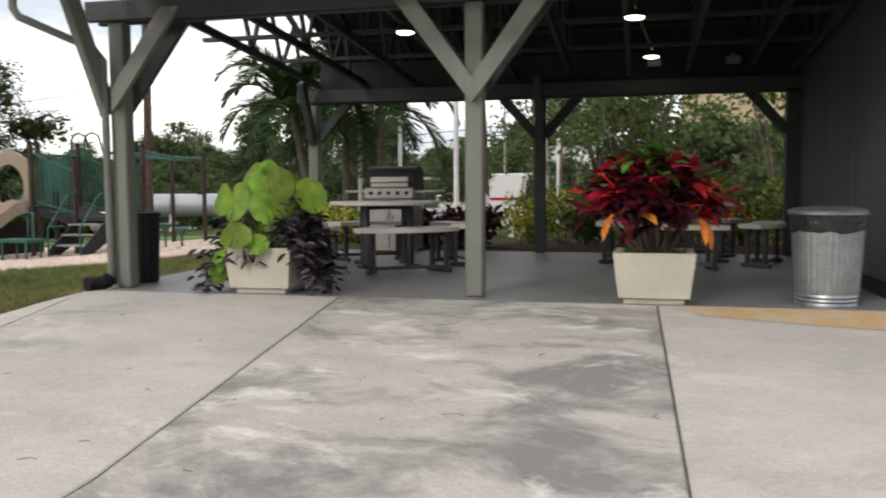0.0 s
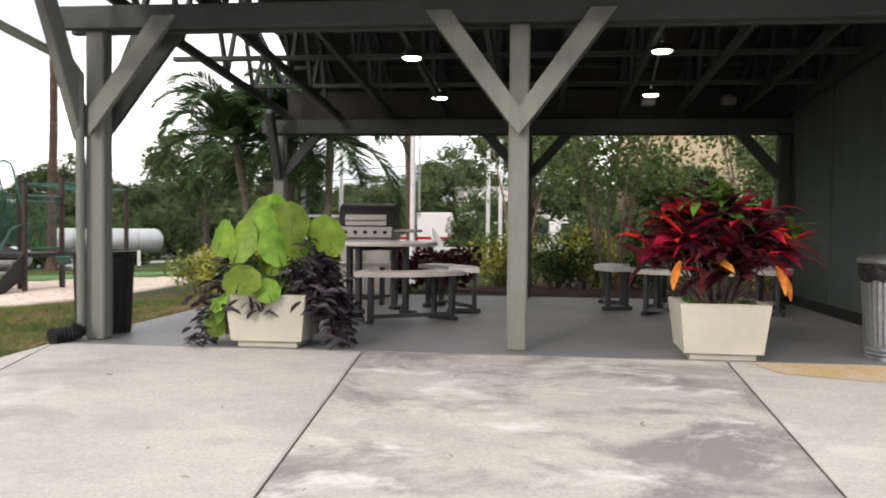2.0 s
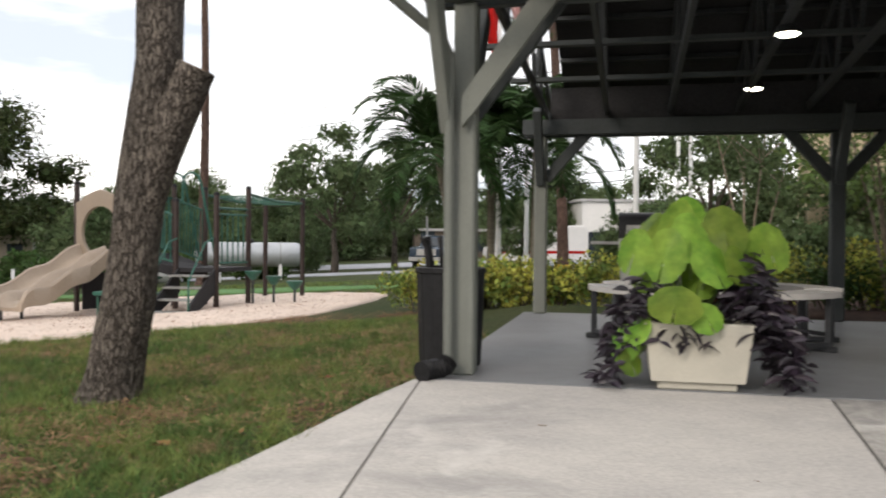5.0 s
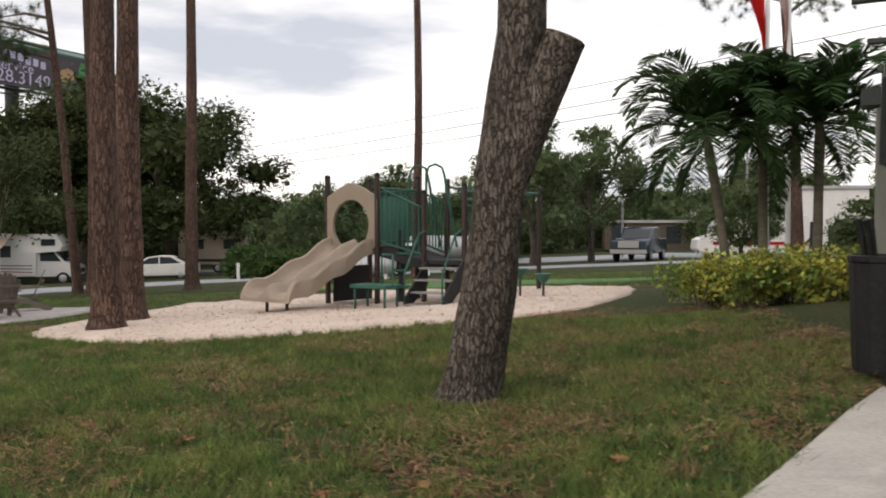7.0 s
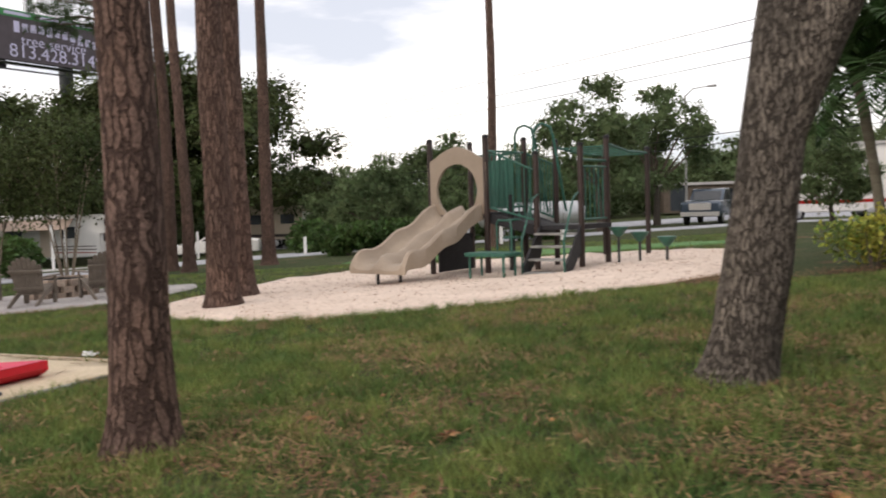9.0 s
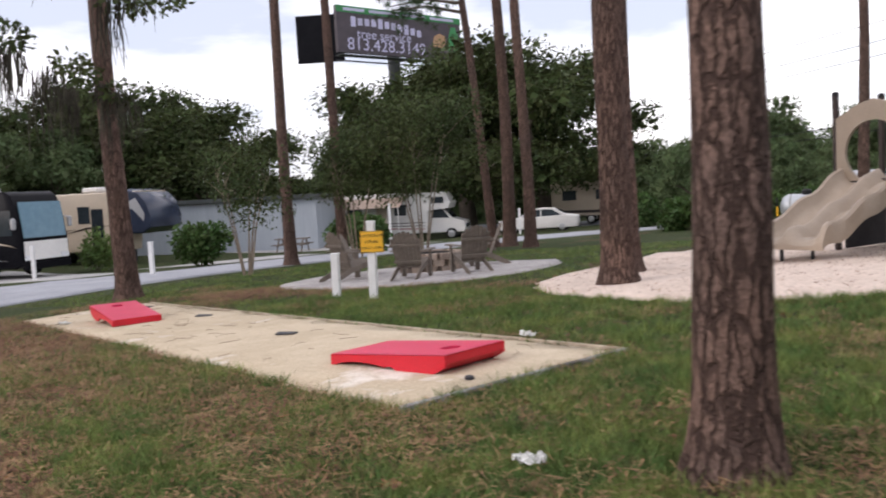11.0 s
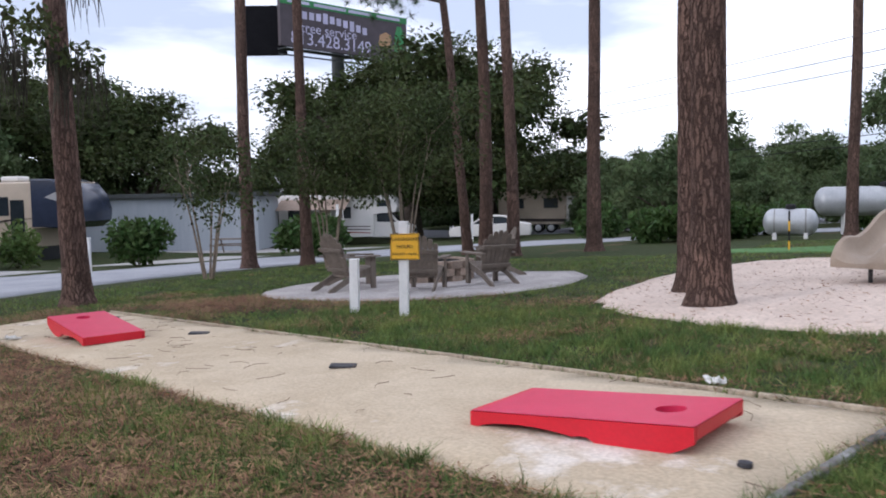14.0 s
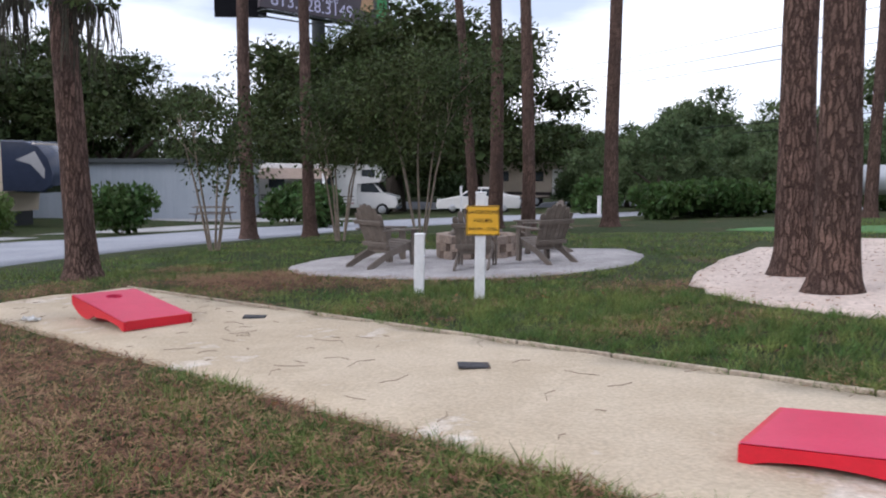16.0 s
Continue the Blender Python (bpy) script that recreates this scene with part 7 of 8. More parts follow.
# cream fifth-wheel caravan
t = thing("caravan", "cream fifth-wheel caravan with dark blue curved nose", "caravan", pose(-47.6, 27.9, land(-40, 28), 0, 0, 17))
hull(t, "body", [(-5.5, 0.65), (3.2, 0.65), (3.3, 1.5), (4.9, 1.55), (4.9, 3.6), (-5.4, 3.65), (-5.5, 3.5)], 2.45, M_CREAM)
hull(t, "nose_cap", [(3.25, 1.52), (5.2, 1.5), (5.65, 1.8), (5.72, 2.3), (5.5, 3.0), (5.05, 3.5), (4.3, 3.72), (3.25, 3.74)], 2.5, M_NAVY, 0.1, "dark blue moulded nose")
for y in (-1, 1):
    flank(t, "nose_flash", [(4.0, 2.9), (4.9, 3.25), (5.35, 2.5), (5.3, 2.1), (4.7, 2.7)], y * 1.252, M_SILVER, 0.012)
    for x in (-4.2, -1.2, 1.4):
        flank(t, "window", rect(x, 2.1, x + 0.7, 2.95), y * 1.228, M_GLASS)
    for k in range(3):
        flank(t, "swoosh", [(-4 + k * 2.2, 1.3 + 0.15 * k), (-2.5 + k * 2.2, 1.62 + 0.15 * k), (-0.8 + k * 2.2, 1.68 + 0.15 * k), (-2.5 + k * 2.2, 1.52 + 0.15 * k)], y * (1.228 + 0.003 * k), M_BROWNPOST, 0.012)
    flank(t, "locker_door", rect(-0.2, 0.8, 1.5, 1.4), y * 1.228, M_CREAM, 0.03)
    flank(t, "door", rect(2.2, 0.9, 2.9, 2.8), y * 1.228, M_GLASS, 0.03)
    for x in (-2.2, -1.2):
        wheel(t, x, y * 1.1, 0.38)
sh = Shape()
sh.box((1.5, 0, 3.78), (1.0, 0.8, 0.26), ch=0.07)
part("roof_unit", sh, M_RVWHITE, t)
for x in (3.0, -5.2):
    sh = Shape()
    sh.box((x, 0, 0.33), (0.1, 1.9, 0.66))
    part("stabiliser", sh, M_STEEL, t)

# white van-fronted motorhome
t = thing("motorhome", "white van-fronted motorhome with overcab bed and awning", "motorhome", pose(-40.8, 47.3, land(-40, 47), 0, 0, 24))
hull(t, "body", [(-4.2, 0.5), (1.8, 0.5), (1.85, 1.95), (3.2, 2.05), (3.35, 2.4), (2.9, 3.1), (-4.0, 3.2), (-4.25, 3.0)], 2.4, M_RVWHITE)
hull(t, "cab", [(1.7, 0.45), (4.1, 0.45), (4.25, 0.7), (4.2, 1.15), (3.4, 1.4), (2.75, 2.1), (1.7, 2.2)], 2.0, M_RVWHITE, 0.12)
face(t, "windscreen", 3.12, 0, 1.74, 1.7, 0.85, M_GLASS, 0.03, -40)
face(t, "grille", 4.24, 0, 0.85, 1.2, 0.28, M_GLASS, 0.03)
face(t, "bumper", 4.24, 0, 0.5, 1.95, 0.18, M_BLUE, 0.12)
for y in (-1, 1):
    flank(t, "cab_window", [(2.0, 1.45), (3.2, 1.42), (2.75, 2.02), (2.0, 2.05)], y * 1.0, M_GLASS)
    for x0, z0, x1, z1 in ((-3.6, 1.7, -2.6, 2.4), (-0.4, 1.7, 0.4, 2.4), (2.1, 2.4, 2.9, 2.8)):
        flank(t, "window", rect(x0, z0, x1, z1), y * 1.203, M_GLASS)
    flank(t, "door", rect(-1.6, 0.6, -0.9, 2.5), y * 1.203, M_CREAM, 0.03)
    for k in range(3):
        flank(t, "stripe", [(-4.1, 0.95 + 0.14 * k), (1.6, 0.75 + 0.2 * k), (1.6, 0.80 + 0.2 * k), (-4.1, 1.02 + 0.14 * k)], y * (1.203 + 0.003 * k), M_BROWNPOST if k else M_CARRED, 0.01)
    for x in (3.3, -2.4):
        wheel(t, x, y * 1.0, 0.38)
    face(t, "headlamp", 4.22, y * 0.78, 0.88, 0.28, 0.24, M_LIGHT, 0.03)
sh = Shape()
sh.add([(-4.0, -1.22, 2.9), (0.4, -1.22, 2.9), (0.4, -3.1, 2.3), (-4.0, -3.1, 2.3), (-4.0, -1.22, 2.87), (0.4, -1.22, 2.87), (0.4, -3.1, 2.27), (-4.0, -3.1, 2.27)], [(0, 1, 2, 3), (7, 6, 5, 4), (0, 4, 5, 1), (1, 5, 6, 2), (2, 6, 7, 3), (3, 7, 4, 0)])
part("awning", sh, mat("tan_canvas", (0.36, 0.28, 0.23), (0.32, 0.25, 0.2), rough=0.9, bump=0.1), t)
for x in (-3.9, 0.3):
    sh = Shape()
    sh.tube([(x, -3.05, 0.0), (x, -3.05, 2.28)], 0.03, 6)
    part("awning_pole", sh, M_WHITE, t)
# folding chairs under the awning
cx_, cy_ = -42.0, 44.3
t = thing("camp_chair", "red folding camp chair beside the motorhome", "chair", pose(cx_, cy_, land(cx_, cy_), 0, 0, 40))
sh = Shape()
sh.box((0, 0, 0.42), (0.5, 0.45, 0.04))
part("seat", sh, M_CARRED, t)
sh = Shape()
sh.box((0, 0.24, 0.7), (0.5, 0.04, 0.5), m=Matrix.Rotation(radians(-12), 4, 'X'))
part("backrest", sh, M_CARRED, t)
for x in (-0.22, 0.22):
    for y in (-0.2, 0.2):
        sh = Shape()
        sh.tube([(x, y, 0), (-x * 0.9, y, 0.42)], 0.012, 6)
        part("leg", sh, M_STEEL, t)

# beige travel trailer
t = thing("caravan", "beige travel trailer with brown stripes under the trees", "caravan", pose(-31.5, 60.0, land(-31, 55), 0, 0, 18))
hull(t, "body", [(-4.2, 0.6), (4.0, 0.6), (4.25, 1.1), (4.15, 2.6), (3.8, 3.05), (-4.1, 3.1), (-4.25, 2.9)], 2.4, M_CREAM)
for y in (-1, 1):
    for x0, x1 in ((-3.4, -2.4), (-1.0, 0.0), (2.2, 3.2)):
        flank(t, "window", rect(x0, 1.75, x1, 2.45), y * 1.203, M_GLASS)
    flank(t, "door", rect(0.6, 0.75, 1.3, 2.6), y * 1.203, M_RVWHITE, 0.03)
    flank(t, "stripe", [(-4.2, 0.85), (4.2, 0.72), (4.2, 0.95), (-4.2, 1.05)], y * 1.203, M_BROWNPOST, 0.01)
    flank(t, "stripe", [(0.5, 1.1), (4.0, 1.6), (4.0, 1.72), (0.5, 1.15)], y * 1.206, M_BROWNPOST, 0.01)
    for x in (-0.5, -1.4):
        wheel(t, x, y * 1.05, 0.36)
sh = Shape()
sh.beam((4.2, 0.4, 0.5), (5.3, 0, 0.5), 0.08, 0.1)
sh.beam((4.2, -0.4, 0.5), (5.3, 0, 0.5), 0.08, 0.1)
sh.tube([(5.2, 0, 0.0), (5.2, 0, 0.55)], 0.04, 8)
part("drawbar", sh, M_STEEL, t)


def car(name, label, m, material, body, cabin, glass, width, wheels, r, screens):
    t = thing(name, label, "car" if name == "saloon_car" else "pickup truck", m)
    hull(t, "body", body, width, material, 0.12)
    hull(t, "cabin", cabin, width * 0.86, material, 0.18)
    for y in (-1, 1):
        for g in glass:
            flank(t, "side_window", g, y * width * 0.43, M_GLASS, 0.012)
        for x in wheels:
            wheel(t, x, y * (width / 2 - 0.12), r)
        face(t, "headlamp", body[1][0] - 0.03, y * width * 0.38, 0.42 * max(p[1] for p in body) + 0.3, 0.36, 0.16, M_LIGHT, 0.05)
        face(t, "tail_lamp", body[0][0] + 0.03, y * width * 0.42, 0.42 * max(p[1] for p in body) + 0.36, 0.2, 0.22, M_CARRED, 0.05)
    for x, z, h, tilt in screens:
        face(t, "windscreen", x, 0, z, width * 0.72, h, M_GLASS, 0.02, tilt)
    return t


car("saloon_car", "silver-white saloon car parked by the road", pose(-30.9, 47.6, land(-30.9, 47.6), 0, 0, 202), M_RVWHITE,
    [(-2.3, 0.28), (2.3, 0.25), (2.36, 0.5), (2.25, 0.72), (1.2, 0.92), (-1.9, 1.0), (-2.35, 0.92), (-2.38, 0.5)], [(1.25, 0.86), (0.45, 1.36), (-0.2, 1.45), (-0.9, 1.41), (-1.85, 0.96), (-1.0, 0.82)],
    [[(0.95, 0.95), (0.42, 1.30), (-0.15, 1.37), (-0.15, 0.95)], [(-0.22, 0.95), (-0.22, 1.37), (-0.85, 1.34), (-1.4, 1.0)]], 1.78, (1.42, -1.42), 0.32, ((0.84, 1.12, 0.6, -57), (-1.4, 1.2, 0.6, 62)))
TRUCK_BODY = [(-2.9, 0.5), (2.8, 0.45), (2.95, 0.7), (2.92, 1.15), (2.75, 1.25), (1.2, 1.3), (-2.9, 1.28), (-2.95, 0.9)]
TRUCK_CAB = [(1.3, 1.2), (0.55, 1.84), (0.2, 1.92), (-1.1, 1.92), (-1.3, 1.8), (-1.35, 1.2)]
TRUCK_GLASS = [[(1.0, 1.3), (0.5, 1.78), (0.0, 1.82), (0.0, 1.3)], [(-0.08, 1.3), (-0.08, 1.82), (-1.05, 1.82), (-1.2, 1.3)]]
t = car("pickup_truck", "slate-blue pickup truck facing the playground lawn", pose(-2.7, 50.5, land(-2.7, 50.5), 0, 0, -104), M_BLUE, TRUCK_BODY, TRUCK_CAB, TRUCK_GLASS, 2.0, (1.9, -1.75), 0.4, ((0.92, 1.54, 0.75, -52),))
face(t, "grille", 2.95, 0, 0.98, 1.1, 0.35, M_CHROME, 0.05)
face(t, "bumper", 2.96, 0, 0.6, 1.95, 0.22, M_CHROME, 0.12)
t = car("pickup_truck", "red pickup truck parked on the camping road", pose(-42.3, 14.2, land(-40, 14.2), 0, 0, 205), M_CARRED, TRUCK_BODY, TRUCK_CAB, TRUCK_GLASS, 2.0, (1.9, -1.75), 0.4, ((0.92, 1.54, 0.75, -52),))
face(t, "bumper", -2.98, 0, 0.62, 1.9, 0.2, M_CHROME, 0.1)
face(t, "number_plate", -3.04, 0, 0.66, 0.34, 0.16, M_RVWHITE, 0.02)

# white van beyond the flower beds
vx, vy = 2.2, 45.0
t = thing("delivery_van", "white delivery van parked beyond the shrub beds", "van", pose(vx, vy, land(vx, vy), 0, 0, 184))
hull(t, "body", [(-2.6, 0.4), (2.3, 0.38), (2.55, 0.6), (2.5, 1.05), (1.95, 1.3), (1.35, 2.05), (1.0, 2.2), (-2.5, 2.25), (-2.65, 2.0)], 1.95, M_RVWHITE, 0.1)
face(t, "windscreen", 1.72, 0, 1.66, 1.6, 0.85, M_GLASS, 0.03, -40)
for y in (-1, 1):
    flank(t, "cab_window", [(0.7, 1.3), (1.6, 1.3), (1.2, 1.9), (0.7, 1.95)], y * 0.975, M_GLASS, 0.012)
    flank(t, "stripe", rect(-2.5, 0.8, 1.8, 0.95), y * 0.975, M_CARRED, 0.01)
    for x in (1.6, -1.6):
        wheel(t, x, y * 0.86, 0.34)

# ---- buildings ----
bx, by = -47.5, 38.5
t = thing("storage_shed", "long pale blue-grey flat-roofed shed behind the caravans", "building", pose(bx, by, land(-40, by), 0, 0, 28))
sh = Shape()
sh.box((0, 0, 1.5), (12, 5, 3.0))
part("wall", sh, mat("pale_shed_wall", (0.40, 0.44, 0.48), (0.36, 0.40, 0.44), scale=0.6, fine=20, fine_amount=0.06, rough=0.6, bump=0.1, stretch=(5, 5, 0.4)), t)
sh = Shape()
sh.box((0, 0, 3.12), (12.6, 5.6, 0.24), ch=0.02)
part("roof", sh, M_FRAME, t)
t = thing("yellow_building", "cream-yellow stucco building with a dark door, half hidden", "building", pose(9.4, 24.6, land(0, 24), 0, 0, -20))
sh = Shape()
sh.box((0, 0, 2.1), (4.2, 4.0, 4.2))
part("wall", sh, mat("yellow_stucco", (0.56, 0.46, 0.31), (0.50, 0.41, 0.28), scale=1, fine=40, fine_amount=0.06, rough=0.9, bump=0.2), t)
sh = Shape()
sh.box((0, 0, 4.28), (4.6, 4.4, 0.18), ch=0.02)
part("roof", sh, M_CREAM, t)
sh = Shape()
sh.box((0.7, -2.0, 1.05), (0.95, 0.08, 2.1), ch=0.01)
part("door", sh, M_FRAME, t)
sh = Shape()
sh.box((-0.9, -2.0, 2.0), (1.0, 0.06, 0.9), ch=0.01)
part("window", sh, M_GLASS, t)
for x, y, w, d, h, label in ((12.5, 76, 6, 6, 5.0, "white block building across the highway"), (21, 75, 12, 6, 3.2, "low white shop across the highway"), (2, 82, 14, 6, 2.4, "long low brown building across the highway")):
    t = thing("far_building", label, "building", pose(x, y, land(0, 60), 0, 0, 4))
    sh = Shape()
    sh.box((0, 0, h / 2), (w, d, h))
    part("wall", sh, M_RVWHITE if "white" in label else M_BRANCH, t)
    sh = Shape()
    sh.box((0, 0, h + 0.12), (w + 0.5, d + 0.5, 0.24), ch=0.02)
    part("roof", sh, M_SITE, t)
    for k in range(int(w // 2.4)):
        sh = Shape()
        sh.box((-w / 2 + 1.2 + k * 2.4, -d / 2, 1.3), (1.3, 0.08, 1.5 if k % 3 else 2.2), ch=0.01)
        part("window", sh, M_GLASS, t)

# ---- billboard ----
M_BILL = mat("billboard_print", (0.085, 0.072, 0.082), (0.10, 0.085, 0.095), scale=0.3, fine=2, fine_amount=0.08, rough=0.6, bump=0)
M_BILLGREEN = mat("billboard_green", (0.06, 0.26, 0.10), (0.05, 0.22, 0.08), rough=0.6, bump=0)
M_TEXT = mat("billboard_lettering", (0.52, 0.50, 0.66), (0.52, 0.50, 0.66), rough=0.6, bump=0, fine_amount=0.02)
bb = thing("billboard", "tall roadside billboard with dark panel and pale lettering", "billboard", pose(-48.8, 58.7, 2.78, 0, 0, 74) @ Matrix.Diagonal((0.9, 1, 0.84, 1)))
Z0 = 13.6
sh = Shape()
sh.box((0, 0, Z0), (14.0, 0.35, 4.3), ch=0.02)
part("panel", sh, M_BILL, bb)
sh = Shape()
sh.box((0, -0.19, Z0 + 1.85), (14.0, 0.05, 0.6))
part("header_strip", sh, M_BILLGREEN, bb)
for k in range(4):
    sh = Shape()
    w = (2.2, 3.4, 2.6, 2.8)[k]
    sh.box((-5.2 + k * 3.3, -0.225, Z0 + 1.85), (w, 0.02, 0.26))
    part("header_bar", sh, M_TEXT, bb)
for k in range(11):
    sh = Shape()
    sh.box((-5.3 + k * 0.72, -0.2, Z0 + 0.75 - 0.055 * k + 0.25 * math.sin(k / 10 * math.pi)), (0.5, 0.03, 0.95 if k in (0, 4, 8) else 0.68), ch=0.01)
    part("name_shape", sh, M_TEXT, bb)
words("tree service", 1.25, M_TEXT, bb, pose(-2.0, -0.2, Z0 - 0.35, 90, 0, 0))
words("813.428.3149", 1.6, M_TEXT, bb, pose(-1.7, -0.2, Z0 - 1.35, 90, 0, 0))
sh = Shape()
sh.prism([(3.5, Z0 - 0.9), (4.6, Z0 - 1.0), (5.1, Z0 - 0.5), (5.0, Z0 + 0.2), (4.4, Z0 + 0.45), (3.7, Z0 + 0.1)], -0.2, -0.17, UPRIGHT)
part("fist_shape", sh, mat("billboard_tan", (0.42, 0.26, 0.15), (0.36, 0.22, 0.12), rough=0.6, bump=0), bb)
sh = Shape()
sh.prism([(5.4, Z0 - 1.6), (6.6, Z0 - 1.6), (6.7, Z0 + 0.2), (6.3, Z0 + 1.2), (5.8, Z0 + 1.2), (5.5, Z0 + 0.2)], -0.2, -0.17, UPRIGHT)
part("figure_shape", sh, M_BILLGREEN, bb)
sh = Shape()
sh.box((-7.1, 2.2, Z0 - 0.5), (4.0, 0.35, 4.4), rz=-40)
part("back_panel", sh, M_COACH, bb)
sh = Shape()
sh.tube([(0, 1.2, land(-40, 58) - 4.5), (0, 1.2, Z0 - 1.8)], 0.55, 16)
part("column", sh, M_FRAME, bb)
sh = Shape()
sh.box((0, -0.9, Z0 - 2.6), (15, 0.9, 0.08))
sh.box((0, -0.9, Z0 - 3.1), (15.5, 0.12, 0.12))
sh.beam((0, 1.2, Z0 - 2.3), (0, -1.2, Z0 - 2.6), 0.3, 0.3)
part("catwalk", sh, M_FRAME, bb)

# ---- flag poles, lamp posts, wires ----
M_FLAGRED = mat("red_flag_cloth", (0.55, 0.025, 0.02), (0.46, 0.02, 0.018), scale=2, rough=0.8, bump=0.1, translucent=0.4)
M_FLAGPALE = mat("pale_flag_cloth", (0.62, 0.50, 0.48), (0.55, 0.32, 0.30), scale=2, rough=0.8, bump=0.1, translucent=0.4)


def flag_pole(x, y, h, cloth=None, zlo=4.0):
    t = thing("flag_pole", "white flag pole" + (" with a limp hanging flag" if cloth else " standing in the shrubs"), "flag pole", pose(x, y, land(x, y)), group="flag poles")
    sh = Shape()
    sh.tube([(0, 0, -0.1), (0, 0, h)], [0.05, 0.035], 12)
    part("pole", sh, M_WHITE, t, smooth=True)
    sh = Shape()
    sh.lathe([(0.001, -0.06), (0.05, -0.03), (0.06, 0.0), (0.05, 0.03), (0.001, 0.06)], 12, at=(0, 0, h + 0.05))
    part("finial", sh, M_WHITE, t, smooth=True)
    if cloth:
        sh = Shape()
        n, mrows = 10, 14
        for i in range(mrows):
            for j in range(n):
                z = h - 0.15 - (h - 0.15 - zlo) * i / (mrows - 1)
                k = j / (n - 1)
                w = 0.34 * (0.6 + 0.5 * math.sin(i * 0.35 + 0.6))
                sh.v.append((-0.04 - k * w, 0.09 * math.sin(k * 9 + i * 0.3), z - 0.25 * k))
        sh.f = [(i * n + j, i * n + j + 1, (i + 1) * n + j + 1, (i + 1) * n + j) for i in range(mrows - 1) for j in range(n - 1)]
        part("flag", sh, cloth, t, smooth=True)


flag_pole(-1.75, 17.6, 6.4, M_FLAGRED, 4.05)
flag_pole(-1.0, 19.6, 7.0, M_FLAGPALE, 4.9)
flag_pole(0.25, 15.2, 7.0)
flag_pole(2.6, 20.9, 7.5)
flag_pole(2.95, 21.1, 7.5)
for x, y, h in ((-3.5, 62, 8.5), (4.5, 60, 8.5)):
    t = thing("street_lamp", "far grey street lamp with curved arm by the highway", "street lamp", pose(x, y, land(x, y)), group="street lamps")
    sh = Shape()
    sh.tube([(0, 0, 0), (0, 0, h)], [0.09, 0.06], 8)
    part("pole", sh, M_CONDUIT, t)
    sh = Shape()
    sh.tube([(0, 0, h - 0.1), (0.5, -0.3, h + 0.35), (1.5, -0.9, h + 0.4)], 0.04, 6)
    part("arm", sh, M_CONDUIT, t)
    sh = Shape()
    sh.box((1.7, -1.0, h + 0.38), (0.6, 0.3, 0.14), rz=-30, ch=0.04)
    part("lamp_head", sh, M_CONDUIT, t)
for i, (dz, dy) in enumerate(((0, 0), (-0.95, 0.4), (-1.75, 0.2), (-5.2, 1.5), (-5.7, 1.5))):
    sh = Shape()
    a, b = Vector((-60, 85.0 + dy, 8.3 + dz)), Vector((30, 26.0 + dy, 11.6 + dz))
    pts = []
    for k in range(25):
        p = a.lerp(b, k / 24)
        p.z -= 1.0 * math.sin(math.pi * k / 24)
        pts.append(p)
    sh.tube(pts, 0.022, 5)
    tagged(part("power_line", sh, M_BLACK), "thin black overhead power line against the sky", "power line", group="power lines")
for x, y in ((-60, 85.4), (30, 26.3)):
    sh = Shape()
    sh.tube([(0, 0, -0.2), (0, 0, 13 if x > 0 else 10)], [0.17, 0.11], 10)
    sh.box((0, 0, 11.5 if x > 0 else 8.3), (0.12, 2.4, 0.12))
    ob = part("utility_pole", sh, M_BRANCH)
    ob.matrix_basis = pose(x, y, land(x, y), 0, 0, 33)
    tagged(ob, "brown wooden utility pole carrying the power lines", "utility pole")
for x, y, h in ((-29.6, 19.5, 1.05), (-35.5, 39.0, 2.3), (-30.5, 44.5, 1.5), (-38.5, 20.6, 1.3), (-20.8, 37.2, 0.8)):
    sh = Shape()
    sh.box((0, 0, h / 2 - 0.03), (0.13, 0.13, h), ch=0.01)
    sh.box((0, 0, h - 0.02), (0.15, 0.15, 0.04), ch=0.01)
    ob = part("site_post", sh, M_WHITE)
    ob.matrix_basis = pose(x, y, land(x, y), 0, 0, 30)
    tagged(ob, "white wooden site marker post by the camping road", "post", group="site marker posts")
# picnic table far off by the shed
fx, fy = -40.5, 36.5
t = thing("far_picnic_table", "grey wooden picnic table with benches by the shed", "table", pose(fx, fy, land(fx, fy), 0, 0, 25))
for y, z, w, name in ((0, 0.75, 0.75, "tabletop"), (-0.7, 0.45, 0.28, "bench"), (0.7, 0.45, 0.28, "bench")):
    sh = Shape()
    sh.box((0, y, z), (1.9, w, 0.05), ch=0.005)
    part(name, sh, M_CHAIR, t)
for x in (-0.7, 0.7):
    for s in (-1, 1):
        sh = Shape()
        sh.beam((x, s * 0.25, 0.73), (x, s * 0.7, 0.0), 0.05, 0.09)
        part("leg", sh, M_CHAIR, t)
    sh = Shape()
    sh.beam((x, -0.8, 0.42), (x, 0.8, 0.42), 0.05, 0.09)
    part("crossbar", sh, M_CHAIR, t)

# small yellow notice by the hedge
t = thing("notice", "small yellow notice board on a dark post by the hedge", "sign", pose(-1.0, 14.6, land(-1.0, 14.6), 0, 0, 20))
sh = Shape()
sh.tube([(0, 0.02, -0.05), (0, 0.02, 0.62)], 0.02, 8)
part("post", sh, M_BLACK, t)
sh = Shape()
sh.box((0, 0, 0.5), (0.28, 0.02, 0.24), ch=0.004)
part("board", sh, M_YELLOW, t)
for k in range(3):
    sh = Shape()
    sh.box((0, -0.013, 0.56 - k * 0.055), (0.2 - 0.03 * k, 0.006, 0.022))
    part("text_bar", sh, M_BLACK, t)

# ---- grass blades, straw and fallen leaves on the lawn ----
KEEP_OUT = [SAND, PADPOLY, ROAD, CIRCLE]


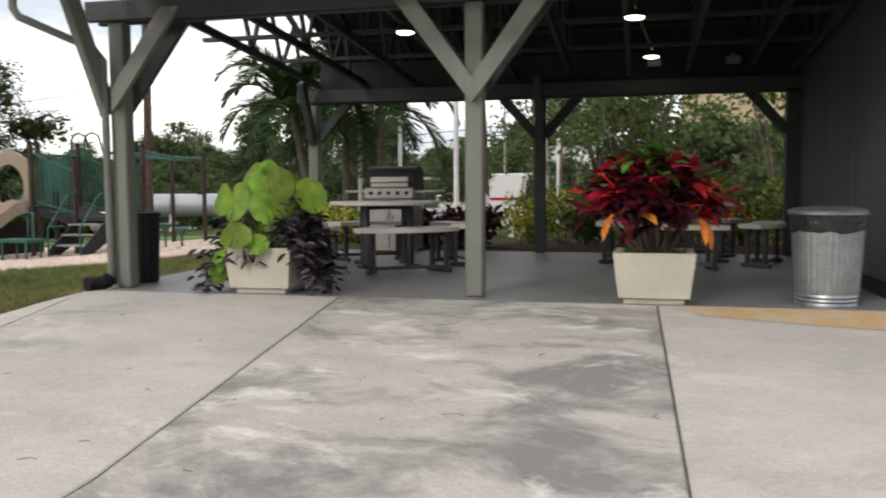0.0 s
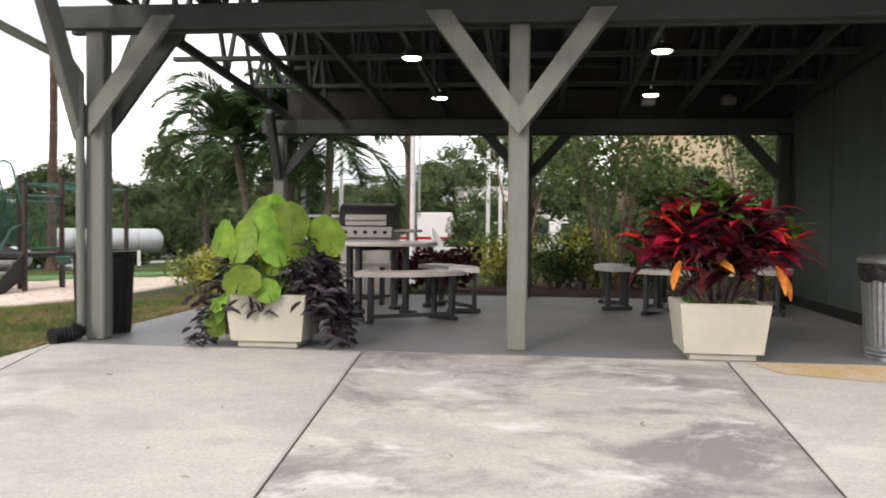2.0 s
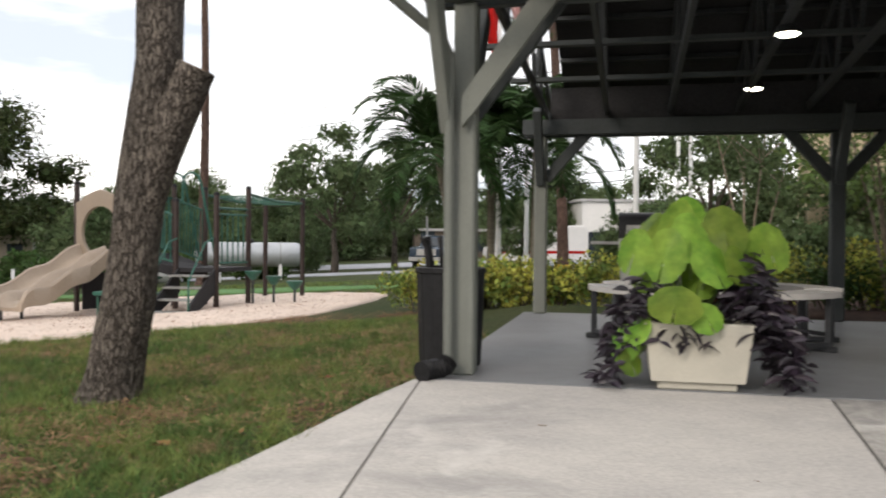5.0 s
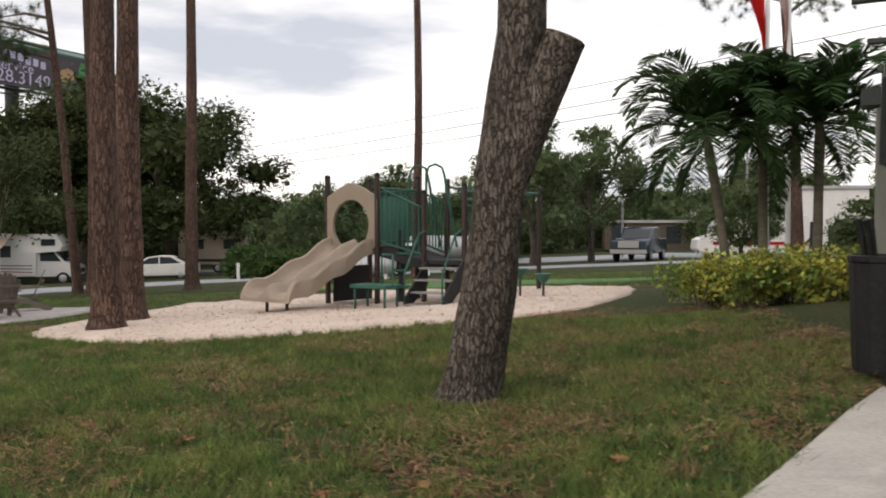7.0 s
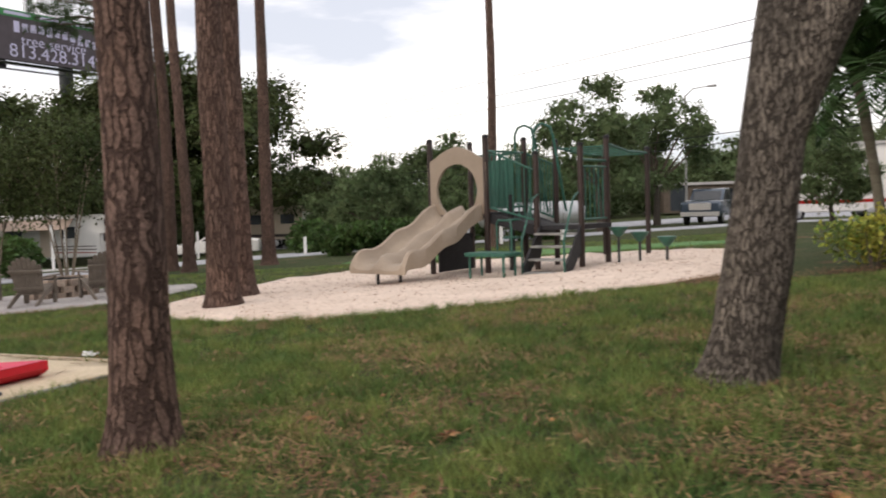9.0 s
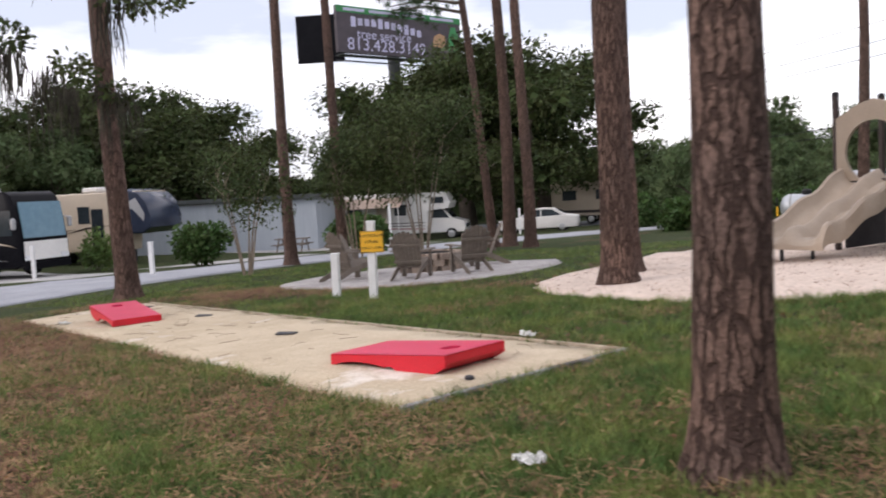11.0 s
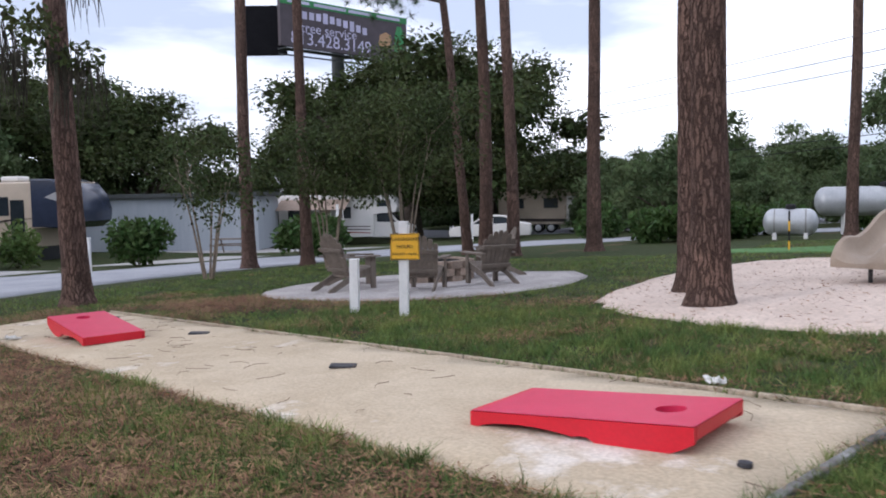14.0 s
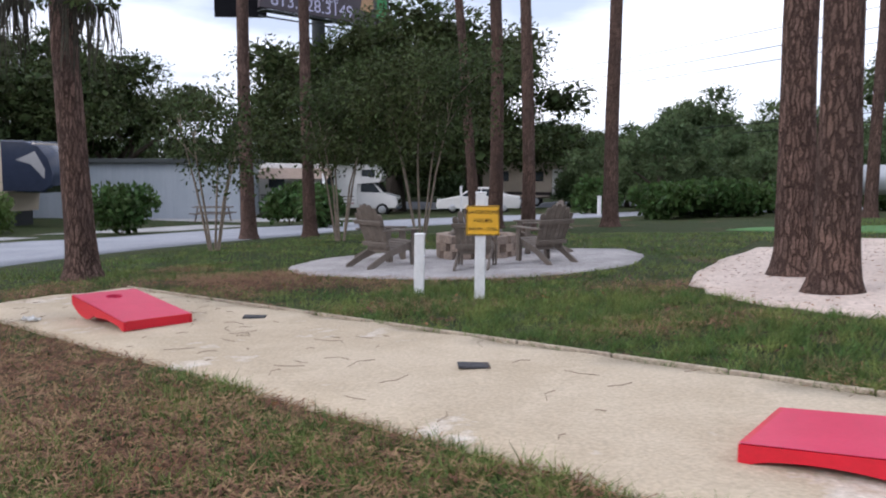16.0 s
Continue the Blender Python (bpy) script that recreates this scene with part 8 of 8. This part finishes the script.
def lawn_points(rng, n, x0, x1, y0, y1):
    x, y = rng.uniform(x0, x1, n), rng.uniform(y0, y1, n)
    ok = np.ones(n, bool)
    for poly in KEEP_OUT:
        ok &= ~inside(x, y, poly)
    dx, dy = x + 2.76, y - 7.18
    c, s = math.cos(radians(-13.4)), math.sin(radians(-13.4))
    u, v = dx * c + dy * s, -dx * s + dy * c
    edge = np.where(v > -0.2, -0.2, -0.26 + 0.37 * (v + 0.1))
    ok &= ~((u > edge) & (v < 4.6))
    return x[ok], y[ok]


def patchy(x, y, k=0.55, seed=0.0):
    """Slow variation over the lawn, about 0 to 1."""
    return 0.5 + 0.25 * (np.sin(x * k * 2.1 + 1.3 * np.sin(y * k * 1.7 + seed)) + np.sin(y * k * 2.6 + 1.1 * np.sin(x * k * 1.9 + 2 + seed)))


def bare(x, y):
    """How bare the soil is: near the road bend side of the court, and by the fire pit."""
    b = np.exp(-(((x + 15.3) / 2.4) ** 2 + ((y - 7.9 + 0.3 * (x + 15.3)) / 0.55) ** 2))
    b += np.exp(-(((x + 18.2) / 1.9) ** 2 + ((y - 13.2) / 0.8) ** 2))
    road_edge = 5.3 - 0.29 * (x + 11.2)
    b += 0.75 * np.exp(-((y - road_edge) / 0.35) ** 2) * (x < -3)
    b += 0.5 * np.exp(-(((x + 3.3) / 0.6) ** 2 + ((y - 8.5) / 1.6) ** 2))
    south = (y < 7.2 - 0.318 * (x + 10.3)) & (x < -9.5)
    b += 0.74 * south * np.clip((patchy(x, y, 1.5, 5.0) + 0.35 * patchy(x, y, 5.3, 1.0) - 0.62) / 0.35, 0, 1) + 0.4 * np.clip((patchy(x, y, 1.6, 8.0) - 0.7) / 0.25, 0, 1)
    return np.clip(b, 0, 1)


def blades(rng, x, y, tall, wide, lean=0.7):
    n = len(x)
    z = land_np(x, y) - 0.006
    a = rng.uniform(0, 2 * np.pi, n)
    h = tall * rng.uniform(0.45, 1.25, n)
    w = wide * rng.uniform(0.6, 1.3, n)
    sx, sy = np.cos(a) * w / 2, np.sin(a) * w / 2
    tx, ty = rng.normal(size=n) * h * lean, rng.normal(size=n) * h * lean
    v = np.stack([np.stack([x - sx, y - sy, z], 1), np.stack([x + sx, y + sy, z], 1), np.stack([x + tx, y + ty, z + h], 1)], 1).reshape(-1, 3)
    return v, np.arange(n * 3).reshape(n, 3)


rng = np.random.default_rng(9)
chunks = []
for n, x0, x1, y0, y1, tall, wide in ((170000, -9.5, -2.4, 4.6, 9.5, 0.058, 0.007), (210000, -15.5, -8.5, 4.6, 9.0, 0.068, 0.0075), (90000, -14.5, -4.0, 9.0, 13.5, 0.055, 0.009), (55000, -21.5, -14.0, 6.2, 15.0, 0.06, 0.011),
                                     (60000, -24, -13, 12, 23, 0.06, 0.014), (30000, -4.6, -2.6, 8.5, 13.6, 0.05, 0.008), (30000, -13, -3, 20, 30, 0.06, 0.018)):
    x, y = lawn_points(rng, n, x0, x1, y0, y1)
    thick = (0.2 + 0.8 * patchy(x, y, 1.3)) * (1 - 0.93 * bare(x, y))
    keep = rng.random(len(x)) < thick
    x, y = x[keep], y[keep]
    v, f = blades(rng, x, y, tall, wide)
    chunks.append((v, f))
off = 0
vs, fs = [], []
for v, f in chunks:
    vs.append(v)
    fs.append(f + off)
    off += len(v)
tagged(new("grass", quick_mesh("grass", np.concatenate(vs), np.concatenate(fs), M_BLADE)), "short uneven green lawn grass blades", "grass", kind="stuff")

# taller tufts
x, y = lawn_points(rng, 4600, -16, -3, 4.6, 13)
x, y = np.repeat(x, 34), np.repeat(y, 34)
x, y = x + rng.normal(size=len(x)) * 0.035, y + rng.normal(size=len(y)) * 0.035
keep = rng.random(len(x)) < (1 - 0.85 * bare(x, y))
v, f = blades(rng, x[keep], y[keep], 0.10, 0.008, 0.55)
tagged(new("grass_tufts", quick_mesh("grass_tufts", v, f, M_BLADE)), "taller loose tufts of lawn grass", "grass", kind="stuff")

# dry straw and pine needles lying flat
x, y = lawn_points(rng, 330000, -21, -2.5, 4.6, 14.5)
thick = 0.09 + 0.8 * np.clip(patchy(x, y, 1.1, 2.0) + 0.3 * patchy(x, y, 4.1, 3.0) - 0.58, 0, 1) * 2 + 0.30 * (y < 7.2 - 0.318 * (x + 10.3)) * (x < -8) + 0.95 * bare(x, y) - 0.28 * (y > 9.2 - 0.318 * (x + 10.3)) * (x < -8.5)
keep = rng.random(len(x)) < thick
x, y = x[keep], y[keep]
n = len(x)
z = land_np(x, y) + rng.uniform(0.004, 0.058, n)
a = rng.uniform(0, 2 * np.pi, n)
ln = rng.uniform(0.04, 0.13, n)
w = 0.0042
dx, dy = np.cos(a) * ln / 2, np.sin(a) * ln / 2
px2, py2 = -np.sin(a) * w, np.cos(a) * w
dz = rng.normal(size=n) * 0.008
v = np.stack([np.stack([x - dx - px2, y - dy - py2, z - dz], 1), np.stack([x - dx + px2, y - dy + py2, z - dz], 1), np.stack([x + dx, y + dy, z + dz], 1)], 1).reshape(-1, 3)
tagged(new("pine_straw", quick_mesh("pine_straw", v, np.arange(n * 3).reshape(n, 3), M_STRAW)), "brown pine needles and dry straw on the lawn", "pine straw", kind="stuff")

# bare brown soil showing through: low clods
x, y = lawn_points(rng, 110000, -21, -2.5, 4.6, 14.5)
keep = rng.random(len(x)) < np.clip(bare(x, y) - 0.1, 0, 1) + 0.12 * (patchy(x, y, 1.7, 4.0) > 0.72)
x, y = x[keep], y[keep]
c = np.stack([x, y, land_np(x, y) + 0.006], 1)
n = len(c)
a = rng.uniform(0, 2 * np.pi, n)
r = rng.uniform(0.02, 0.055, n)
v = np.stack([c + np.stack([np.cos(a + k) * r, np.sin(a + k) * r, rng.uniform(-0.008, 0.006, n)], 1) for k in (0, 1.57, 3.14, 4.71)], 1).reshape(-1, 3)
tagged(new("bare_soil", quick_mesh("bare_soil", v, np.arange(n * 4).reshape(n, 4), M_LITTER)), "bare brown soil and litter showing through the lawn", "bare soil", kind="stuff")

# fallen leaves, twigs on the court and the concrete
M_DEAD = mat("dead_leaf", (0.26, 0.115, 0.05), (0.17, 0.085, 0.045), scale=6, fine=20, rough=0.8, bump=0, island=0.4)
x, y = lawn_points(rng, 5200, -21, -2.8, 4.4, 13)
keep = rng.random(len(x)) < 0.10 + 0.8 * np.exp(-((y - (5.3 - 0.29 * (x + 11.2))) / 0.22) ** 2) * (x < -9) + 0.25 * (patchy(x, y, 1.9, 6.0) > 0.86)
x, y = x[keep], y[keep]
c = np.stack([x, y, land_np(x, y) + 0.03], 1)
v, f = leaves(rng, c, 0.07, 0.04, droop=0.0)
v[:, 2] = np.repeat(c[:, 2], 4) + (v[:, 2] - np.repeat(c[:, 2], 4)) * 0.35
tagged(new("fallen_leaves", quick_mesh("fallen_leaves", v, f, M_DEAD)), "scattered rusty brown fallen leaves", "fallen leaves", kind="stuff")
for k, (x, y) in enumerate(((-6.55, 5.75), (-5.6, 5.95), (-6.75, 6.9), (-5.2, 6.1), (-4.35, 6.35), (-7.6, 7.2), (-3.7, 7.9), (-9.5, 6.1))):
    sh = Shape()
    for j in range(7):
        a = j * 0.9 + k
        blade(sh, (0, 0, 0.02), (math.cos(a), math.sin(a), 0.35), 0.11, 0.045, 0.12, 0.3)
    ob = part("curled_leaf", sh, M_DEAD)
    ob.matrix_basis = pose(x, y, land(x, y) + 0.02) @ Matrix.Scale(0.62, 4)
    tagged(ob, "curled rust-brown dead leaf cluster on the grass", "dead leaves", group="dead leaf clusters")
M_TWIG = mat("dark_twig", (0.20, 0.145, 0.10), (0.14, 0.10, 0.075), rough=0.9, bump=0)
sh = Shape()
for i in range(85):
    a_, b_ = rng.uniform(0.1, 10.2), rng.uniform(0.1, 1.85)
    x, y = padpt(a_, b_)
    a, ln = rng.uniform(0, 6.28), rng.uniform(0.05, 0.26)
    z = land(x, y) + 0.043
    sh.tube([(x, y, z), (x + math.cos(a) * ln * 0.5, y + math.sin(a) * ln * 0.5, z + 0.004), (x + math.cos(a + 0.35) * ln, y + math.sin(a + 0.35) * ln, z)], 0.002, 4)
tagged(part("twigs", sh, M_TWIG), "dark pine twigs scattered on the game court", "twigs", kind="stuff")
sh = Shape()
for i in range(26):
    u, v_ = rng.uniform(0, 6.5), rng.uniform(-4.2, -0.4)
    p = PAV @ Vector((u, v_, 0))
    z = float(ramp_z(np.float64(v_))) + 0.003
    a, ln = rng.uniform(0, 6.28), rng.uniform(0.02, 0.2) ** 1.3
    sh.tube([(p.x, p.y, z), (p.x + math.cos(a) * ln * 0.5, p.y + math.sin(a) * ln * 0.5, z), (p.x + math.cos(a + 0.5) * ln, p.y + math.sin(a + 0.5) * ln, z)], 0.002, 4)
tagged(part("twigs", sh, M_TWIG), "small dark twigs and leaf bits on the concrete", "twigs", kind="stuff")
x, y = rng.uniform(-13, -4, 3200), rng.uniform(11.8, 21, 3200)
ok = inside(x, y, SAND)
x, y = x[ok], y[ok]
c = np.stack([x, y, land_np(x, y) + 0.055], 1)
v, f = leaves(rng, c, 0.085, 0.022, droop=0.0)
v[:, 2] = np.repeat(c[:, 2], 4) + (v[:, 2] - np.repeat(c[:, 2], 4)) * 0.2
tagged(new("sand_litter", quick_mesh("sand_litter", v, f, M_DEAD)), "brown leaf litter strewn over the sand", "leaf litter", kind="stuff")
